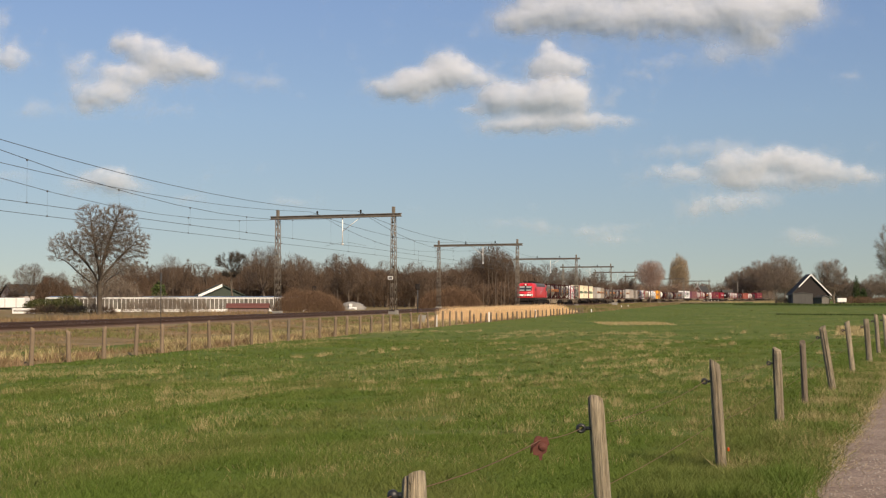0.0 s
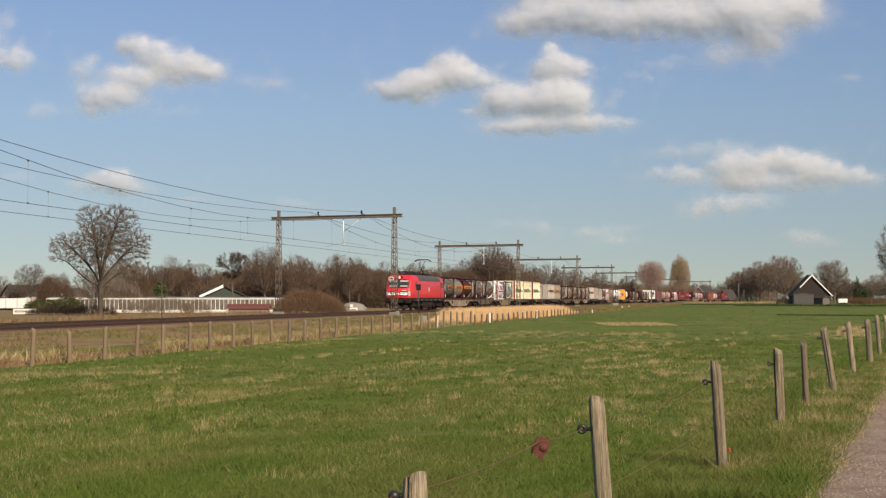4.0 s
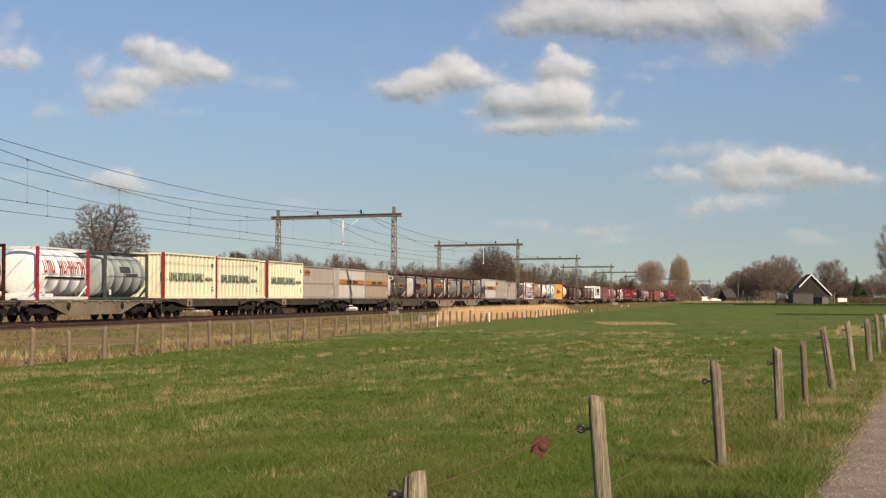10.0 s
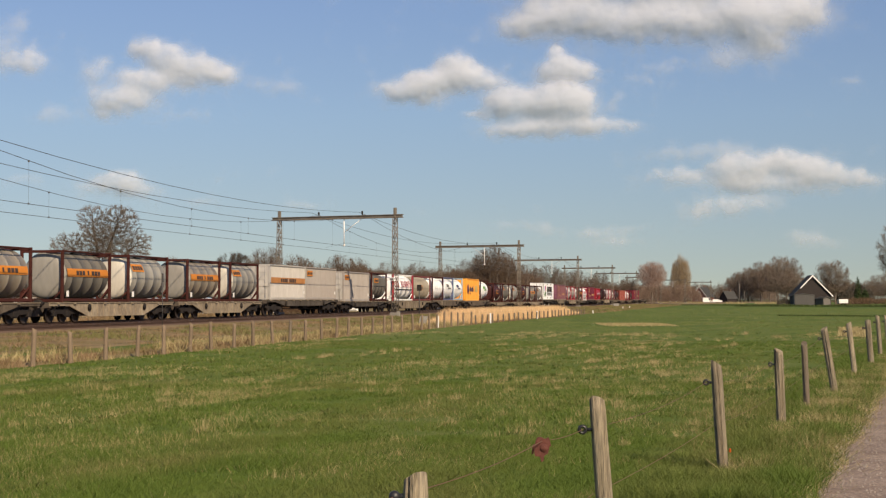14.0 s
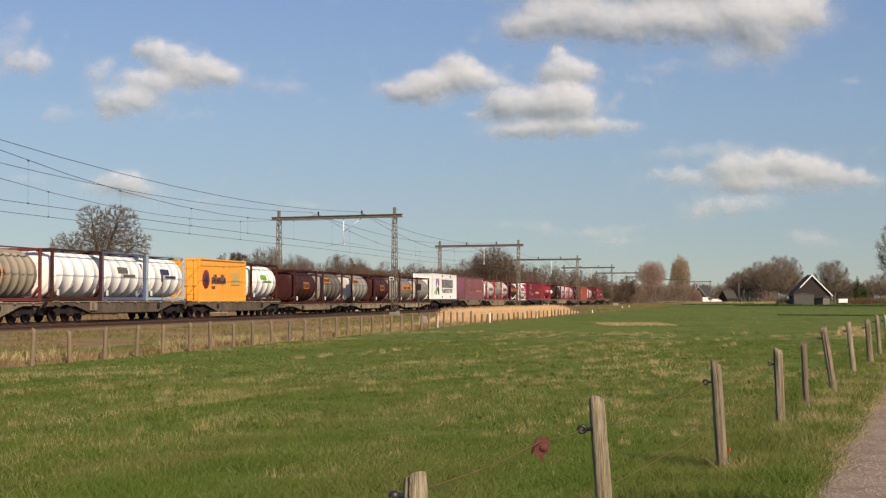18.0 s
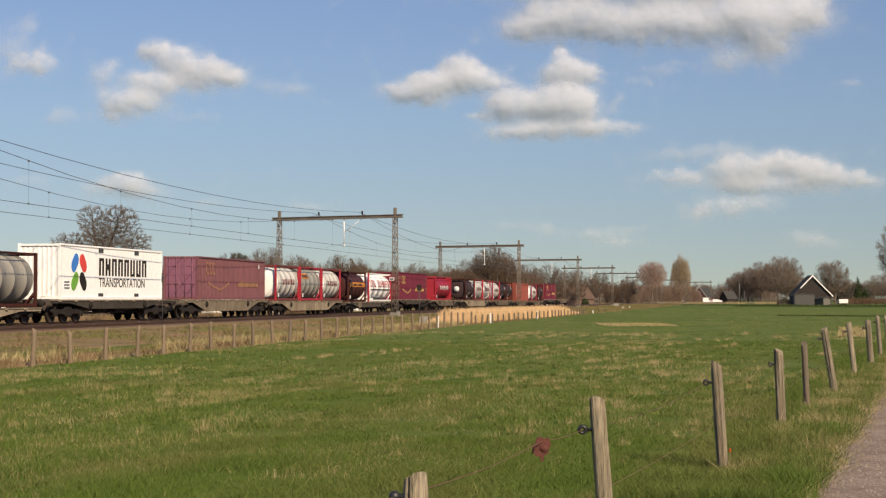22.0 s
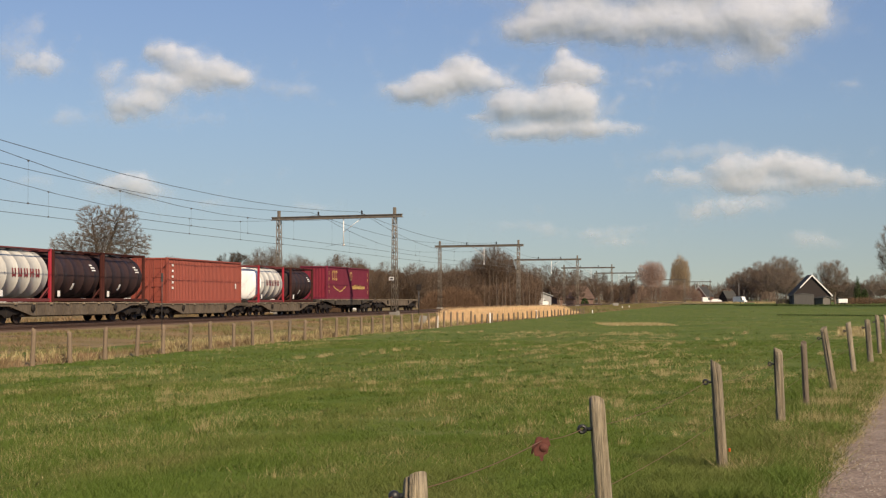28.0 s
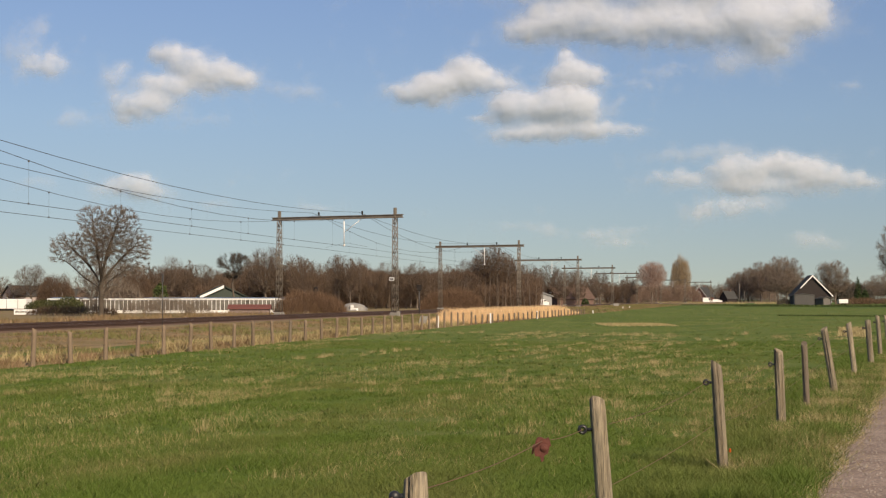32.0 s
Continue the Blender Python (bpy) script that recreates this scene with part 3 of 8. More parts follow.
lump = np.array([noise.noise((p[0] * 0.5, p[1] * 0.5, 31.0)) + 0.5 * noise.noise((p[0] * 1.7, p[1] * 1.7, 32.0)) for p in pts])
pts, lump = pts[lump > -0.25], lump[lump > -0.25]
tagged(new("bank_grass", blades("post_foot_grass", pts, np.clip(0.20 + 0.24 * lump, 0.08, 0.45) * rng.uniform(0.5, 1.2, len(pts)), 0.028, 0.5, RUSTY, rng)), "brown tussocks round the feet of the bank fence", "rough grass", kind="stuff")
pts = along(18, 96, -20.2, -17.5, 15000)
keep = np.array([noise.noise((p[0] * 0.35, p[1] * 0.35, 6.0)) for p in pts]) > -0.08
pts = pts[keep]
tagged(new("dry_grass", blades("bank_straw", pts, rng.uniform(0.10, 0.40, len(pts)), 0.028, 0.6, STRAW, rng)), "pale dry grass along the fence", "dry grass", kind="stuff")
pts = along(-60, 140, -52, -41, 26000)
lump = np.array([noise.noise((p[0] * 0.3, p[1] * 0.3, 1.0)) for p in pts])
tagged(new("bank_grass", blades("bank_grass_beyond", pts, np.clip(0.25 + 0.6 * lump, 0.1, 0.8) * rng.uniform(0.6, 1.3, len(pts)), 0.05, 0.5, RUSTY, rng)), "brown rough grass beyond the railway", "rough grass", kind="stuff")

pts = along(138, 420, -29.0, -17.6, 46000)
lump = np.array([noise.noise((p[0] * 0.25, p[1] * 0.25, 21.0)) for p in pts])
half = lump > rng.normal(0.0, 0.2, len(lump))
for sel, m_, nm in ((half, RUSTY, "brown matted grass on the bank towards the bend"), (~half, BANKGREEN, "green grass on the bank towards the bend")):
    q_ = pts[sel]
    tagged(new("bank_grass", blades("bank_growth", q_, np.clip(0.16 + 0.3 * np.abs(lump[sel]), 0.05, 0.5) * rng.uniform(0.5, 1.3, len(q_)), 0.08, 0.5, m_, rng)), nm, "rough grass", kind="stuff")

REED_S0, REED_S1 = 92.87, 163.43
n = 44000
s, q = rng.uniform(REED_S0, REED_S1, n), rng.uniform(-20.4, -17.95, n)
pts = np.array([track(a, b, 0.0)[0] for a, b in zip(s, q)])
edge = np.clip((s - REED_S0) / 4, 0.45, 1) * np.clip((REED_S1 - s) / 14, 0.35, 1)
hh = (1.06 + 0.16 * np.array([noise.noise((a * 0.35, 0, 0)) for a in s])) * edge * rng.uniform(0.72, 1.12, n)
tagged(new("reeds", blades("reeds", pts, hh, 0.022, 0.08, REED, rng)), "tall straw-coloured reeds in the ditch", "reeds", kind="stuff")

# ---- rails and sleepers ----
def rail(q, name):
    prof = [(-0.07, 0.0), (0.07, 0.0), (0.07, 0.02), (0.012, 0.04), (0.012, 0.12), (0.036, 0.13), (0.036, 0.172), (-0.036, 0.172), (-0.036, 0.13), (-0.012, 0.12), (-0.012, 0.04), (-0.07, 0.02)]
    ss = [-700, -300, -120] + [i * 12.0 for i in range(-6, 31)] + [372 + i * 14 for i in range(56)]
    k = Kit()
    vs = []
    for s in ss:
        for a, z in prof:
            p, _ = track(s, q + a, RAIL - 0.172 + z)
            vs.append(p)
    m = len(prof)
    k.add(vs, [(j * m + i, j * m + (i + 1) % m, (j + 1) * m + (i + 1) % m, (j + 1) * m + i) for j in range(len(ss) - 1) for i in range(m)])
    root = tagged(new(name, k.mesh(name, RAILSTEEL)), "rusty brown steel rail with a worn bright top", "rail", "rails of the two tracks", "structure")
    k = Kit()
    vs = []
    for s in ss:
        vs += [track(s, q - 0.025, RAIL + 0.004)[0], track(s, q + 0.025, RAIL + 0.004)[0]]
    k.add(vs, [(2 * j, 2 * j + 1, 2 * j + 3, 2 * j + 2) for j in range(len(ss) - 1)])
    part("running_surface", k, RAILTOP, root, "bright worn rail top")
    return root


for tq in (NEAR_Q, FAR_Q):
    for side in (0.7535, -0.7535):
        rail(tq + side, "rail")
bed = thing("sleepers", "dark timber sleepers bedded in the ballast", "sleepers", kind="structure")
k = Kit()
k.box(-0.13, 0.13, -1.3, 1.3, -0.14, 0.0, 0.015)
me = k.mesh("sleeper", SLEEPER)
for tq in (NEAR_Q, FAR_Q):
    for i in range(145):
        part("sleeper", me, None, bed, m=track_pose(48 + i * 0.62, tq, RAIL - 0.168))
k = Kit()
for tq in (NEAR_Q, FAR_Q):
    for i in range(500):
        s = 138 + i * 0.62
        p, h = track(s, tq)
        d, w = Vector((math.cos(radians(h)), math.sin(radians(h)), 0)), Vector((-math.sin(radians(h)), math.cos(radians(h)), 0))
        c = [p + d * a + w * b for a, b in ((-0.13, -1.3), (0.13, -1.3), (0.13, 1.3), (-0.13, 1.3))]
        k.add([(a.x, a.y, z) for z in (RAIL - 0.31, RAIL - 0.168) for a in c], [(4, 5, 6, 7), (0, 1, 5, 4), (1, 2, 6, 5), (2, 3, 7, 6), (3, 0, 4, 7)])
far_sleepers = part("sleepers_beyond", k, SLEEPER, bed)
far_sleepers["kind"] = "stuff"

# ---- gantries over the line ----
POST_R, POST_L, SKEW = -29.85, -41.6, -13.0
BEAM_Z, TOP_Z = 8.86, 9.6
CONTACT, CARRIER, FEEDER = 6.17, 9.14, 9.36
GANTRY_S = [(127.0 - 6.05) / math.cos(THETA) + 71.5 * i for i in range(-2, 8)]


def lattice_post(k, y, z0, z1, w=0.23, top=0.15):
    """Four angle irons that draw together upwards, with zigzag lacing on each face."""
    wide = lambda z: w + (top - w) * (z - z0) / (z1 - z0)
    for a in (-1, 1):
        for b in (-1, 1):
            k.tube((a * w, y + b * w, z0), (a * top, y + b * top, z1), 0.036, n=4)
    n = int((z1 - z0) / 0.6)
    h = (z1 - z0) / n
    for i in range(n):
        f = 1 if i % 2 else -1
        za, zb = z0 + i * h, z0 + (i + 1) * h
        wa, wb = wide(za), wide(zb)
        for b in (-1, 1):
            k.tube((-wa * f, y + b * wa, za), (wb * f, y + b * wb, zb), 0.026, n=4)
            k.tube((b * wa, y - wa * f, za), (b * wb, y + wb * f, zb), 0.026, n=4)


def make_gantry(way=1):
    """Local x along the line, y to its left, origin on the ground under the right-hand post."""
    g = thing("catenary_gantry", "rusty beige lattice steel gantry spanning both tracks", "gantry", "gantries over the railway")
    span = POST_R - POST_L
    for y, nm in ((0, "post"), (span, "post")):
        k = Kit()
        lattice_post(k, y, 0.35, BEAM_Z - 0.15)
        k.box(-0.12, 0.12, y - 0.12, y + 0.12, BEAM_Z - 0.2, TOP_Z, 0.02)
        part(nm, k, GANTRY, g)
        k = Kit()
        k.box(-0.36, 0.36, y - 0.36, y + 0.36, 0.0, 0.42, 0.03)
        part("footing", k, CONCRETE, g, "pale concrete footing")
    k = Kit()
    k.box(-0.16, 0.16, -0.75, span + 0.75, BEAM_Z + 0.10, BEAM_Z + 0.16, 0.01)
    k.box(-0.16, 0.16, -0.75, span + 0.75, BEAM_Z - 0.15, BEAM_Z - 0.09, 0.01)
    k.box(-0.09, 0.09, -0.7, span + 0.7, BEAM_Z - 0.12, BEAM_Z + 0.13)
    part("beam", k, GANTRY, g)
    for q in (NEAR_Q - 0.5, FAR_Q - 0.75):
        y = POST_R - q
        k = Kit()
        k.lathe([(BEAM_Z + 0.19, 0.03), (BEAM_Z + 0.24, 0.10), (BEAM_Z + 0.28, 0.05), (BEAM_Z + 0.33, 0.10), (BEAM_Z + 0.37, 0.05), (BEAM_Z + 0.42, 0.11), (FEEDER + 0.05, 0.04)], "z", (0, y, 0), 10)
        part("insulator", k, BLACK, g, "dark ribbed insulator")
    y = POST_R - (NEAR_Q + FAR_Q) / 2
    k = Kit()
    k.tube((0, y + 0.25, BEAM_Z - 0.17), (0, y + 0.25, CONTACT + 0.25), 0.045)
    k.tube((0, y + 0.25 - 1.75 * way, BEAM_Z - 0.17), (0, y + 0.25, CONTACT + 1.35), 0.026)
    k.lathe([(CONTACT + 0.1, 0.04), (CONTACT + 0.18, 0.11), (CONTACT + 0.3, 0.11)], "z", (0, y + 0.25, 0), 8)
    part("drop_arm", k, WHITEPAINT, g, "white painted drop arm")
    for q in (NEAR_Q, FAR_Q):
        y2 = POST_R - q
        k = Kit()
        k.tube((0, y, CONTACT + 0.42), (0, y2, CONTACT + 0.06), 0.009, n=6)
        part("registration_arm", k, COPPER, g)
        k = Kit()
        k.box(-0.06, 0.06, y2 - 0.05, y2 + 0.05, BEAM_Z + 0.16, CARRIER - 0.11, 0.01)
        part("saddle", k, BLACK, g, "dark wire saddle")
    return g


gantry = make_gantry()
gantry.matrix_basis = track_pose(GANTRY_S[2], POST_R, 0.12, SKEW)
other = make_gantry(-1)
other.matrix_basis = track_pose(GANTRY_S[3], POST_R, 0.12, SKEW)
for i, s in enumerate(GANTRY_S):
    if i not in (2, 3):
        copy_thing(other if i % 2 else gantry, track_pose(s, POST_R, 0.12, SKEW))
# the white number plate on the first gantry in sight
k = Kit()
k.box(-0.28, -0.24, -0.05, 0.42, 3.2, 3.5, 0.01)
plate = part("number_plate", k, WHITEPAINT, gantry, "small white number plate")
k = Kit()
for a in (0.02, 0.12, 0.24):
    k.box(-0.295, -0.285, a, a + 0.08, 3.28, 3.42)
part("number_bars", k, BLACK, plate)


# ---- overhead wires ----
def hang(k, q, z, sag, r, upto):
    pts = []
    for i in range(upto):
        a, b = GANTRY_S[i], GANTRY_S[i + 1]
        for j in range(10):
            f = j / 10
            p, _ = track(a + (b - a) * f, q, z - 4 * sag * f * (1 - f))
            pts.append(p)
    for p, q2 in zip(pts, pts[1:]):
        k.tube(p, q2, r, n=4, cap=False)


for tq, fq, dip, fdip in ((NEAR_Q, NEAR_Q - 0.5, 2.03, 1.0), (FAR_Q, FAR_Q - 0.75, 2.03, 0.92)):
    w = thing("overhead_line", "dark overhead contact line with carrier and feeder wires", "overhead wires", "overhead lines of the two tracks")
    for nm, q, z, sag, r in (("contact_wire", tq, CONTACT, 0.06, 0.017), ("carrier_wire", tq, CARRIER, dip, 0.016), ("feeder_wire", fq, FEEDER, fdip, 0.018)):
        k = Kit()
        hang(k, q, z, sag, r, 9)
        part(nm, k, COPPER, w)
    for i in range(0, 6):
        a, b = GANTRY_S[i], GANTRY_S[i + 1]
        for j in range(1, 7):
            f = j / 7
            p, _ = track(a + (b - a) * f, tq, 0)
            zc, zk = CARRIER - 4 * dip * f * (1 - f), CONTACT - 0.24 * f * (1 - f)
            k = Kit()
            k.tube((p.x, p.y, zk), (p.x, p.y, zc), 0.0055, n=4, cap=False)
            k.box(p.x - 0.04, p.x + 0.04, p.y - 0.035, p.y + 0.035, zc - 0.05, zc + 0.04)
            k.box(p.x - 0.035, p.x + 0.035, p.y - 0.03, p.y + 0.03, zk - 0.03, zk + 0.05)
            part("dropper", k, COPPER, w)

# ---- the goods train ----
SPEED, FRONT = 23.77, 23.77 * 10.776 - 7.35    # metres a second; place of the front at the start
TRAIN = []                                      # things on the line, each with its place behind the front


# stretches of the train whose wagons have a lower deck, and by how much
LOW = ((18.7, 73.2, 0.10), (134.2, 188.6, 0.14), (209.8, 248.9, 0.15), (249.2, 268.6, 0.10), (268.9, 288.3, 0.15), (288.6, 343.9, 0.40), (380.5, 401.2, 0.10), (401.5, 420.2, 0.22),
       (438.5, 479.8, 0.08), (480.0, 500.0, 0.16), (500.2, 535.9, 0.26))


def sunk(p):
    return sum(d for a, b, d in LOW if a <= p <= b)


def on_train(ob, p, z=0.0):
    TRAIN.append((ob, p, z))
    return ob


MESHES = {}


def shared(key, make):
    """The same mesh for alike parts."""
    if key not in MESHES:
        MESHES[key] = make()
    return MESHES[key]


LOCO_RED = mat("locomotive_red", (0.68, 0.026, 0.036), (0.58, 0.021, 0.030), 0.42, s1=0.5, s2=8, amount=0.3, fine=0.06, bump=0.03, coat=0.25)
ROOFGREY = mat("roof_grey", (0.085, 0.082, 0.084), (0.055, 0.05, 0.05), 0.7, s1=1, s2=12)
LAMPWHITE = mat("lit_headlamp", (1.0, 0.95, 0.85), rough=0.3, bump=0.0, emit=0.9)
LENS = mat("lamp_lens", (0.42, 0.42, 0.40), rough=0.15, bump=0.0)
WHEEL = mat("wheel_steel", (0.045, 0.036, 0.032), (0.085, 0.06, 0.048), 0.7, metal=0.4, s1=2, s2=20)
SILL = mat("wagon_sill_paint", (0.300, 0.246, 0.175), (0.145, 0.110, 0.080), 0.8, s1=0.9, s2=9, stretch=(1, 1, 0.6), amount=0.75, fine=0.3, rnd=0.25)
SILL_MID = mat("wagon_sill_grime", (0.165, 0.132, 0.098), (0.08, 0.062, 0.048), 0.8, s1=0.9, s2=9, stretch=(1, 1, 0.6), amount=0.75, fine=0.3, rnd=0.25)
SILL_DARK = mat("wagon_sill_dark", (0.085, 0.072, 0.060), (0.045, 0.038, 0.032), 0.85, s1=0.9, s2=9, stretch=(1, 1, 0.6), amount=0.75, fine=0.3, rnd=0.25)
DECK = mat("wagon_deck_steel", (0.105, 0.085, 0.070), (0.060, 0.048, 0.040), 0.85, s1=1.2, s2=12)
ORANGE = mat("orange_sign", (0.60, 0.205, 0.020), (0.46, 0.15, 0.02), 0.6, fine=0.1)
SIGNDARK = mat("sign_lettering", (0.055, 0.035, 0.028), rough=0.7)


def wheel_mesh(r=0.46):
    k = Kit()
    k.lathe([(-0.07, 0.0), (-0.07, r * 0.3), (-0.03, r * 0.35), (-0.03, r * 0.8), (-0.065, r * 0.85), (-0.065, r), (0.045, r), (0.055, r + 0.03), (0.075, r + 0.03), (0.075, r * 0.85), (0.03, r * 0.8), (0.03, r * 0.3), (0.07, 0.0)], "y", n=20)
    return k.mesh("wheel", WHEEL)


def bogie(root, x, base=3.0, r=0.46):
    """A bogie under a wagon: side frames, springs, axle boxes, axles and wheels."""
    axles = (-base / 2, base / 2) if base < 3.3 and r > 0.5 else (-base / 2, 0.0, base / 2)

    def frames():
        k = Kit()
        for y in (-1.02, 1.02):
            k.prism([(-base / 2 - 0.42, 0.62), (-base / 2 - 0.2, 0.74), (-0.5, 0.70), (-0.3, 0.86), (0.3, 0.86), (0.5, 0.70), (base / 2 + 0.2, 0.74), (base / 2 + 0.42, 0.62), (base / 2 + 0.3, 0.5), (0.5, 0.46), (0.25, 0.30), (-0.25, 0.30), (-0.5, 0.46), (-base / 2 - 0.3, 0.5)], y - 0.07, y + 0.07)
            for a in axles:
                k.box(a - 0.17, a + 0.17, y - 0.14, y + 0.14, 0.34, 0.62, 0.03)
                k.lathe([(0.62, 0.08), (0.66, 0.1), (0.86, 0.1)], "z", (a, y, 0), 8)
        k.box(-0.2, 0.2, -1.0, 1.0, 0.5, 0.82, 0.03)
        if r > 0.5:
            # a locomotive's heavier frame, with coil springs and sand boxes
            for y in (-1.16, 1.16):
                k.box(-base / 2 - 0.75, base / 2 + 0.75, y - 0.07, y + 0.07, 0.62, 0.90, 0.04)
                for a in (-base / 2 - 0.45, -base / 2 + 0.45, base / 2 - 0.45, base / 2 + 0.45):
                    k.lathe([(0.40, 0.10), (0.46, 0.13), (0.52, 0.10), (0.58, 0.13), (0.64, 0.10), (0.70, 0.12)], "z", (a, y, 0), 10)
                for a in (-base / 2 - 0.95, base / 2 + 0.70):
                    k.box(a, a + 0.28, y - 0.12, y + 0.12, 0.42, 0.95, 0.04)
                    k.tube((a + 0.14, y, 0.45), (a + 0.30, y * 0.7, 0.10), 0.03, n=6)
                k.tube((-0.6, y, 0.55), (0.7, y, 0.72), 0.06, n=8)
        for a in axles:
            k.tube((a, -0.75, r), (a, 0.75, r), 0.08, n=8)
        return k.mesh("bogie", BLACK)
    b = part("bogie", shared(("bogie", base, r), frames), None, root, m=pose(x, 0, 0))
    for a in axles:
        for y, turn in ((-0.75, 180), (0.75, 0)):
            part("wheel", shared(("wheel", r), lambda: wheel_mesh(r)), None, b, m=pose(a, y, r, 0, 0, turn))
    return b


def buffers(root, x, way):
    """Two round buffers and a draw hook at one end."""
    def buffer():
        k = Kit()
        k.tube((0, 0, 1.05), (0.42, 0, 1.05), 0.09, n=10)
        k.lathe([(0.42, 0.0), (0.42, 0.2), (0.47, 0.2), (0.47, 0.0)], "x", (0, 0, 1.05), 12)
        return k.mesh("buffer", BLACK)

    def hook():
        k = Kit()
        k.box(0, 0.3, -0.06, 0.06, 0.9, 1.1, 0.02)
        return k.mesh("draw_hook", BLACK)
    for y in (-0.875, 0.875):
        part("buffer", shared("buffer", buffer), None, root, m=pose(x, y, 0, 0, 0, 0 if way > 0 else 180))
    part("draw_hook", shared("draw_hook", hook), None, root, m=pose(x, 0, 0, 0, 0, 0 if way > 0 else 180))


def wagon(p0, p1, style="deep", board=False, empty=False):
    """A flat container wagon with fish-bellied sills on two bogies, its deck 1.15 m over the rails."""
    L = p1 - p0 - 0.9
    lift = 0.08 - sunk((p0 + p1) / 2)
    UP = pose(0, 0, lift)
    w = thing("container_wagon", ("empty " if empty else "") + {"deep": "beige-grey", "mid": "grey-brown", "slim": "dark low", "low": "tan low-decked"}[style] + " flat container wagon with grimy bogies", "wagon", "wagons of the train")
    h = L / 2

    def sill(y0, y1):
        k = Kit()
        a, b = h - 4.6, h - 3.2
        low = {"deep": 0.36, "mid": 0.48, "slim": 0.64, "low": 0.66}[style]
        k.prism([(-h, 0.96), (-b - 1.0, 0.96), (-a, low), (a, low), (b + 1.0, 0.96), (h, 0.96), (h, 1.10), (-h, 1.10)], y0, y1)
        n = 10
        for i in range(n):
            x = -a + 2 * a * (i + 0.5) / n
            k.box(x - 0.035, x + 0.035, y0 - 0.03, y1 + 0.03, low + 0.02, 1.10)
        return k.mesh("side_sill", SILL if style in ("deep", "low") else SILL_MID if style == "mid" else SILL_DARK)

    def flange(y0, y1):
        k = Kit()
        k.box(-h, h, y0 - 0.05, y1 + 0.05, 1.10, 1.15)
        for i in range(int(L / 1.9)):
            x = -h + 0.8 + i * 1.9
            k.box(x, x + 0.22, y0 - 0.09, y1, 1.05, 1.14)
        return k.mesh("deck_edge", SILL)
    for y0, y1 in ((-1.27, -1.21), (1.21, 1.27)):
        sl = part("side_sill", shared(("sill", round(L, 1), style, y0), lambda: sill(y0, y1)), None, w, "grimy grey-brown side sill", UP)
        part("deck_edge", shared(("flange", round(L, 1), y0), lambda: flange(y0, y1)), None, sl)

    def deck():
        k = Kit()
        k.box(-h, h, -0.45, 0.45, 0.40 if style not in ("slim", "low") else 0.52, 1.08, 0.02)
        k.box(-h + 3.9, h - 3.9, -1.0, 1.0, 0.74, 1.0, 0.02)
        for i in range(int(L / 1.5) + 1):
            x = -h + 0.15 + i * (L - 0.3) / int(L / 1.5)
            k.box(x - 0.09, x + 0.09, -1.21, 1.21, 0.98, 1.12)
        for x in (-h + 0.08, h - 0.08):
            k.box(x - 0.08, x + 0.08, -1.25, 1.25, 0.85, 1.14, 0.02)
        return k.mesh("underframe", DECK)
    part("underframe", shared(("deck", round(L, 1), style in ("slim", "low")), deck), None, w, m=UP)

    def air_tank():
        k = Kit()
        k.tube((-1.9, -0.7, 0.62), (-0.6, -0.7, 0.62), 0.19, n=12)
        return k.mesh("air_tank", BLACK)
    part("air_tank", shared("air_tank", air_tank), None, w, m=UP)

    def brake_box():
        k = Kit()
        k.box(0.3, 1.5, -1.0, -0.3, 0.42, 0.85, 0.03)
        return k.mesh("brake_cylinder", BLACK)
    part("brake_cylinder", shared("brake_box", brake_box), None, w, m=UP)

    def rod():
        k = Kit()
        k.tube((-h + 3.4, -0.85, 0.5), (h - 3.4, -0.85, 0.5), 0.035, n=6)
        return k.mesh("brake_rod", BLACK)
    part("brake_rod", shared(("rod", round(L, 1)), rod), None, w)

    def hand_wheel():
        k = Kit()
        k.lathe([(-1.36, 0.0), (-1.36, 0.17), (-1.30, 0.19), (-1.28, 0.0)], "y", (0, 0, 0.86), 14)
        return k.mesh("hand_wheel", BLACK)
    for x in (-h + 4.6, h - 4.6):
        part("hand_wheel", shared("hand_wheel", hand_wheel), None, w, m=pose(x, 0, lift))
    if board:
        k = Kit()
        k.box(-h + 4.3, -h + 5.15, -1.36, -1.28, 0.62, 1.1, 0.02)
        part("brake_board", k, SILL, w, "pale grey panel on the sill", UP)
    for x in (-h + 2.35, h - 2.35):
        bogie(w, x)
    buffers(w, h, 1)
    buffers(w, -h, -1)
    return on_train(w, (p0 + p1) / 2)


def lettering(x0, x1, z0, z1, count, y, tall=1.0, seed=1, bold=0.20):
    """A line of plain bars as wide as its letters, each with a crossbar, one mesh a letter."""
    kits = []
    r = random.Random(seed)
    w = (x1 - x0) / count
    for i in range(count):
        a = x0 + i * w
        k = Kit()
        kits.append(k)
        hgt = z1 if r.random() < tall else z0 + (z1 - z0) * 0.7
        k.box(a + w * 0.08, a + w * (0.08 + bold), y - 0.012, y, z0, hgt)
        k.box(a + w * (0.82 - bold), a + w * 0.82, y - 0.012, y, z0, hgt)
        zc = r.choice((z0, (z0 + hgt) / 2, hgt)) 
        t = (z1 - z0) * 0.16
        k.box(a + w * (0.08 + bold), a + w * (0.82 - bold), y - 0.012, y, max(z0, zc - t), min(hgt, zc + t))
    return kits


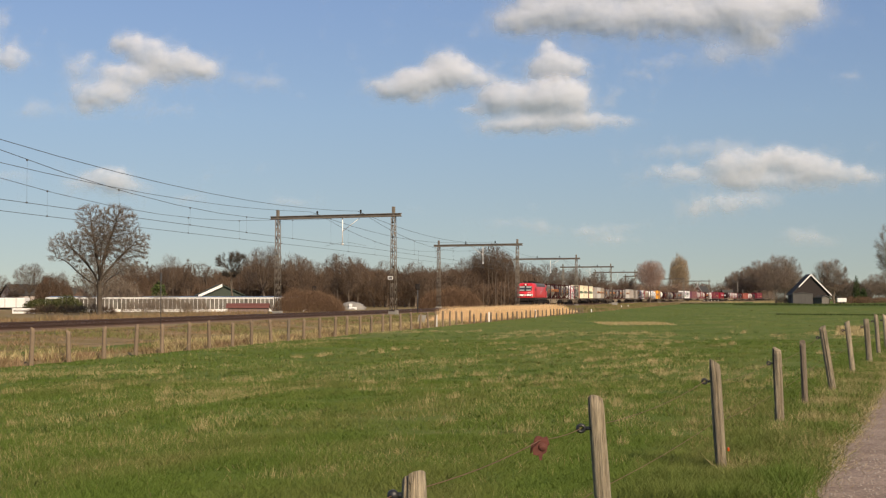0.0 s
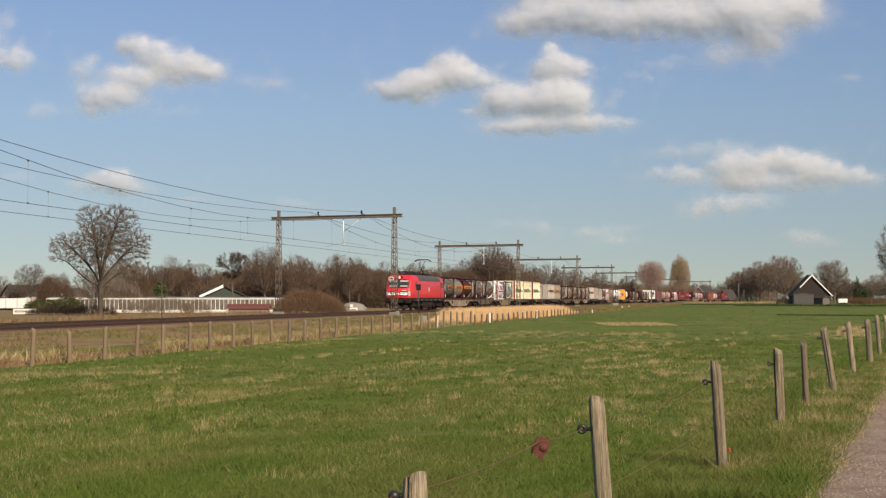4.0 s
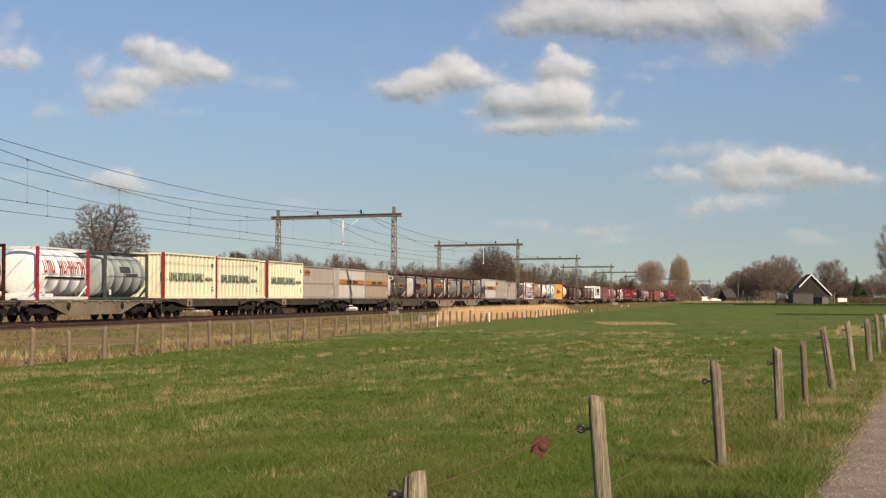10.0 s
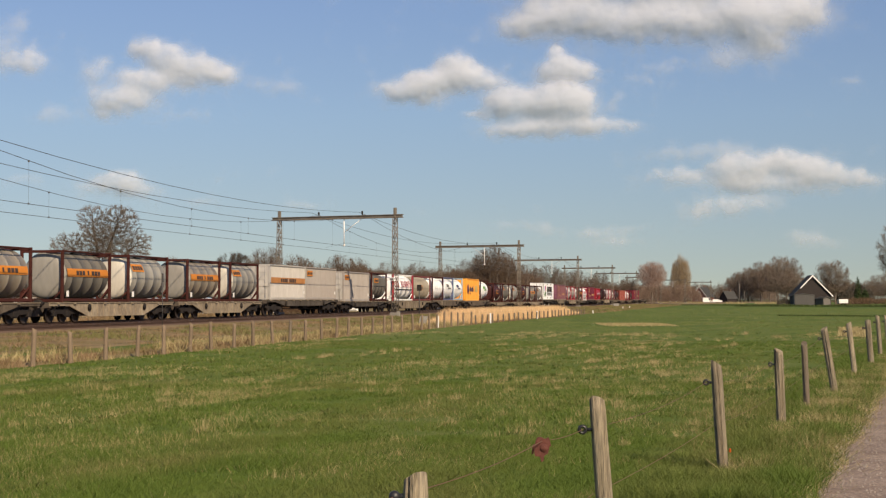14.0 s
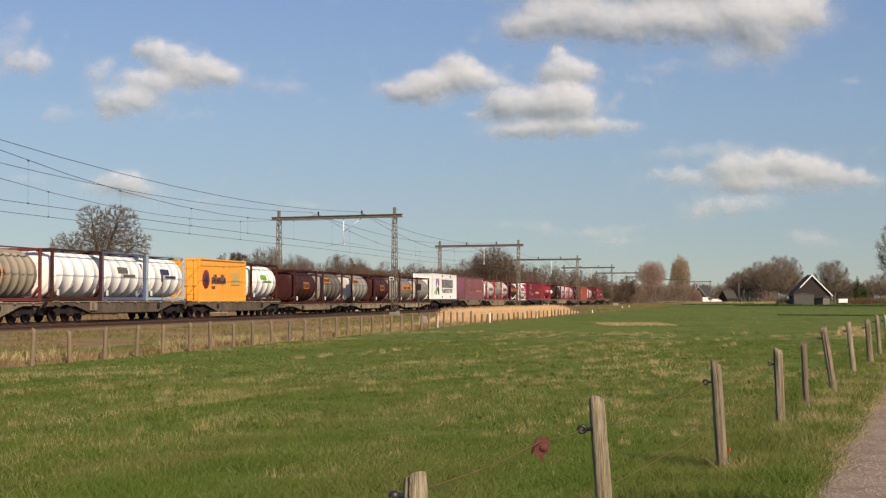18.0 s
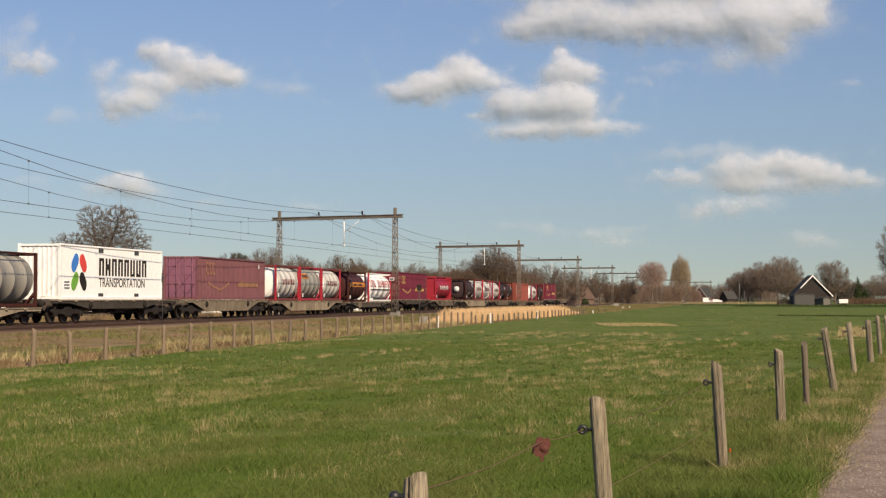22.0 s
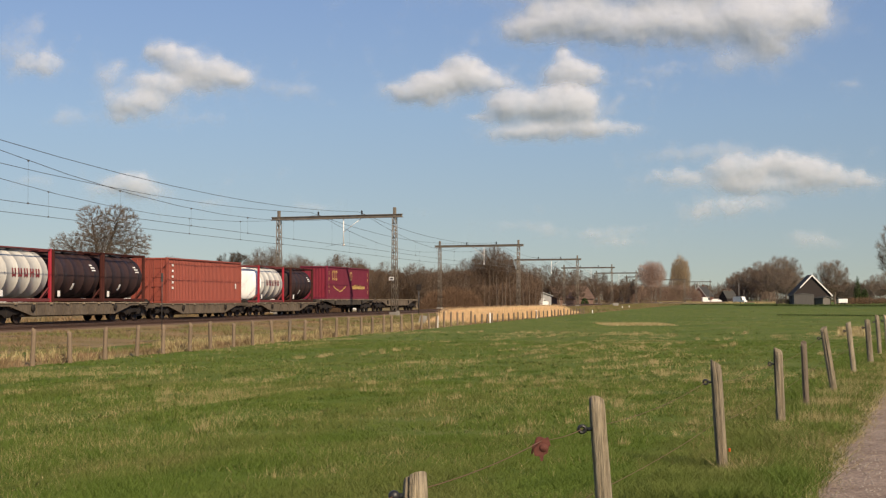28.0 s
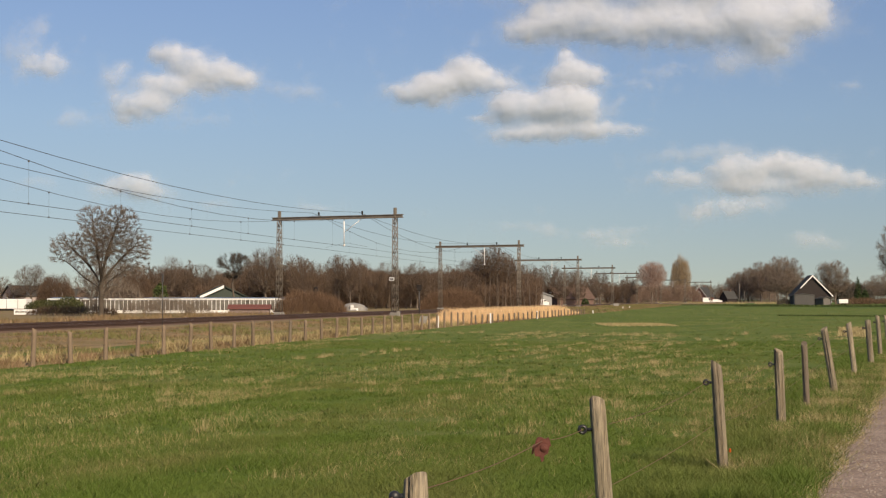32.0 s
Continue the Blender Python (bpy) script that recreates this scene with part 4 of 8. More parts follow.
def arc_band(k, x0, x1, z0, z1, r, zc, side=-1, n=6, off=0.012):
    """A strip that hugs the flank of a lying cylinder."""
    a0, a1 = math.asin((z0 - zc) / r), math.asin((z1 - zc) / r)
    vs = []
    for i in range(n + 1):
        a = a0 + (a1 - a0) * i / n
        for x in (x0, x1):
            vs.append((x, side * (r + off) * math.cos(a), zc + (r + off) * math.sin(a)))
    k.add(vs, [(2 * i, 2 * i + 1, 2 * i + 3, 2 * i + 2) for i in range(n)])


def tank_container(p0, p1, steel, shell, label, ends=None, sign=None, ink=None, H=2.80, radius=1.25, ribs=0, walk_way=True, seed=1, box_top=False, rail=None, panel=False):
    """A lying tank in a steel steel. steel, shell, ends and ink are materials."""
    L = p1 - p0
    h, zc = L / 2, 0.20 + radius
    g = thing("tank_container", label, "tank container", "containers on the train")
    inner = h - 0.2

    def barrel():
        k = Kit()
        outline = [(-inner + 0.28, radius)]
        nb = ribs or 4
        for i in range(nb):
            x = -inner + 0.3 + (2 * inner - 0.6) * (i + 0.5) / nb
            w, d = (0.10, 0.07) if ribs else (0.025, 0.012)
            outline += [(x - w, radius), (x - w * 0.6, radius + d), (x + w * 0.6, radius + d), (x + w, radius)]
        k.lathe(outline + [(inner - 0.28, radius)], "x", (0, 0, zc), 36)
        return k.mesh("barrel", shell)
    part("barrel", shared(("barrel", round(L, 1), shell.name, radius, ribs), barrel), None, g)

    def casing():
        k = Kit()
        k.box(-inner + 0.3, inner - 0.3, -radius * 1.03, radius * 1.03, zc - 0.1, zc + radius * 0.72, 0.12)
        return k.mesh("insulated_casing", shell)
    if box_top:
        part("insulated_casing", shared(("casing", round(L, 1), shell.name, radius), casing), None, g)

    def dome(sg):
        k = Kit()
        pr = []
        for i in range(9):
            a = math.pi / 2 * i / 8
            pr.append((sg * (inner - 0.28 + 0.28 * math.sin(a)), max(0.002, radius * 1.0 * math.cos(a) ** 0.6)))
        k.lathe(pr, "x", (0, 0, zc), 36)
        return k.mesh("end_dome", ends or shell)
    for sg in (-1, 1):
        part("end_dome", shared(("dome", round(L, 1), (ends or shell).name, radius, sg), lambda: dome(sg)), None, g, "rounded tank end")

    def posts(sx, sy):
        k = Kit()
        k.box(sx * h - (0.16 if sx > 0 else 0), sx * h + (0.16 if sx < 0 else 0), sy * 1.25 - (0.15 if sy > 0 else 0), sy * 1.25 + (0.15 if sy < 0 else 0), 0, H, 0.02)
        return k.mesh("corner_post", steel)
    for sx in (-1, 1):
        for sy in (-1, 1):
            part("corner_post", shared(("post", round(L, 1), steel.name, H, sx, sy), lambda: posts(sx, sy)), None, g)

    def top_rail(sy):
        k = Kit()
        k.box(-h + 0.16, h - 0.16, sy * 1.19 - 0.035, sy * 1.19 + 0.035, H - 0.09, H - 0.02, 0.01)
        return k.mesh("top_rail", rail or steel)

    def bottom_rail(sy):
        k = Kit()
        k.box(-h + 0.16, h - 0.16, sy * 1.17 - 0.06, sy * 1.17 + 0.06, 0.04, 0.20, 0.01)
        k.tube((-h + 0.2, sy * 1.15, 0.75), (-h + 0.8, sy * 0.95, 0.14), 0.05, n=6)
        k.tube((h - 0.2, sy * 1.15, 0.75), (h - 0.8, sy * 0.95, 0.14), 0.05, n=6)
        return k.mesh("bottom_rail", rail or steel)

    def head_bar(sx):
        k = Kit()
        x = sx * (h - 0.08)
        k.box(x - 0.06, x + 0.06, -1.12, 1.12, H - 0.16, H - 0.01, 0.01)
        return k.mesh("head_bar", rail or steel)

    def foot_bar(sx):
        k = Kit()
        x = sx * (h - 0.08)
        k.box(x - 0.06, x + 0.06, -1.12, 1.12, 0.01, 0.16, 0.01)
        for sy in (-1, 1):
            k.tube((x, sy * 1.12, 0.62), (x, sy * 0.62, 0.1), 0.05, n=6)
        return k.mesh("foot_bar", rail or steel)
    for sg in (-1, 1):
        for nm, make in (("top_rail", top_rail), ("bottom_rail", bottom_rail), ("head_bar", head_bar), ("foot_bar", foot_bar)):
            part(nm, shared((nm, round(L, 1), (rail or steel).name, H, sg), lambda: make(sg)), None, g)
    if panel:
        # closed end plates
        for sx in (-1, 1):
            k = Kit()
            k.box(sx * (h - 0.2) - 0.02, sx * (h - 0.2) + 0.02, -1.1, 1.1, 0.16, H - 0.2, 0.01)
            part("end_plate", k, steel, g, "closed red end plate")
    if rail is WHITEPAINT:
        k = Kit()
        k.box(-h + 0.25, -h + 1.9, -1.16, 1.16, -0.02, 0.36, 0.03)
        part("locker", k, rail, g, "white locker under the tank")
    if walk_way:
        def walkway():
            k = Kit()
            for y in (-0.42, 0.42):
                k.box(-h + 0.2, h - 0.2, y - 0.2, y + 0.2, H - 0.05, H - 0.01)
            k.lathe([(zc + radius - 0.05, 0.28), (H - 0.06, 0.28), (H - 0.02, 0.0)], "z", (0.2, 0, 0), 14)
            return k.mesh("walkway", DARKGREY)
        part("walkway", shared(("walkway", round(L, 1), H, radius), walkway), None, g, "dark roof walkway and manlid")
    if sign:
        if sign in ("band", "plate", "high_plate"):
            if sign == "band":
                z0, z1, x0, x1 = zc - 0.06, zc + 0.36, -inner + 0.32, inner - 0.32
            elif sign == "plate":
                z0, z1, x0, x1 = zc - 0.20, zc + 0.32, -0.85, 0.75
            else:
                z0, z1, x0, x1 = zc + 0.35, zc + 0.78, -inner + 0.45, -inner + 2.1
            k = Kit()
            flat = -radius * 1.03
            if box_top:
                k.box(x0, x1, flat - 0.03, flat - 0.012, z0, z1)
            else:
                arc_band(k, x0, x1, z0, z1, radius, zc, off=0.03)
            board = part("sign_board", k, ORANGE, g, "orange sign")
            span = min(x1 - x0 - 0.2, 3.0)
            xm = (x0 + x1) / 2
            nb = 4 if span < 2 else 8
            for i in range(nb):
                xa = xm - span / 2 + span * i / nb
                k2 = Kit()
                if nb == 8 and i in (3, 4):
                    if i == 3:
                        arc_band(k2, xa + span / nb * 0.75, xa + span / nb * 1.25, z0 + 0.1, z1 - 0.1, radius, zc, off=0.04, n=3)
                        part("sign_bar", k2, SIGNDARK, board)
                    continue
                if box_top:
                    k2.box(xa + 0.03, xa + span / nb - 0.03, flat - 0.042, flat - 0.028, z0 + 0.1, z1 - 0.12)
                else:
                    arc_band(k2, xa + 0.03, xa + span / nb - 0.03, z0 + 0.09, z1 - 0.11, radius, zc, off=0.04, n=3)
                part("sign_bar", k2, SIGNDARK, board)
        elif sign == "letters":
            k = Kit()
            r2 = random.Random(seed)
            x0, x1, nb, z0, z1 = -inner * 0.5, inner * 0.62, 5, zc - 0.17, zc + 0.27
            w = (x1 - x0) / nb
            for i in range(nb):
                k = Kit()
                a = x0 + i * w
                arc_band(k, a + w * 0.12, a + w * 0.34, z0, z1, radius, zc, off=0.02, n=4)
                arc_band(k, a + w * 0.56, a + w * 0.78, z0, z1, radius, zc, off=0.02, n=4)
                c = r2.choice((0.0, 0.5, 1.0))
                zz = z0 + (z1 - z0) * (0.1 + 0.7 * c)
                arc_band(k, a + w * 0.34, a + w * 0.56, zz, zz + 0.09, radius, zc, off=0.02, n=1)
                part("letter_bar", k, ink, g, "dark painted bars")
        elif sign == "long_letters":
            k = Kit()
            nb = 11
            x0, x1, z0, z1 = -inner + 0.45, inner - 0.35, zc - 0.02, zc + 0.66
            w = (x1 - x0) / nb
            r2 = random.Random(seed)
            for i in range(nb):
                if i == 3:
                    continue
                a = x0 + i * w
                k = Kit()
                arc_band(k, a + w * 0.06, a + w * 0.27, z0, z1, radius, zc, off=0.02, n=4)
                arc_band(k, a + w * 0.62, a + w * 0.83, z0, z1, radius, zc, off=0.02, n=4)
                zz = z0 + (z1 - z0) * (0.05 + 0.75 * r2.choice((0.0, 0.5, 1.0)))
                arc_band(k, a + w * 0.27, a + w * 0.62, zz, zz + 0.11, radius, zc, off=0.02, n=1)
                part("letter_bar", k, ink, g, "red painted bars")
            k = Kit()
            arc_band(k, x0 + 0.1, x1 - 0.1, zc - 0.30, zc - 0.19, radius, zc, off=0.035, n=2)
            part("handrail", k, BLACK, g)
        elif sign == "marks":
            k = Kit()
            r2 = random.Random(seed)
            for i in range(3):
                x = inner - 1.3 + 0.05 * i
                arc_band(k, x, x + r2.uniform(0.3, 0.55), zc + 0.55 - i * 0.14, zc + 0.62 - i * 0.14, radius, zc, off=0.02, n=1)
            arc_band(k, -0.7, -0.45, zc - 0.75, zc - 0.42, radius, zc, off=0.03, n=3)
            part("marks", k, WHITEPAINT, g, "white stencilled marks")
        elif sign == "emblem":
            k = Kit()
            arc_band(k, -inner * 0.35, inner * 0.15, zc + 0.15, zc + 0.5, radius, zc, off=0.02, n=4)
            arc_band(k, -inner * 0.1, inner * 0.5, zc - 0.05, zc + 0.1, radius, zc, off=0.02, n=2)
            part("emblem", k, ink, g, "dark emblem")
    # small data plate low on the flank
    k = Kit()
    k.box(-h + 0.5, -h + 0.78, -1.245, -1.225, 0.30, 0.62, 0.005)
    part("data_plate", k, WHITEPAINT, g, "small white data plate")
    return on_train(g, (p0 + p1) / 2, 1.235 - sunk((p0 + p1) / 2))


def corrugated(k, x0, x1, y, z0, z1, pitch, depth, way):
    """A trapezoid-corrugated wall in the plane y (way: +1 or -1 outwards)."""
    n = max(1, round((x1 - x0) / pitch))
    w = (x1 - x0) / n
    xs = []
    for i in range(n):
        a = x0 + i * w
        xs += [(a, 0), (a + w * 0.30, 0), (a + w * 0.42, -depth), (a + w * 0.88, -depth)]
    xs.append((x1, 0))
    vs = [(x, y + way * d, z) for x, d in xs for z in (z0, z1)]
    k.add(vs, [(2 * i, 2 * i + 2, 2 * i + 3, 2 * i + 1) for i in range(len(xs) - 1)])


def box_container(p0, p1, paint, label, H=2.9, pitch=0.28, depth=0.036, rim=None, end="doors", W=1.22, roof=None, end_paint=None):
    """A steel box container with corrugated sides, corner posts, rails and a door end."""
    L = p1 - p0
    h = L / 2
    g = thing("box_container", label, "container", "containers on the train")
    rim = rim or paint
    end_paint = end_paint or paint
    for sy in (-1, 1):
        k = Kit()
        if pitch:
            corrugated(k, -h + 0.14, h - 0.14, sy * (W - 0.01), 0.16, H - 0.10, pitch, depth, sy)
        else:
            k.box(-h + 0.14, h - 0.14, sy * (W - 0.02) - 0.015, sy * (W - 0.02) + 0.015, 0.16, H - 0.10)
        part("side_wall", shared(("wall", round(L, 1), paint.name, H, pitch, depth, sy), lambda: k.mesh("side_wall", paint)), None, g)
        for nm, z0, z1 in (("top_rail", H - 0.11, H - 0.01), ("bottom_rail", 0.0, 0.17)):
            k2 = Kit()
            k2.box(-h + 0.15, h - 0.15, sy * W - 0.045, sy * W + 0.015, z0, z1, 0.01)
            part(nm, shared((nm, round(L, 1), rim.name, H, sy), lambda: k2.mesh(nm, rim)), None, g)
    for sx in (-1, 1):
        for sy in (-1, 1):
            def post():
                k = Kit()
                k.box(sx * h - (0.16 if sx > 0 else 0), sx * h + (0.16 if sx < 0 else 0), sy * (W + 0.02) - (0.16 if sy > 0 else 0), sy * (W + 0.02) + (0.16 if sy < 0 else 0), 0, H, 0.012)
                return k.mesh("corner_post", rim)
            part("corner_post", shared(("bpost", round(L, 1), rim.name, H, sx, sy), post), None, g)
        x = sx * (h - 0.06)
        for nm, z0, z1 in (("end_header", H - 0.14, H - 0.02), ("end_sill", 0.02, 0.16)):
            k = Kit()
            k.box(x - 0.05, x + 0.05, -1.08, 1.08, z0, z1, 0.01)
            part(nm, shared((nm, round(L, 1), rim.name, H, sx), lambda: k.mesh(nm, rim)), None, g)
        if sx < 0 and end == "doors":
            for sy in (-1, 1):
                def door():
                    k = Kit()
                    y0, y1 = (0.01, 1.07) if sy > 0 else (-1.07, -0.01)
                    k.box(x - 0.02, x + 0.02, y0, y1, 0.17, H - 0.15, 0.01)
                    for i in range(4):
                        z = 0.45 + i * (H - 0.9) / 3.4
                        k.box(x - 0.045, x - 0.02, y0 + 0.12, y1 - 0.12, z, z + 0.28, 0.01)
                    return k.mesh("door", end_paint)
                d = part("door", shared(("door", round(L, 1), end_paint.name, H, sy), door), None, g)
                def bars():
                    k = Kit()
                    for f in (0.28, 0.76):
                        y = sy * (0.01 + 1.06 * f)
                        k.tube((x - 0.075, y, 0.12), (x - 0.075, y, H - 0.1), 0.022, n=6)
                        k.box(x - 0.10, x - 0.05, y - 0.12, y + 0.12, 1.05, 1.1)
                    return k.mesh("lock_bars", end_paint)
                part("lock_bars", shared(("bars", round(L, 1), end_paint.name, H, sy), bars), None, d)
        else:
            def endwall():
                k = Kit()
                n = 8
                w = 2.14 / n
                vs = []
                for i in range(n):
                    a = -1.07 + i * w
                    for f, d in ((0, 0), (0.3, 0), (0.42, 0.04), (0.88, 0.04)):
                        vs += [(x - sx * d, a + w * f, 0.17), (x - sx * d, a + w * f, H - 0.15)]
                vs += [(x, 1.07, 0.17), (x, 1.07, H - 0.15)]
                k.add(vs, [(2 * i, 2 * i + 2, 2 * i + 3, 2 * i + 1) for i in range(len(vs) // 2 - 1)])
                return k.mesh("end_wall", end_paint)
            part("end_wall", shared(("endwall", round(L, 1), end_paint.name, H, sx), endwall), None, g)
    def top():
        k = Kit()
        n = max(2, int(L / 0.4))
        w = (L - 0.2) / n
        vs = []
        for i in range(n + 1):
            x2 = -h + 0.1 + i * w
            z = H - 0.03 - (0.02 if i % 2 else 0)
            vs += [(x2, -W, z), (x2, W, z)]
        k.add(vs, [(2 * i, 2 * i + 2, 2 * i + 3, 2 * i + 1) for i in range(n)])
        k.box(-h + 0.1, h - 0.1, -W + 0.05, W - 0.05, 0.10, 0.16)
        return k.mesh("roof", roof or paint)
    part("roof", shared(("roof", round(L, 1), (roof or paint).name, H), top), None, g)
    return on_train(g, (p0 + p1) / 2, 1.235 - sunk((p0 + p1) / 2)), h, H, W


def paint(name, c, c2=None, **kw):
    kw.setdefault("s1", 0.8)
    kw.setdefault("s2", 6)
    kw.setdefault("fine", 0.10)
    kw.setdefault("stretch", (1, 1, 0.3))
    kw.setdefault("bump", 0.04)
    kw.setdefault("rough", 0.55)
    kw.setdefault("amount", 0.6)
    return mat(name, c, c2 or tuple(x * 0.66 for x in c), **kw)


MAROON = paint("maroon_frame", (0.064, 0.020, 0.016), rough=0.85)
REDF = paint("red_frame", (0.38, 0.016, 0.032))
BLUEF = paint("dark_blue_frame", (0.10, 0.115, 0.21))
PALEBLUE = paint("pale_blue_frame", (0.33, 0.46, 0.55))
GREENF = paint("dark_green_frame", (0.050, 0.065, 0.055))
GREYT = paint("grey_tank", (0.145, 0.134, 0.114), (0.105, 0.092, 0.075))
LIGHTT = paint("light_grey_tank", (0.285, 0.272, 0.240), (0.20, 0.18, 0.155))
STEELT = paint("stainless_tank", (0.33, 0.29, 0.235), (0.20, 0.165, 0.125), metal=0.35, rough=0.45)
BROWNT = paint("dark_brown_tank", (0.062, 0.020, 0.018), (0.040, 0.015, 0.013), rough=0.5)
BLACKT = paint("blackish_tank", (0.050, 0.030, 0.030), rough=0.55)
WHITET = paint("white_tank", (0.93, 0.92, 0.89), (0.82, 0.79, 0.73))
DIRTYWHITE = paint("dirty_white_end", (0.57, 0.535, 0.46), (0.40, 0.355, 0.29))
GREENT = paint("sea_grey_tank", (0.36, 0.40, 0.37), (0.25, 0.27, 0.25))
REDT = paint("red_tank", (0.34, 0.008, 0.028))
HOYT = paint("silver_grey_tank", (0.56, 0.545, 0.50), (0.42, 0.40, 0.36))
CREAM = paint("cream_paint", (0.86, 0.78, 0.56), (0.66, 0.58, 0.40))
GREYBOX = paint("warm_grey_box", (0.35, 0.31, 0.275), (0.28, 0.245, 0.215))
PALEBOX = paint("pale_grey_box", (0.46, 0.435, 0.40), (0.38, 0.35, 0.315))
TANBOX = paint("tan_box", (0.31, 0.255, 0.195), (0.25, 0.20, 0.15))
SILVERBOX = paint("ribbed_tank_grey", (0.33, 0.285, 0.215), (0.20, 0.165, 0.12))
ORANGEBOX = paint("orange_box", (0.92, 0.40, 0.055), (0.84, 0.34, 0.045))
WHITEBOX = paint("white_box", (0.92, 0.915, 0.89), (0.86, 0.85, 0.82))
PLUM = paint("faded_plum_box", (0.195, 0.070, 0.078), (0.15, 0.056, 0.062))
PURPLE_END = paint("purple_end", (0.26, 0.10, 0.145), (0.20, 0.08, 0.115))
BURGUNDY = paint("burgundy_box", (0.150, 0.010, 0.031), (0.118, 0.008, 0.024), rough=0.8)
RUSTRED = paint("red_brown_box", (0.275, 0.060, 0.038), (0.23, 0.052, 0.034))
REDPOST = paint("red_post", (0.27, 0.022, 0.028))
GREENINK = paint("green_ink", (0.085, 0.17, 0.11))
REDINK = paint("red_ink", (0.42, 0.03, 0.045))
DARKRED = paint("dark_red_ink", (0.23, 0.03, 0.035))
NAVY = paint("navy_ink", (0.035, 0.035, 0.10))
YELLOW = paint("yellow_ink", (0.62, 0.42, 0.14))
GREENLOGO = paint("leaf_green_ink", (0.16, 0.42, 0.05))
BLUELOGO = paint("sky_blue_ink", (0.04, 0.22, 0.66))
REDLOGO = paint("bright_red_ink", (0.75, 0.06, 0.05))
BROWNBAND = paint("brown_orange_band", (0.50, 0.21, 0.06))

# grimy surfaces have hardly any shine
for dull in (MAROON, BROWNT, BLACKT, GREYT, SILL, SILL_MID, SILL_DARK, DECK, BLACK, BALLAST, WHEEL):
    dull.node_tree.nodes["Principled BSDF"].inputs["Specular IOR Level"].default_value = 0.15

# the locomotive
def plan_outline(fx, w, r, n=4):
    """A rounded oblong seen from above: half length fx, half width w."""
    pts = []
    for cx, cy, a0 in ((fx - r, w - r * 0.45, 0), (-fx + r, w - r * 0.45, 90), (-fx + r, -w + r * 0.45, 180), (fx - r, -w + r * 0.45, 270)):
        for i in range(n + 1):
            a = radians(a0 + 90 * i / n)
            pts.append((cx + r * math.cos(a), cy + r * 0.45 * math.sin(a)))
    return pts


def loft(k, layers, smooth=True):
    outs = [[(x, y, z) for x, y in plan_outline(fx, w, r)] for z, fx, w, r in layers]
    m = len(outs[0])
    vs = [p for o in outs for p in o]
    k.add(vs, [(j * m + i, j * m + (i + 1) % m, (j + 1) * m + (i + 1) % m, (j + 1) * m + i) for j in range(len(outs) - 1) for i in range(m)], smooth)
    o = len(k.v) - m
    k.f.append(tuple(range(o, o + m)))
    k.sm.append(False)


BLIND = mat("pale_blind", (0.40, 0.38, 0.36), (0.30, 0.28, 0.27), 0.7)
loco = thing("electric_locomotive", "bright red modern electric locomotive with dark grey roof", "locomotive")
k = Kit()
LAY = [(1.30, 9.06, 1.46, 0.78), (1.42, 9.10, 1.49, 0.8), (1.75, 9.10, 1.50, 0.8), (2.15, 9.02, 1.50, 0.8), (2.45, 8.86, 1.50, 0.75), (3.25, 8.42, 1.47, 0.7), (3.48, 8.26, 1.42, 0.65), (3.66, 8.02, 1.28, 0.6), (3.76, 7.7, 1.05, 0.5), (3.80, 7.3, 0.75, 0.4)]
loft(k, LAY)
body = part("body", k, LOCO_RED, loco, "glossy bright red body")
k = Kit()
for sy in (-1, 1):
    vs = [(x, sy * y, z) for x in (-5.3, 6.2) for y, z in ((1.508, 3.20), (1.50, 3.40), (1.40, 3.58), (1.15, 3.77), (0.7, 3.84))]
    k.add(vs, [(i, i + 1, i + 6, i + 5) for i in range(4)])
k.box(-5.4, 6.3, -0.72, 0.72, 3.78, 3.85)
part("roof", k, ROOFGREY, loco, "dark grey roof panels")
k = Kit()
k.box(-8.8, 8.8, -1.42, 1.42, 0.92, 1.32, 0.03)
for sy in (-1, 1):
    k.box(-8.4, 8.4, sy * 1.47 - 0.03, sy * 1.47 + 0.03, 0.95, 1.34, 0.02)
k.box(-2.5, 2.5, -1.34, 1.34, 0.22, 0.95, 0.06)
for x in (-2.2, -1.2, 0.1, 1.2):
    k.box(x, x + 0.8, -1.40, 1.40, 0.40, 0.88, 0.05)
for x in (-7.5, 7.1):
    k.box(x, x + 0.4, -1.42, 1.42, 0.35, 0.95, 0.04)
for x in (-3.0, 2.4):
    k.box(x, x + 0.6, -1.40, 1.40, 0.45, 0.95, 0.04)
part("underframe", k, BLACK, loco, "black grimy underframe")
k = Kit()
for sx in (-1, 1):
    k = Kit()
    k.prism([(sx * 8.55, 0.5), (sx * 8.85, 0.55), (sx * 9.05, 0.2), (sx * 8.95, 0.16), (sx * 8.6, 0.3)], -1.0, 1.0)
    for y in (-0.8, 0.8):
        k.box(min(sx * 8.4, sx * 8.7), max(sx * 8.4, sx * 8.7), y - 0.06, y + 0.06, 0.3, 0.95)
    part("snow_plough", k, BLACK, loco)
    k = Kit()
    k.box(min(sx * 8.6, sx * 9.0), max(sx * 8.6, sx * 9.0), -1.4, 1.4, 0.74, 1.33, 0.06)
    part("buffer_beam", k, BLACK, loco)
    k = Kit()
    k.tube((sx * 8.95, 0, 1.0), (sx * 9.35, 0, 0.98), 0.05, n=8)
    k.tube((sx * 9.3, 0, 1.0), (sx * 9.35, 0, 0.6), 0.035, n=8)
    part("coupling", k, BLACK, loco)
    for y in (-0.4, 0.4):
        k = Kit()
        k.tube((sx * 9.0, y, 0.85), (sx * 9.1, y, 0.45), 0.03, n=6)
        part("air_hose", k, BLACK, loco)
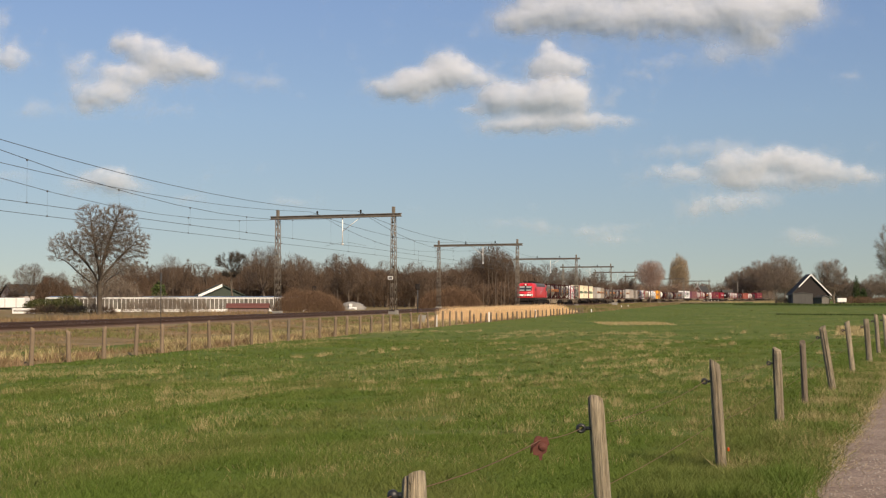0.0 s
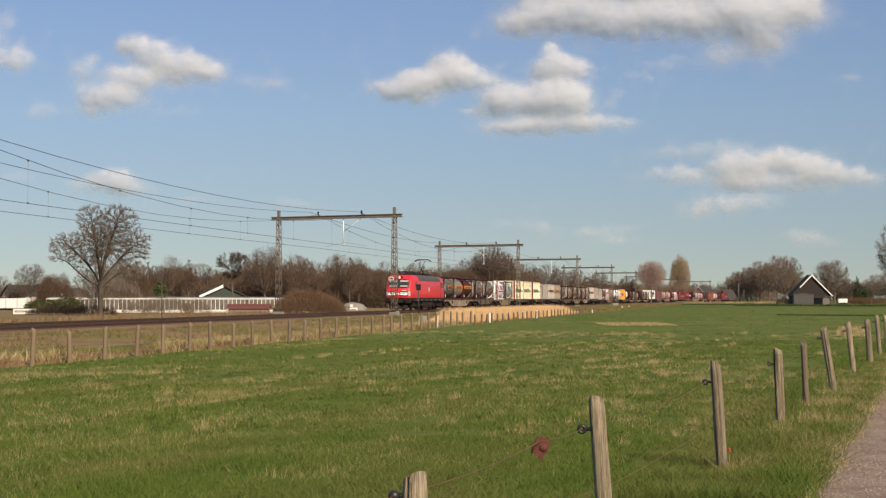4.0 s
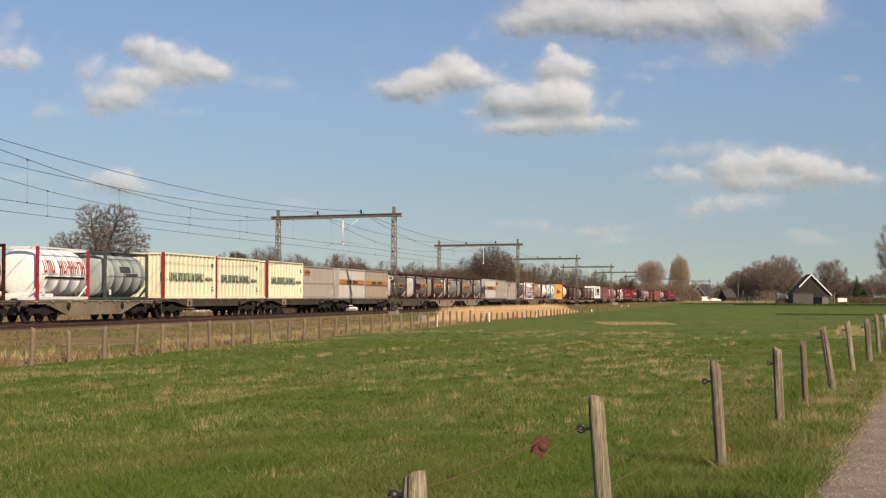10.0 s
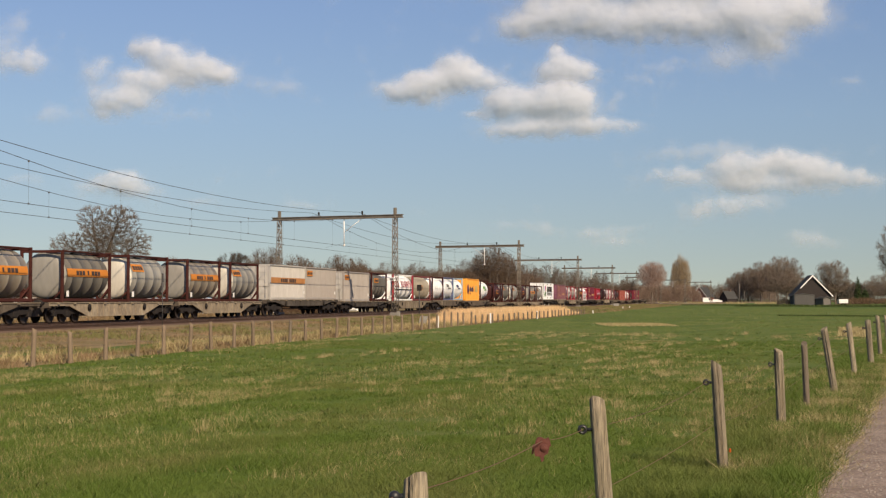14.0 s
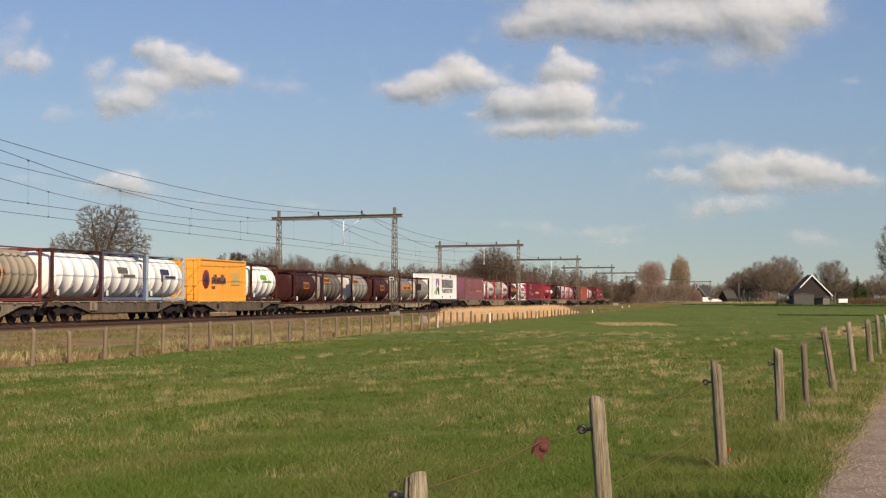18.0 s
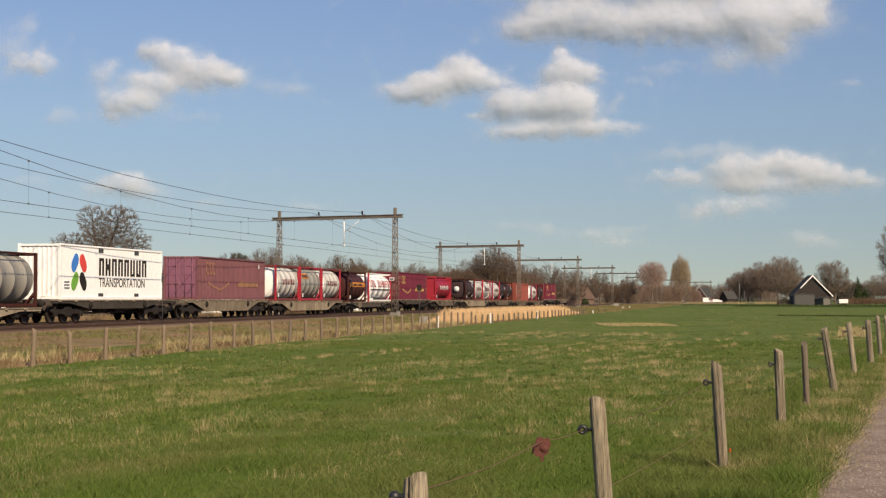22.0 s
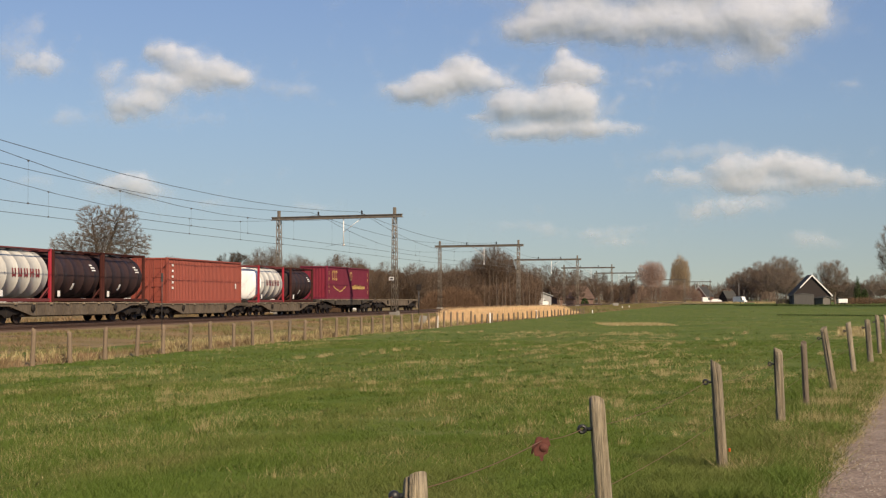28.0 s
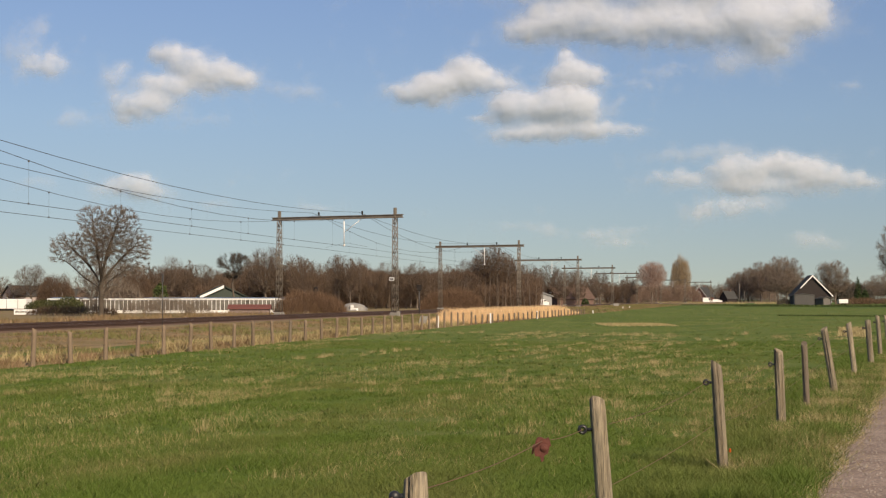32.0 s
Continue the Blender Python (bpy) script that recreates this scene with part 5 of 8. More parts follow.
for x in (-4.75, 4.75):
    b = bogie(loco, x, 3.0, 0.625)
buffers(loco, 9.0, 1)
buffers(loco, -9.0, -1)


def front_x(z):
    for (z0, a, *_), (z1, b, *_) in zip(LAY, LAY[1:]):
        if z0 <= z <= z1:
            return a + (b - a) * (z - z0) / (z1 - z0)
    return LAY[-1][1]


def front_patch(k, y0, y1, z0, z1, off, bow=0):
    """A panel on the raked cab front."""
    vs = []
    for i in range(5):
        z = z0 + (z1 - z0) * i / 4
        for j in range(5):
            y = y0 + (y1 - y0) * j / 4
            t = min(1.0, max(0.0, (abs(y) - 1.14) / 0.36))
            x = -(front_x(z) + off - 0.78 * (1 - math.sqrt(1 - t * t)))
            vs.append((x, y, z))
    k.add(vs, [(i * 5 + j, i * 5 + j + 1, i * 5 + j + 6, i * 5 + j + 5) for i in range(4) for j in range(4)])


k = Kit()
front_patch(k, -1.22, 1.22, 2.36, 3.34, 0.012)
ws = part("windscreen_surround", k, BLACK, loco, "black windscreen surround")
for y0, y1 in ((-1.12, -0.06), (0.06, 1.12)):
    k = Kit()
    front_patch(k, y0, y1, 2.46, 3.26, 0.03)
    part("windscreen", k, GLASS, ws, "dark windscreen pane")
    k = Kit()
    front_patch(k, y0 + 0.08, y1 - 0.06, 3.02, 3.22, 0.036)
    part("sun_blind", k, BLIND, ws, "pale sun blind")
    k = Kit()
    front_patch(k, y0 + 0.12, y1 - 0.10, 2.50, 2.66, 0.036)
    part("dashboard", k, BLIND, ws, "pale dashboard edge")
for sy in (-1, 1):
    k = Kit()
    y0, y1 = (0.20, 1.42) if sy > 0 else (-1.42, -0.20)
    front_patch(k, y0, y1, 1.50, 2.0, 0.012)
    part("lamp_bezel", k, BLACK, loco, "black lamp surround")
    k = Kit()
    for z0, z1 in ((1.63, 1.70), (1.80, 1.87)):
        y0, y1 = (0.26, 1.06) if sy > 0 else (-1.06, -0.26)
        front_patch(k, y0, y1, z0, z1, 0.02)
    part("light_strip", k, LAMPWHITE, loco, "white lit lamp strips")
    k = Kit()
    y0, y1 = (1.10, 1.36) if sy > 0 else (-1.36, -1.10)
    front_patch(k, y0, y1, 1.52, 1.98, 0.02)
    part("headlamp", k, LENS, loco, "clear headlamp housing")
k = Kit()
k.lathe([(-8.43, 0.0), (-8.43, 0.10), (-8.36, 0.11)], "x", (0, 0, 3.50), 14)
part("top_lamp", k, LAMPWHITE, loco, "lit round top lamp")
k = Kit()
k.box(-8.37, -8.2, -0.34, 0.34, 3.40, 3.62, 0.03)
part("lamp_panel", k, BLACK, loco)
k = Kit()
front_patch(k, -0.14, 0.14, 1.66, 1.84, 0.02)
part("emblem", k, WHITEPAINT, loco, "small pale front emblem")
k = Kit()
for i in range(4):
    front_patch(k, -0.92 + i * 0.13, -0.83 + i * 0.13, 2.06, 2.16, 0.02)
part("number_bars", k, WHITEPAINT, loco)
k = Kit()
for i, z in enumerate((2.05, 2.2, 2.35)):
    k.box(-0.22, 0.18, -1.518, -1.504, z, z + 0.1)
k.box(-0.27, 0.23, -1.515, -1.503, 1.98, 2.0)
part("side_emblem", k, WHITEPAINT, loco, "small white emblem on the flank")
for sx in (-1, 1):
    for sy in (-1, 1):
        x = sx * 6.55
        k = Kit()
        k.box(x - 0.34, x + 0.34, sy * 1.502 - 0.012, sy * 1.502 + 0.012, 1.28, 3.2, 0.01)
        d = part("cab_door", k, LOCO_RED, loco)
        k = Kit()
        k.box(x - 0.22, x + 0.22, sy * 1.518 - 0.008, sy * 1.518 + 0.008, 2.38, 3.08, 0.006)
        part("door_window", k, GLASS, d, "dark door window")
        k = Kit()
        for a in (-0.42, 0.42):
            k.tube((x + a, sy * 1.56, 1.3), (x + a, sy * 1.56, 2.9), 0.013, n=6)
        part("handrail", k, ROOFGREY, d)
        if sx > 0:
            k = Kit()
            k.box(7.05, 7.65, sy * 1.50 - 0.012, sy * 1.50 + 0.016, 2.5, 3.1, 0.01)
            part("side_window", k, GLASS, loco, "dark cab side window")
        k = Kit()
        k.box(sx * 7.0 - 0.05, sx * 7.0 + 0.05, sy * 1.50, sy * 1.62, 2.55, 2.8, 0.02)
        part("mirror", k, ROOFGREY, loco)
# roof gear: lowered front pantograph, bus bars with insulators, raised rear pantograph
k = Kit()
k.box(-6.3, -4.5, -0.6, 0.6, 3.86, 3.95, 0.02)
for y in (-0.45, 0.45):
    k.tube((-6.4, y, 4.05), (-4.2, y * 0.4, 4.12), 0.04, n=6)
k.tube((-6.1, -0.9, 4.16), (-6.1, 0.9, 4.16), 0.035, n=6)
k.tube((-5.8, -0.9, 4.16), (-5.8, 0.9, 4.16), 0.035, n=6)
part("folded_pantograph", k, BLACK, loco, "black folded pantograph")
for i in range(9):
    x = -4.0 + i * 0.62
    k = Kit()
    k.lathe([(3.82, 0.05), (3.88, 0.11), (3.93, 0.06), (3.99, 0.11), (4.04, 0.06), (4.10, 0.10), (4.16, 0.03)], "z", (x, -0.35 if i % 2 else 0.3, 0), 8)
    part("insulator", k, BLACK, loco)
for y, z in ((-0.3, 4.18), (0.35, 4.16)):
    k = Kit()
    k.tube((-4.2, y, z), (1.1, y, z), 0.03, n=6)
    part("bus_bar", k, BLACK, loco)
k = Kit()
k.box(-2.2, -0.9, 0.0, 0.6, 3.84, 4.1, 0.03)
part("switch_box", k, BLACK, loco)
for i in range(22):
    for sy in (-1, 1):
        k = Kit()
        k.box(-5.1 + i * 0.5, -5.02 + i * 0.5, min(sy * 1.40, sy * 1.52), max(sy * 1.40, sy * 1.52), 3.30, 3.44, 0.01)
        part("roof_rib", shared(("rib", i, sy), lambda: k.mesh("roof_rib", ROOFGREY)), None, loco)
for i in range(6):
    k = Kit()
    x = -6.4 + i * 2.4
    k.box(x, x + 0.5, -1.525, -1.50, 1.06, 1.13, 0.004)
    part("data_mark", k, LENS, loco, "small pale stencilled mark")
k = Kit()
k.box(2.6, 4.9, -0.62, 0.62, 3.94, 4.04, 0.02)
for x in (2.8, 4.7):
    for y in (-0.5, 0.5):
        k.lathe([(3.8, 0.06), (3.87, 0.11), (3.92, 0.07), (3.97, 0.11)], "z", (x, y, 0), 8)
HEAD = CONTACT - RAIL - 0.02
k.tube((3.6, 0, 4.05), (2.3, 0, 4.80), 0.07, n=8)
for y in (-0.28, 0.28):
    k.tube((2.3, y * 0.6, 4.80), (3.5, y, HEAD - 0.12), 0.032, n=6)
k.tube((3.9, 0, 4.05), (2.55, 0, 4.70), 0.03, n=6)
for x in (3.3, 3.7):
    k.tube((x, -0.62, HEAD), (x, 0.62, HEAD), 0.05, n=6)
    for sy in (-1, 1):
        k.tube((x, sy * 0.62, HEAD), (x, sy * 0.97, HEAD - 0.2), 0.045, n=6)
part("raised_pantograph", k, BLACK, loco, "black raised pantograph")
loco.scale.z = 1.022
on_train(loco, 9.1)

# wagons
for i, (a, b) in enumerate(((18.7, 38.2), (38.4, 56.0), (56.2, 73.2), (73.5, 93.3), (93.5, 113.6), (113.9, 133.9), (134.2, 153.5), (153.7, 171.3), (171.5, 188.6),
                            (188.9, 209.5), (209.8, 228.6), (228.9, 248.9), (249.2, 268.6), (268.9, 288.3), (288.6, 307.0), (307.2, 324.8), (325.0, 343.8),
                            (344.0, 361.5), (361.8, 380.2), (380.5, 401.2), (401.5, 420.2), (420.5, 438.3), (438.5, 456.8), (457.0, 479.8), (480.0, 500.0),
                            (500.3, 518.2), (518.4, 535.8), (536.0, 555.2), (555.4, 574.8))):
    wagon(a, b, {"d": "deep", "m": "mid", "s": "slim", "l": "low"}["dmdsssmddssdmmlllsddssmdmmmsm"[i]], i in (3, 4, 12, 20, 23), i == 28)

# tank containers, front to rear
T = tank_container
BURGUNDY_END = paint("burgundy_end", (0.21, 0.016, 0.032))
DARKRAIL = paint("dark_red_rail", (0.16, 0.03, 0.03), rough=0.8)
T(19.0, 25.05, MAROON, GREYT, "grey tank container with orange sign in maroon frame", sign="plate", ends=DIRTYWHITE, box_top=True)
T(25.1, 31.15, MAROON, STEELT, "shiny steel tank container with orange band in maroon frame", sign="band")
T(31.2, 37.25, MAROON, BROWNT, "dark brown tank container with orange band in maroon frame", sign="band")
T(40.1, 46.15, MAROON, GREYT, "grey tank container with orange sign in maroon frame", sign="plate", ends=LIGHTT)
T(48.5, 54.55, MAROON, GREYT, "grey tank container with small orange sign and pale end", sign="plate", ends=DIRTYWHITE)
T(57.9, 63.95, REDF, WHITET, "white tank container with red lettering in red frame", sign="long_letters", ink=REDINK, rail=WHITEPAINT, ends=WHITET, walk_way=False)
T(66.0, 72.05, GREENF, GREENT, "greenish-grey tank container in dark green frame", sign="emblem", ink=DARKGREY)


def decal(g, h, W, name, ink, label, shapes):
    for x0, x1, z0, z1 in shapes:
        k = Kit()
        k.box(x0, x1, -W - 0.022, -W - 0.006, z0, z1)
        ob = part(name, k, ink, g, label)
    return ob


def bar_text(g, W, ink, x0, x1, z0, z1, count, label, seed=3, tall=1.0, bold=0.20):
    for k in lettering(x0, x1, z0, z1, count, -W - 0.008, tall, seed, bold):
        part("letter_bar", k, ink, g, label)


for a, b in ((74.5, 83.65), (83.8, 92.95), (94.8, 103.95)):
    g, h, H, W = box_container(a, b, CREAM, "cream ribbed bulk container with green lettering and red corner posts", pitch=0.72, depth=0.055, end="plain")
    for sy in (-1, 1):
        k = Kit()
        k.box(-h - 0.008, -h + 0.15, min(sy * 1.08, sy * 1.258), max(sy * 1.08, sy * 1.258), 0.01, 2.905)
        part("red_post", k, REDPOST, g, "red corner post")
    bar_text(g, W, GREENINK, -h * 0.80, h * 0.52, 1.12, 1.66, 11, "green painted bars", 4)
    bar_text(g, W, GREENINK, h * 0.58, h * 0.88, 1.18, 1.42, 4, "green painted bars", 9)
    decal(g, h, W, "data_mark", GREENINK, "dark data mark", [(h - 0.8, h - 0.45, 2.1, 2.35), (h - 0.75, h - 0.4, 0.5, 0.6), (h - 0.75, h - 0.5, 0.7, 0.8)])


def plain_sign(g, W, x0, x1, z0, z1, material=ORANGE):
    b = decal(g, 0, W, "sign_board", material, "orange sign", [(x0, x1, z0, z1)])
    n = max(3, int((x1 - x0) / 0.4))
    for i in range(n):
        k = Kit()
        a = x0 + (x1 - x0) * (i + 0.15) / n
        k.box(a, a + (x1 - x0) / n * 0.7, -W - 0.034, -W - 0.02, z0 + (z1 - z0) * 0.28, z1 - (z1 - z0) * 0.28)
        part("sign_bar", k, SIGNDARK, b)


def banded(a, b, paint_, label, band=True):
    g, h, H, W = box_container(a, b, paint_, label, H=2.72, pitch=0.20, depth=0.03, end_paint=PALEBOX)
    if band:
        decal(g, h, W, "band", BROWNBAND, "orange-brown band", [(-h + 0.18, h - 0.18, 1.28, 1.72)])
        for i in range(9):
            if i == 4:
                continue
            k = Kit()
            x = -2.0 + i * 0.44
            k.box(x, x + 0.34, -W - 0.034, -W - 0.02, 1.36, 1.64)
            part("sign_bar", k, SIGNDARK, g)
        decal(g, h, W, "diamond", WHITEPAINT, "small white diamond", [(-0.22, 0.02, 1.38, 1.64)])
    else:
        plain_sign(g, W, -h + 0.45, -h + 1.9, 1.95, 2.40)
    decal(g, h, W, "data_plate", WHITEPAINT, "small white data plate", [(h - 0.55, h - 0.35, 0.45, 0.7)])
    return g


banded(104.05, 113.2, GREYBOX, "warm grey corrugated bulk container with small orange sign", False)
banded(114.85, 123.95, PALEBOX, "pale grey corrugated bulk container with orange band")
banded(124.1, 133.25, TANBOX, "tan corrugated bulk container with orange band")
T(135.7, 141.8, MAROON, GREYT, "grey tank container with orange sign in maroon frame", sign="plate", ends=DIRTYWHITE, box_top=True)
T(146.2, 152.25, MAROON, STEELT, "steel tank container with orange band and white end", sign="band", ends=DIRTYWHITE)
T(155.6, 161.7, MAROON, GREYT, "dark grey tank container with orange band and pale end", sign="band", ends=LIGHTT)
T(164.1, 170.15, MAROON, LIGHTT, "light grey tank container with orange sign and white end", sign="high_plate", ends=DIRTYWHITE)
T(173.4, 179.45, MAROON, STEELT, "steel tank container with brown band and pale end", sign="band", ends=LIGHTT)
T(181.5, 187.55, MAROON, LIGHTT, "light grey tank container with orange sign and white end", sign="high_plate", ends=DIRTYWHITE)
banded(190.3, 199.45, PALEBOX, "pale grey corrugated bulk container with orange band")
banded(199.5, 208.65, GREYBOX, "warm grey corrugated bulk container with small orange sign", False)
banded(211.2, 220.35, GREYBOX, "warm grey corrugated container with orange sign and doors", False)
T(221.3, 227.4, MAROON, GREYT, "dark grey tank container with orange sign in maroon frame", sign="high_plate", ends=LIGHTT, box_top=True)
T(230.1, 239.25, REDF, WHITET, "long white tank container with red lettering in red frame", sign="long_letters", ink=REDINK, rail=WHITEPAINT, ends=WHITET, walk_way=False)
T(239.4, 248.4, DARKRAIL, SILVERBOX, "ribbed grey-beige silo container with small orange sign", sign="plate", ribs=10, radius=1.21, walk_way=False)
T(249.6, 255.65, MAROON, WHITET, "white tank container in maroon frame", ends=WHITET, sign="marks")
T(255.7, 261.75, BLUEF, WHITET, "dirty white tank container in dark blue frame", ends=WHITET, sign="emblem", ink=GREYT)
T(262.0, 268.0, PALEBLUE, WHITET, "cream white tank container in pale blue frame", ends=WHITET, sign="emblem", ink=NAVY)
g, h, H, W = box_container(270.75, 279.9, ORANGEBOX, "bright orange container with dark blue emblem and lettering", pitch=0.30, depth=0.02)
k = Kit()
k.lathe([(-W - 0.022, 0.0), (-W - 0.022, 0.62), (-W - 0.008, 0.64)], "y", (-h + 1.15, 0, 1.5), 20)
em = part("emblem", k, DARKRED, g, "round dark red and blue emblem")
k = Kit()
k.lathe([(-W - 0.034, 0.0), (-W - 0.034, 0.34), (-W - 0.02, 0.36)], "y", (-h + 1.15, 0, 1.5), 16)
part("emblem_core", k, NAVY, em)
bar_text(g, W, NAVY, -h + 2.2, -h + 5.0, 1.2, 1.85, 8, "navy painted bars", 6, 0.5)
bar_text(g, W, DARKRED, -h + 2.2, -h + 2.9, 0.85, 1.05, 3, "red painted bars", 7)
decal(g, h, W, "yellow_panel", YELLOW, "yellow panel", [(h - 3.1, h - 1.4, 1.15, 2.0)])
T(281.1, 287.2, MAROON, WHITET, "white tank container with green logo in maroon frame", ends=WHITET, sign="emblem", ink=GREENLOGO)
T(291.7, 297.95, MAROON, BROWNT, "dark brown tank container with orange sign in maroon frame", sign="plate", ends=BROWNT)
T(299.8, 306.0, MAROON, GREYT, "grey tank container with orange sign and pale end", sign="high_plate", ends=LIGHTT)
T(309.3, 315.3, MAROON, LIGHTT, "light grey tank container with orange sign and pale end", sign="high_plate", ends=DIRTYWHITE)
T(317.7, 323.75, MAROON, BROWNT, "dark brown tank container with orange sign and cream end", sign="plate", ends=BROWNT)
T(328.5, 334.6, MAROON, STEELT, "steel tank container with orange lettering in maroon frame", sign="band", ends=LIGHTT)
T(336.9, 342.95, MAROON, LIGHTT, "light grey tank container with orange sign in maroon frame", sign="high_plate", ends=DIRTYWHITE)
g, h, H, W = box_container(345.5, 359.3, WHITEBOX, "white box container with black lettering and coloured petals", H=3.0, pitch=0, end="plain")
bar_text(g, W, BLACK, -h + 4.7, h - 2.3, 1.36, 2.34, 8, "black painted bars", 11, bold=0.26)
cu = bpy.data.curves.new("word", "FONT")
cu.body, cu.size, cu.extrude = "TRANSPORTATION", 0.73, 0.004
cu.materials.append(BLACK)
word = new("word", cu)
word.parent = g
word.matrix_basis = pose(-h + 4.75, -W - 0.012, 0.72, 90, 0, 0)
word["label"] = "black painted word"
for ink, x, z, flip in ((BLUELOGO, 1.75, 2.05, 1), (REDLOGO, 2.75, 2.05, -1), (GREENLOGO, 1.75, 1.05, 1), (BLACK, 2.75, 1.05, -1)):
    k = Kit()
    pts = []
    for i in range(16):
        a = 2 * math.pi * i / 16
        r = 0.47 + 0.12 * math.cos(2 * (a - flip * 0.8))
        pts.append((-h + x + r * 0.85 * math.cos(a) , z - 0.05 + r * math.sin(a)))
    k.prism(pts, -W - 0.022, -W - 0.006)
    part("petal", k, ink, g, "coloured petal emblem")
decal(g, h, W, "clamp", DARKGREY, "dark grey clamp", [(x, x + 0.6, z, z + 0.36) for x in (-h + 4.7, h - 4.2) for z in (0.0, 2.64)])
decal(g, h, W, "data_mark", DARKGREY, "small dark mark", [(-h + 0.5, -h + 1.1, 0.6 + i * 0.16, 0.66 + i * 0.16) for i in range(3)])
g, h, H, W = box_container(365.4, 379.15, PLUM, "faded plum box container with gold emblem", pitch=0.26, depth=0.03, end_paint=PURPLE_END)


def gold(g, h, W, ink):
    """Gold scroll emblem, a chain of small marks, and a line of lettering."""
    for cx in (0, 0.62, 1.2):
        k = Kit()
        for i in range(10):
            a, b = radians(40 + i * 28), radians(40 + (i + 1) * 28)
            r = 0.36
            p = [(-h + 1.75 + cx + r * 0.7 * math.cos(t) * (1.0 if j else 0.72), 2.1 + r * 1.25 * math.sin(t) * (1.0 if j else 0.8)) for t, j in ((a, 0), (a, 1), (b, 1), (b, 0))]
            k.prism(p, -W - 0.022, -W - 0.006)
        part("gold_scroll", k, ink, g, "gold scroll of the emblem")
    k = Kit()
    for i in range(13):
        x = -h + 1.9 + i * 0.32
        z = 1.05 - 0.42 * math.sin(i / 12 * math.pi) * (1 if i > 5 else 0.8)
        k.box(x, x + 0.16, -W - 0.022, -W - 0.006, z, z + 0.13)
    part("star_chain", k, ink, g, "gold chain of small marks")
    bar_text(g, W, ink, h - 6.0, h - 1.6, 0.92, 1.32, 17, "gold painted bars", 15, 0.25)


GOLD_FADED = paint("faded_gold_ink", (0.40, 0.20, 0.10))
gold(g, h, W, GOLD_FADED)
decal(g, h, W, "data_plate", WHITEPAINT, "small white plate", [(h - 1.5, h - 1.3, 2.3, 2.6)])
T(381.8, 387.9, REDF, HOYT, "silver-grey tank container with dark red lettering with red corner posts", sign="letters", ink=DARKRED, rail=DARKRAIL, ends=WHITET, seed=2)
T(388.2, 394.2, REDF, LIGHTT, "light grey tank container with orange sign in red frame", sign="high_plate", ends=LIGHTT)
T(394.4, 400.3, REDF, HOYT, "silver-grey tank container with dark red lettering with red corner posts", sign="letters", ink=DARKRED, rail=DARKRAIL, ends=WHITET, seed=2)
T(402.9, 409.2, MAROON, BROWNT, "dark brown tank container with orange band in maroon frame", sign="band", ends=BROWNT)
T(410.3, 419.4, REDF, WHITET, "long white tank container with red lettering in red frame", sign="long_letters", ink=REDINK, rail=WHITEPAINT, ends=WHITET, walk_way=False)
g, h, H, W = box_container(422.7, 436.6, BURGUNDY, "burgundy box container with gold scroll emblem and lettering", pitch=0.26, depth=0.02, end="plain", end_paint=BURGUNDY_END)
gold(g, h, W, YELLOW)


def upright(g, h, W, word):
    """Loose capitals down both ends of the wall."""
    for x in (-h + 0.42, h - 0.62):
        for i, ch in enumerate(word):
            cu = bpy.data.curves.new("letter", "FONT")
            cu.body, cu.size, cu.extrude = ch, 0.46, 0.004
            cu.materials.append(YELLOW)
            o = new("letter", cu)
            o.parent = g
            o.matrix_basis = pose(x, -W - 0.012, 2.15 - i * 0.56, 90, 0, 0)
            o["label"] = "gold capital letter"


upright(g, h, W, "VENT")
T(441.5, 450.75, REDF, REDT, "bright red tank container with white lettering", sign="letters", ink=WHITEPAINT, panel=True, ends=REDF, seed=5)
T(460.4, 466.55, MAROON, BLACKT, "blackish-brown tank container with white disc on its end", sign="marks", ends=BLACKT)
g = TRAIN[-1][0]
k = Kit()
k.lathe([(-3.10, 0.0), (-3.10, 0.36), (-3.06, 0.36)], "x", (0, 0, 1.45), 18)
part("white_disc", k, WHITEPAINT, g, "round white disc")
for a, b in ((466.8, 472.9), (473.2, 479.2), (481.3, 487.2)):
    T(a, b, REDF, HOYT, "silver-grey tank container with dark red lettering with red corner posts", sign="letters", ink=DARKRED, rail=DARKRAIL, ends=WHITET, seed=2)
T(487.4, 493.4, MAROON, BLACKT, "blackish-brown tank container in dark frame", sign="marks", ends=BLACKT)
T(493.5, 499.3, MAROON, BLACKT, "blackish-brown tank container in dark frame", sign="marks", ends=BLACKT)
g, h, H, W = box_container(502.9, 516.6, RUSTRED, "red-brown corrugated box container with white marks", pitch=0.26, depth=0.036)
decal(g, h, W, "data_mark", WHITEPAINT, "small white mark", [(-h + 0.7, -h + 0.95, 0.9 + i * 0.36, 1.05 + i * 0.36) for i in range(5)] + [(h - 1.3, h - 1.1, 1.0, 1.35)])
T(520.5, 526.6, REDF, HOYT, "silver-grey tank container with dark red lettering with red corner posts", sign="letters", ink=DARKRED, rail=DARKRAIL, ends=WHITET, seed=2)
T(528.4, 534.4, MAROON, BLACKT, "blackish-brown tank container in dark frame", sign="marks", ends=BLACKT)
g, h, H, W = box_container(538.8, 553.1, BURGUNDY, "burgundy box container with gold scroll emblem and lettering", pitch=0.26, depth=0.02, end="plain", end_paint=BURGUNDY_END)
gold(g, h, W, YELLOW)
upright(g, h, W, "SPLT")
k = Kit()
k.lathe([(-W - 0.02, 0.30), (-W - 0.03, 0.36), (-W - 0.02, 0.42)], "y", (0.6, 0, 2.1), 18)
part("gold_ring", k, YELLOW, g, "gold ring emblem")

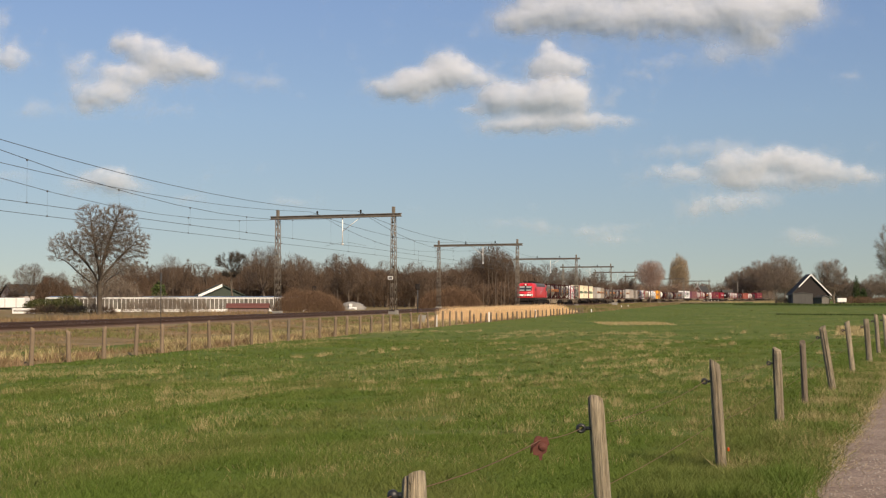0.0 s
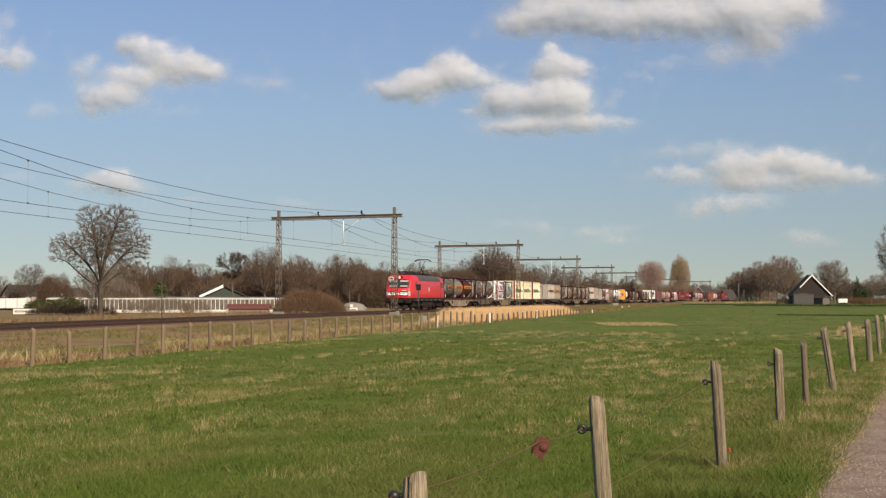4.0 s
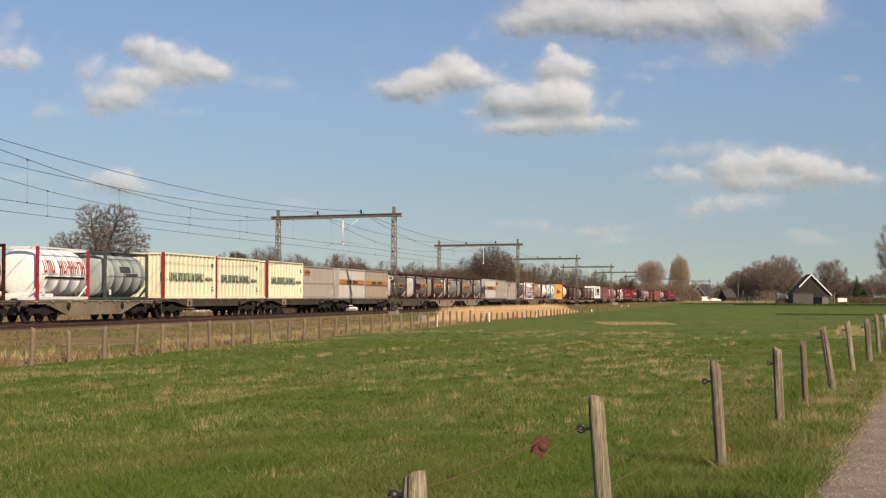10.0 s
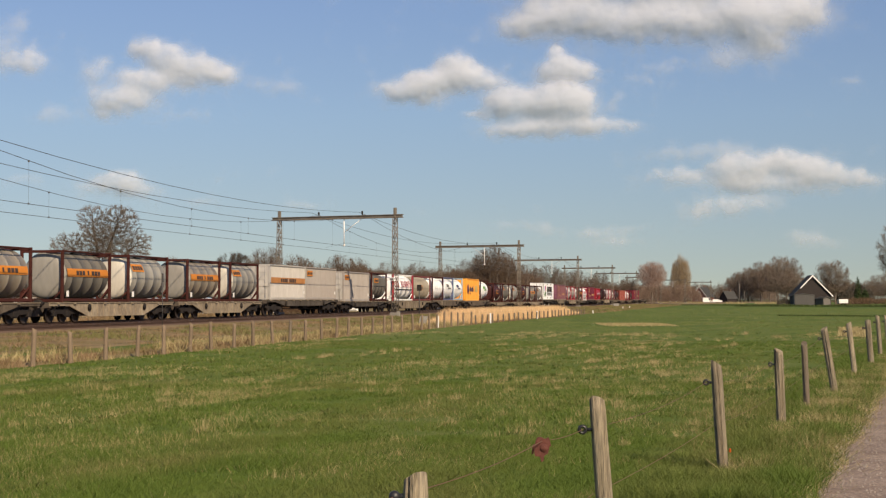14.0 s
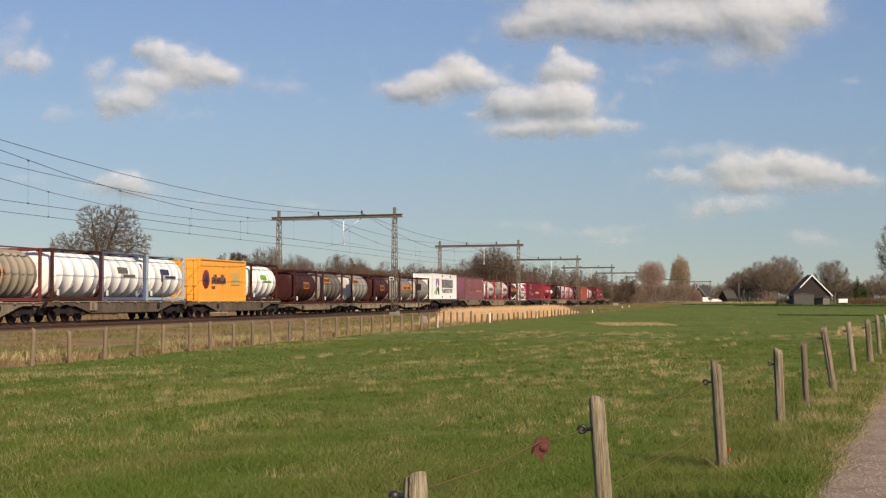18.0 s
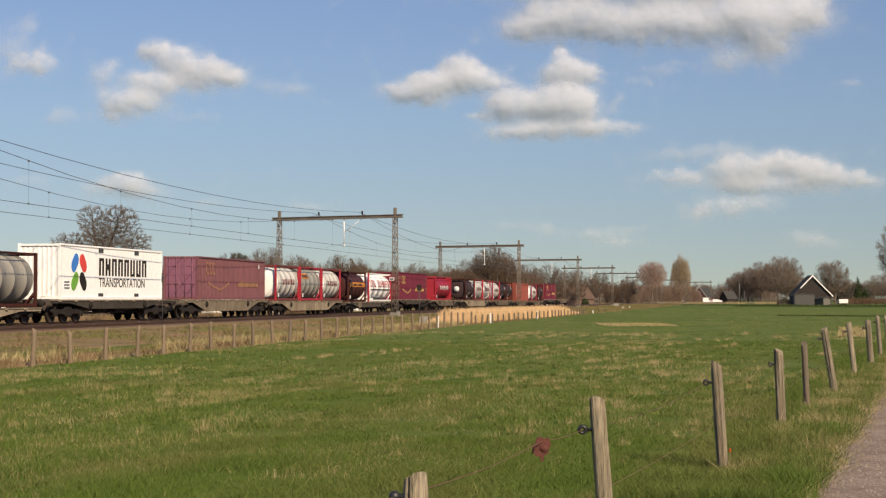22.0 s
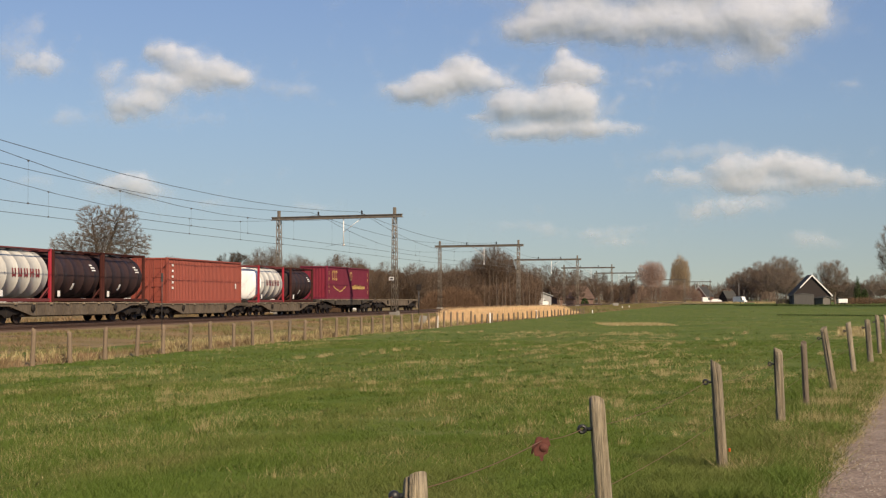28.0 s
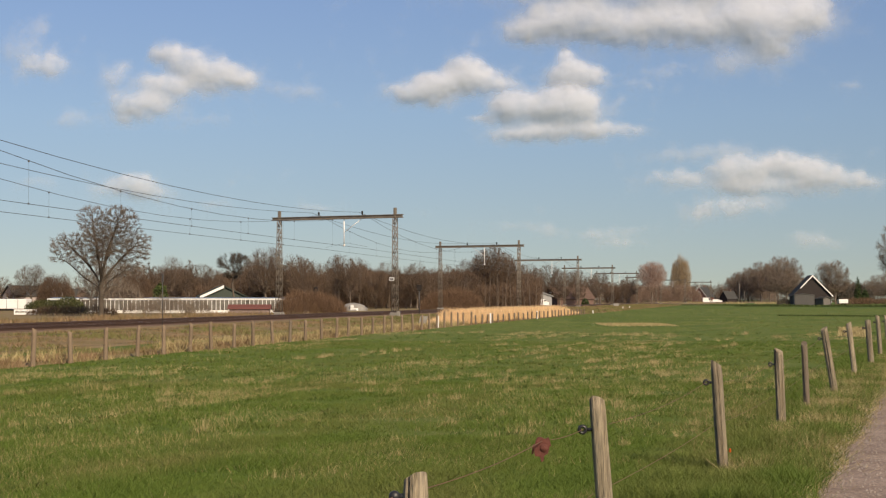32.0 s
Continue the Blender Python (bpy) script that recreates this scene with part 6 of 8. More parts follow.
# ---- trees and shrubs ----
class Tree:
    """Grows from the ground towards a cloud of buds that fills an egg-shaped crown, so that limbs fork and reach as real ones do."""

    def __init__(self, seed, height, trunk, crown, buds=700, up=0.12, twigs=3, twig=0.5, width=0.03, stout=1.0, gaps=0.05, shell=0.5, step=None, limbs=0, crook=0.18, thin=1.0, lobes=()):
        g = np.random.default_rng(seed)
        cz, cw, ch = crown
        step = step or height / 52
        d = g.normal(0, 1, (buds * 3, 3))
        d /= np.linalg.norm(d, axis=1)[:, None]
        p = d * (g.uniform(0, 1, len(d)) ** shell)[:, None] * np.array([cw, cw, ch]) + np.array([0, 0, cz])
        keep = np.array([noise.noise((a * 1.7 / cw + seed, b * 1.7 / cw, c * 1.7 / cw)) for a, b, c in p]) > gaps - 0.25
        p = p[keep & (p[:, 2] > trunk * 0.85)][:buds]
        if lobes:
            vol = np.array([a[3] * a[4] * a[5] for a in lobes])
            pick = g.choice(len(lobes), buds, p=vol / vol.sum())
            lo = np.array(lobes)[pick]
            d = g.normal(0, 1, (buds, 3))
            p = d / np.linalg.norm(d, axis=1)[:, None] * (g.uniform(0, 1, buds) ** shell)[:, None] * lo[:, 3:] + lo[:, :3]
        n = max(2, int(trunk / step))
        nodes = [np.array([0.02 * math.sin(i * 0.7 + seed) * trunk * i / n, 0.02 * math.cos(i * 0.9 + seed) * trunk * i / n, trunk * i / n]) for i in range(n + 1)]
        parent = [-1] + list(range(n))
        for q in range(limbs):
            # heavy limbs sweep out of the top of the trunk
            a, e = q * 2.4 + seed, math.asin(max(-0.25, 1 - 1.25 * (q + 0.4) / limbs))
            t = np.array([cw * math.cos(a) * math.cos(e), cw * math.sin(a) * math.cos(e), ch * math.sin(e)]) * 0.78 + np.array([0, 0, cz])
            i0 = n - int(g.uniform(0, 0.35) * n)
            s0 = nodes[i0]
            c = s0 + (t - s0) * np.array([0.30, 0.30, 0.55]) + np.array([0, 0, 0.06 * height])
            m, last = int(np.linalg.norm(t - s0) * 1.1 / step), i0
            wob = g.normal(0, 0.12 * crook * cw, (3, 3))
            for j in range(1, m + 1):
                u = j / m
                w = wob[0] * math.sin(u * 3.1) + wob[1] * math.sin(u * 6.3) + wob[2] * 0.6 * math.sin(u * 12)
                nodes.append((1 - u) ** 2 * s0 + 2 * u * (1 - u) * c + u * u * t + w * u)
                parent.append(last)
                last = len(nodes) - 1
        for lx, ly, lz, *_ in lobes:
            t = np.array([lx, ly, lz])
            i0 = n - int(np.clip(0.9 - 0.16 * lz + 0.8 * g.uniform(0, 0.4), 0, 0.5) * n)
            s0 = nodes[i0]
            c = s0 + (t - s0) * np.array([0.42, 0.42, 0.62])
            m, last = int(np.linalg.norm(t - s0) * 1.08 / step), i0
            wob = g.normal(0, 0.16, (2, 3))
            for j in range(1, m + 1):
                u = j / m
                nodes.append((1 - u) ** 2 * s0 + 2 * u * (1 - u) * c + u * u * t + (wob[0] * math.sin(u * 3.1) + wob[1] * math.sin(u * 6.3)) * u)
                parent.append(last)
                last = len(nodes) - 1
        near = np.full(len(p), -1)
        dist = np.full(len(p), 1e9)

        def meet(first):
            for i in range(first, len(nodes)):
                e = np.linalg.norm(p - nodes[i], axis=1)
                m = e < dist
                dist[m], near[m] = e[m], i
        meet(0)
        alive = np.ones(len(p), bool)
        for it in range(120):
            if not alive.any():
                break
            first = len(nodes)
            for i in np.unique(near[alive]):
                m = alive & (near == i)
                v = ((p[m] - nodes[i]) / dist[m][:, None]).mean(0)
                v = v + np.array([0, 0, up]) + g.normal(0, crook, 3)
                v /= max(1e-6, np.linalg.norm(v))
                nodes.append(nodes[i] + v * step)
                parent.append(int(i))
            meet(first)
            alive &= dist > step * 1.3
            if len(nodes) > 24000:
                break
        kids = [0] * len(nodes)
        area = [0.0] * len(nodes)
        tip = 0.011 * height / 10 * thin
        for i in range(len(nodes) - 1, 0, -1):
            if not kids[i]:
                area[i] = tip ** 2.25
            kids[parent[i]] += 1
            area[parent[i]] += area[i]
        rad = [stout * a ** (1 / 2.25) for a in area]
        self.k, self.tv = Kit(), []
        r = random.Random(seed)
        self.k.tube((0, 0, -0.15), (0, 0, 0.3), rad[0] * 1.6, rad[0] * 1.1, 9, False)
        for i in range(1, len(nodes)):
            a, b = Vector(nodes[parent[i]]), Vector(nodes[i])
            ra, rb = min(rad[parent[i]], rad[i] * 1.35), rad[i]
            if rb > tip * 1.5:
                self.k.tube(a, b, ra, rb, 7 if rb > 0.08 else 4 if rb > 0.03 else 3, False)
            else:
                self.twig_at(a, (b - a) * 1.25, max(width, 2 * rb), r)
            if rb < tip * 3.2:
                for j in range(twigs):
                    out = Vector((b.x / cw, b.y / cw, (b.z - cz) / ch)) * (1.1 if lobes else 0.6)
                    v = (out + Vector((r.gauss(0, 0.6), r.gauss(0, 0.6), r.gauss(0.15, 0.5)))).normalized()
                    self.twig_at(b.lerp(a, r.random()), v * twig * r.uniform(0.4, 1.2), width, r)

    def twig_at(self, p, v, w, r):
        s = v.orthogonal().normalized()
        s.rotate(Matrix.Rotation(r.uniform(0, 6.28), 3, v.normalized()))
        s *= w / 2
        self.tv += [p - s, p + s, p + v]


class Oak(Tree):
    """Grown limb by limb: a clear bole, long limbs that fork again and again, fine twigs to the rim of the crown."""

    def __init__(self, seed, height, trunk, crown, bole=0.3, limbs=10, width=0.015, twig=0.5, forks=(9, 7, 5), droop=0.0):
        self.k, self.tv = Kit(), []
        self.r = r = random.Random(seed)
        self.c, self.crown, self.width, self.twig, self.forks = Vector((0, 0, crown[0])), crown, width, twig, forks
        pts = [Vector((0.03 * trunk * math.sin(i * 1.1 + seed), 0.03 * trunk * math.cos(i * 1.3), trunk * i / 6 - (0.2 if i == 0 else 0))) for i in range(7)]
        pts[0].x = pts[0].y = 0
        for i in range(6):
            f0, f1 = 1.35 if i == 0 else 1 - 0.05 * i, 1 - 0.05 * (i + 1)
            self.k.tube(pts[i], pts[i + 1], bole * f0, bole * f1, 10, False)
        for q in range(limbs):
            u = (q + 0.5) / limbs
            e = radians(84 - 82 * u ** 0.8 + r.uniform(-5, 5)) - droop * u
            a = q * 2.4 + r.uniform(-0.3, 0.3)
            d = Vector((math.cos(a) * math.cos(e), math.sin(a) * math.cos(e), math.sin(e)))
            at = pts[-1].lerp(pts[-2], r.random() * u)
            far = self.rim(at, d)
            start = (d + Vector((0, 0, 0.55))).normalized()
            self.limb(at, start, d, far * r.uniform(0.84, 0.97), bole * (0.44 - 0.16 * u), 0)

    def rim(self, p, d):
        """How far the rim of the crown is from p along d."""
        _, w, h = self.crown
        for i in range(1, 80):
            o = p + d * (i * 0.2) - self.c
            if (o.x * o.x + o.y * o.y) / (w * w) + o.z * o.z / (h * h) > 1:
                return max(0.4, i * 0.2)
        return 16.0

    def limb(self, p, d, goal, length, rad, level):
        r = self.r
        n = (9, 6, 4, 3)[level]
        seg = length / n
        sway = Vector((r.gauss(0, 1), r.gauss(0, 1), r.gauss(0, 0.6))) * 0.10
        for i in range(n):
            d = (d * 0.78 + goal * 0.26 + sway * math.sin(i * 1.7 + level) + Vector((r.gauss(0, 0.05), r.gauss(0, 0.05), r.gauss(0.02, 0.05)))).normalized()
            q = p + d * seg
            r0, r1 = rad * (1 - i / n * 0.85), rad * (1 - (i + 1) / n * 0.85)
            self.k.tube(p, q, max(0.006, r0), max(0.005, r1), (7, 5, 3, 3)[level], False)
            p = q
            if level == 2 or (level == 1 and i == n - 1):
                for _ in range(self.forks[2]):
                    v = (d + Vector((r.gauss(0, 0.55), r.gauss(0, 0.55), r.gauss(0.1, 0.5)))).normalized()
                    self.twig_at(p - d * seg * r.random(), v * self.twig * r.uniform(0.5, 1.3), self.width, r)
            if level < 2 and i >= (2 if level == 0 else 1):
                kids = self.forks[level] / (n - 2 if level == 0 else n - 1)
                for _ in range(int(kids + r.random())):
                    side = d.cross(Vector((r.gauss(0, 1), r.gauss(0, 1), r.gauss(0, 1)))).normalized()
                    out = (p - self.c).normalized() * 0.25
                    g = (d * r.uniform(0.75, 1.0) + side * r.uniform(0.6, 1.25) + out + Vector((0, 0, 0.10))).normalized()
                    room = self.rim(p, g)
                    if room < 0.55 and level:
                        continue
                    want = length * (0.72 if level == 0 else 0.62) * (1 - 0.5 * i / n) * r.uniform(0.6, 1.2)
                    self.limb(p, (d + g).normalized(), g, max(0.3, min(want, room)), max(0.008, r1 * 0.55), level + 1)


def tree(name, label, category, group, m, t, twig_mat, bark=None, scale=1.0):
    ob = thing(name, label, category, group, m=m)
    part("trunk", t.k, bark or BARK, ob)
    part("crown", fast_mesh("crown", [tuple(v) for v in t.tv], np.arange(len(t.tv)).reshape(-1, 3), twig_mat), None, ob, "bare winter twigs")
    ob.scale = (scale,) * 3
    return ob


def put(ob, x, y, z=0.0, turn=0.0, scale=1.0, wide=1.0):
    c = copy_thing(ob, pose(x, y, z, 0, 0, turn))
    c.scale = (scale * wide, scale * wide, scale)
    return c


def plume(t, seed, cz, cw, ch, count, length, width, rise, over=False):
    """Fine upswept twigs that fill a whole crown."""
    g = np.random.default_rng(seed)
    d = g.normal(0, 1, (count, 3))
    d /= np.linalg.norm(d, axis=1)[:, None]
    lump = 1 + 0.26 * np.array([noise.noise((a * 1.9 + seed, b * 1.9, c * 1.9)) for a, b, c in d])
    p = d * (lump * g.uniform(0, 1, count) ** 0.4)[:, None] * np.array([cw, cw, ch]) + np.array([0, 0, cz])
    v = np.stack([d[:, 0] * 0.5 + g.normal(0, 0.2, count), d[:, 1] * 0.5 + g.normal(0, 0.2, count), np.full(count, rise)], 1)
    v = v / np.linalg.norm(v, axis=1)[:, None] * length * g.uniform(0.5, 1.2, count)[:, None]
    a = g.uniform(0, 6.28, count)
    e = np.stack([np.cos(a), np.sin(a), np.zeros(count)], 1) * width / 2
    t.tv = (list(t.tv) if over else []) + np.stack([p - e, p + e, p + v], 1).reshape(-1, 3).tolist()
    return t


# the big oak beyond the line
OAK_LOBES = ((-1.0, 0.4, 9.3, 1.7, 1.6, 1.4), (1.6, -0.3, 9.0, 2.1, 2.0, 1.6), (0.4, 0, 7.6, 2.8, 2.8, 2.1), (-3.1, 0.3, 6.7, 1.9, 2.1, 1.4),
             (-4.1, 0, 5.5, 0.9, 1.2, 0.5), (3.1, 0.2, 6.7, 1.6, 2.2, 1.9), (2.4, 0, 4.6, 1.9, 1.8, 0.9), (-1.6, -0.4, 5.7, 1.7, 2.0, 1.1),
             (0.2, 2.7, 6.8, 2.2, 1.5, 2.1), (0.2, -2.7, 6.6, 2.0, 1.5, 1.9))
OAKBARK = mat("oak_bark", (0.085, 0.066, 0.048), (0.050, 0.040, 0.030), 0.9, s1=1.2, s2=18, bump=0.6)
tree("oak_tree", "large bare oak with a wide rounded crown", "tree", "", pose(-32.45, 138, 0.05),
     Tree(5, 10.9, 3.2, (7.0, 4.6, 3.6), buds=6500, up=0.10, twigs=9, twig=0.42, width=0.016, stout=2.0, shell=0.40, step=0.16, crook=0.06, thin=0.40, lobes=OAK_LOBES), TWIG, OAKBARK)
tree("young_tree", "small bare tree beside the big oak", "tree", "", pose(-38.1, 160, 0),
     Tree(9, 6.0, 0.8, (3.4, 2.6, 2.6), buds=700, twigs=6, twig=0.5, width=0.022), TWIG)

# stock for the wood beyond the line
A = tree("bare_tree", "bare brown-grey deciduous tree in the wood beyond the railway", "tree", "trees of the wood", pose(-31.16, 255, 0),
         plume(Oak(11, 10.6, 3.2, (6.6, 3.9, 4.2), bole=0.26, limbs=14, width=0.018, twig=0.65, forks=(10, 8, 3)), 11, 6.6, 3.7, 4.0, 3600, 0.7, 0.024, 0.7, True), TWIG_FAR, BARK_PALE)
B = tree("bare_tree", "bare brown-grey deciduous tree in the wood beyond the railway", "tree", "trees of the wood", pose(-26.91, 262, 0),
         plume(Oak(12, 9.6, 2.2, (5.6, 3.0, 4.1), bole=0.2, limbs=13, width=0.018, twig=0.6, forks=(10, 8, 3)), 12, 5.6, 2.9, 3.9, 3000, 0.7, 0.024, 0.9, True), TWIG_FAR, BARK_PALE)
C = tree("bare_tree", "slender bare tree in the wood beyond the railway", "tree", "trees of the wood", pose(-17.9, 250, 0),
         Tree(13, 8.4, 1.6, (5.0, 1.7, 3.5), buds=700, twigs=7, twig=0.6, width=0.026, up=0.4, crook=0.08), TWIG_FAR, BARK_PALE)
D = tree("bare_tree", "bushy reddish-brown bare tree in the wood beyond the railway", "tree", "trees of the wood", pose(-22.41, 236, 0),
         plume(Oak(14, 8.0, 1.0, (4.2, 3.3, 3.8), bole=0.16, limbs=16, width=0.019, twig=0.6, forks=(10, 8, 3)), 14, 4.2, 3.2, 3.8, 3600, 0.6, 0.024, 0.8, True), TWIG_RED, BARK_PALE)
R = random.Random(21)
BELTS = [(-20, 135, 26, 300, 350, (A, B, D), 0.60, 0.85), (225, 412, 19, 245, 300, (B, D, C, A), 0.72, 0.97), (448, 660, 17, 245, 268, (D, A, C, B), 0.82, 1.0),
         (668, 830, 17, 252, 280, (D, B, C), 0.82, 0.93), (832, 925, 19, 288, 302, (A, B, D), 0.9, 1.15), (935, 1040, 18, 372, 392, (A, B), 0.90, 1.02), (1048, 1122, 17, 400, 480, (B, A, D), 0.8, 0.92)]
for px0, px1, gap, d0, d1, kinds, s0, s1 in BELTS:
    n = int((px1 - px0) / gap) + 1
    for i in range(n):
        px, d = px0 + i * gap + R.uniform(-4, 4), (d0 + (d1 - d0) * i / max(1, n - 1) if px0 > 1040 else R.uniform(d0, d1))
        put(kinds[i % len(kinds)], (px - 784) / 2570 * d, d, 0, R.uniform(0, 360), R.uniform(s0, s1), R.uniform(0.85, 1.15))
tree("domed_tree", "big dark bare tree with a smooth domed crown", "tree", "", pose(9.79, 286, 0),
     plume(Oak(15, 11.8, 1.2, (6.0, 4.9, 5.9), bole=0.3, limbs=24, width=0.022, twig=0.8, forks=(12, 8, 3), droop=0.1), 15, 6.4, 4.5, 5.7, 9000, 0.9, 0.034, 0.9, True), TWIG_RED)
# a flat-topped tree standing over the wood
tree("flat_topped_tree", "dark flat-topped bare tree standing above the wood", "tree", "", pose(-33.92, 235, 0),
     Oak(31, 9.0, 5.3, (7.1, 2.8, 2.0), bole=0.15, limbs=14, width=0.02, twig=0.5, forks=(9, 7, 6)), TWIG_DARK)

# tall trees where the line bends away
tree("round_tree", "rosy-brown bare tree with rounded crown", "tree", "", pose(67.6, 470, 0),
     plume(Oak(41, 18.5, 5.5, (12.4, 6.2, 6.0), bole=0.3, limbs=14, forks=(8, 6, 2)), 41, 12.6, 6.2, 6.0, 12000, 1.6, 0.06, 0.7), TWIG_ROSE, BARK_PALE, 0.735)
tree("poplar", "tall golden-brown columnar poplar", "tree", "", pose(107.1, 655, 0),
     plume(Tree(42, 20.5, 0.8, (10.4, 4.2, 10.2), buds=700, twigs=1, up=0.9, crook=0.06), 42, 9.9, 4.5, 10.0, 11000, 2.0, 0.07, 2.4), TWIG_GOLD, BARK_PALE, 1.04)
E1 = tree("bare_tree", "broad bare tree beyond the meadow", "tree", "trees beyond the meadow", pose(111.19, 470, 0),
          plume(Oak(51, 15.2, 4.2, (9.2, 5.4, 6.2), bole=0.34, limbs=15, width=0.03, twig=1.0, forks=(11, 8, 3)), 51, 9.4, 5.2, 5.7, 2600, 1.0, 0.036, 0.7, True), TWIG_HAZED, BARK_PALE)
E2 = tree("bare_tree", "dense bare tree beyond the meadow", "tree", "trees beyond the meadow", pose(186.96, 880, 0),
          Tree(52, 21.0, 2.5, (11.5, 7.5, 9.5), buds=1000, twigs=7, twig=1.6, width=0.06, crook=0.08), TWIG_FAR, BARK_PALE)
for px, d, kind, sc, wide in ((1296, 880, E2, .72, 1), (1310, 890, E2, .9, 1), (1348, 900, E2, 1.08, 1), (1366, 870, E2, 1.05, 1), (1352, 870, E2, .95, 1.1), (1403, 480, E1, .78, .9), (1304, 850, E1, 1.12, 1.1), (1324, 845, E1, 1.30, 1.1), (1346, 830, E1, 1.50, 1.0), (1376, 455, E1, .98, .85), (1362, 820, E1, 1.45, .9), (1392, 500, E1, .86, .8),
                              (1462, 490, E1, .92, 1), (1478, 485, E1, .95, .9), (1498, 560, E1, .62, 1), (1515, 600, E2, .45, 1), (1535, 600, E1, .62, 1), (1552, 560, E1, .72, 1), (1570, 540, E1, .75, 1),
                              (1428, 700, E2, .6, 1.2), (1225, 760, E2, .4, 1.2), (1250, 800, E2, .45, 1.3), (1275, 820, E2, .42, 1.3)):
    put(kind, (px - 784) / 2570 * d, d, 0, R.uniform(0, 360), sc, wide)
tree("tall_tree", "tall bare tree at the edge of the lane", "tree", "", pose(96.65, 300, 0),
     Oak(55, 18.6, 5.0, (11.4, 6.8, 7.4), bole=0.4, limbs=15, width=0.035, twig=0.9, forks=(12, 8, 4)), TWIG)


# ---- shrubs, hedges and the far wood ----
def thicket(name, label, category, cx, cy, w, dep, h, count, size, width, material, seed=1, leaf=False, kind="", turn=0.0, power=0.5, rise=1.0):
    """A shrub or hedge: loose twigs or leaves filling an uneven mound."""
    g = np.random.default_rng(seed)
    u, v = g.uniform(-1, 1, count), g.uniform(-1, 1, count)
    top = np.clip(1 - np.abs(u) ** 2.6, 0, 1) ** power * np.clip(1 - np.abs(v) ** 2.6, 0, 1) ** 0.5
    bump_ = np.array([noise.noise((a * w * 0.25 + seed, b * dep * 0.4, 0.5)) for a, b in zip(u, v)])
    zt = h * top * (1 + 0.30 * bump_)
    z = zt * g.uniform(0.0, 1.0, count) ** 0.6
    p = np.stack([u * w / 2, v * dep / 2, z], 1)
    if leaf:
        d = g.normal(0, 1, (count, 3))
        e = g.normal(0, 1, (count, 3))
        d = d / np.linalg.norm(d, axis=1)[:, None] * size
        e = e / np.linalg.norm(e, axis=1)[:, None] * width
        vs = np.stack([p - e / 2, p + e / 2, p + d], 1)
    else:
        d = np.stack([g.normal(0, 0.45, count), g.normal(0, 0.45, count), np.abs(g.normal(rise, 0.3, count))], 1) * size * g.uniform(0.5, 1.3, count)[:, None]
        a = g.uniform(0, 6.28, count)
        e = np.stack([np.cos(a), np.sin(a), np.zeros(count)], 1) * width / 2
        vs = np.stack([p - e, p + e, p + d], 1)
    vs[:, :, 2] = np.maximum(vs[:, :, 2], 0)
    me = fast_mesh(name, vs.reshape(-1, 3), np.arange(3 * count).reshape(-1, 3), material)
    ob = tagged(new(name, me), label, category, kind=kind)
    ob.matrix_basis = pose(cx, cy, 0, 0, 0, turn)
    return ob


thicket("bush", "dense reddish-brown bare bush beside the line", "bush", -13.66, 150, 7.2, 4, 2.3, 26000, 0.5, 0.016, TWIG_BUSH, 3)
thicket("bush", "low brown bush beside the gantry post", "bush", -15.78, 149, 2.8, 3, 1.8, 7000, 0.45, 0.016, TWIG_BUSH, 4)
thicket("bush", "brown bare thicket beyond the second gantry", "bush", 1.38, 222, 9.6, 5, 3.0, 24000, 0.6, 0.024, TWIG_BUSH, 5)
thicket("bush", "brown bare bush in front of the glasshouse", "bush", -28.25, 150, 5.2, 2.5, 1.75, 2600, 0.6, 0.02, TWIG, 6)
thicket("bush", "brown bare bush in front of the glasshouse", "bush", -25.67, 152, 2.5, 2.0, 1.5, 1000, 0.6, 0.02, TWIG, 16)
thicket("bush", "brown bare bush in front of the glasshouse", "bush", -32.11, 156, 4.4, 2.0, 1.25, 1300, 0.6, 0.02, TWIG, 26)
thicket("ivy_bush", "dark ivy-clad stump beyond the line", "bush", -38.99, 200, 2.4, 2, 4.4, 1500, 0.35, 0.25, HEDGE, 7, leaf=True)
thicket("hedge", "olive green overgrown hedge", "hedge", -44.78, 168, 6.8, 3, 1.95, 6500, 0.18, 0.14, OLIVE_DARK, 8, leaf=True, power=0.25)
thicket("evergreen_shrub", "dark evergreen undergrowth round the oak", "bush", -38.08, 172, 5.5, 4, 3.6, 2600, 0.7, 0.05, TWIG, 9)
thicket("thicket", "dense brown thicket behind the hedge", "bush", -82.0, 308, 7.4, 5, 6.4, 13000, 0.9, 0.035, TWIG_RED, 71, power=0.4)
thicket("thicket", "brown scrub beside the big oak", "bush", -41.6, 190, 7.2, 4, 6.2, 13000, 0.7, 0.022, TWIG_RED, 72, power=0.4)
thicket("rough_growth", "brown brambles along the far side of the line", "bush", -37.66, 148, 9, 2.5, 0.95, 3000, 0.4, 0.04, TWIG_RED, 18)
thicket("undergrowth", "brown undergrowth where the line bends", "undergrowth", 94.9, 640, 38, 8, 8.4, 17000, 1.1, 0.075, TWIG_SCRUB, 10, kind="stuff", power=0.3)
thicket("undergrowth", "brown undergrowth along the curve of the line", "undergrowth", 53.22, 490, 27, 6, 5.4, 10000, 0.9, 0.06, TWIG_SCRUB, 11, kind="stuff", power=0.3)
thicket("brown_hedge", "low brown beech hedge beyond the meadow", "hedge", 131.2, 452, 17, 2.5, 1.9, 5000, 0.4, 0.1, TWIG_BUSH, 12, power=0.2)
thicket("undergrowth", "dark undergrowth under the trees by the barn", "undergrowth", 103.4, 441, 3.6, 3, 2.2, 1800, 0.5, 0.06, TWIG_DARK, 13, kind="stuff")
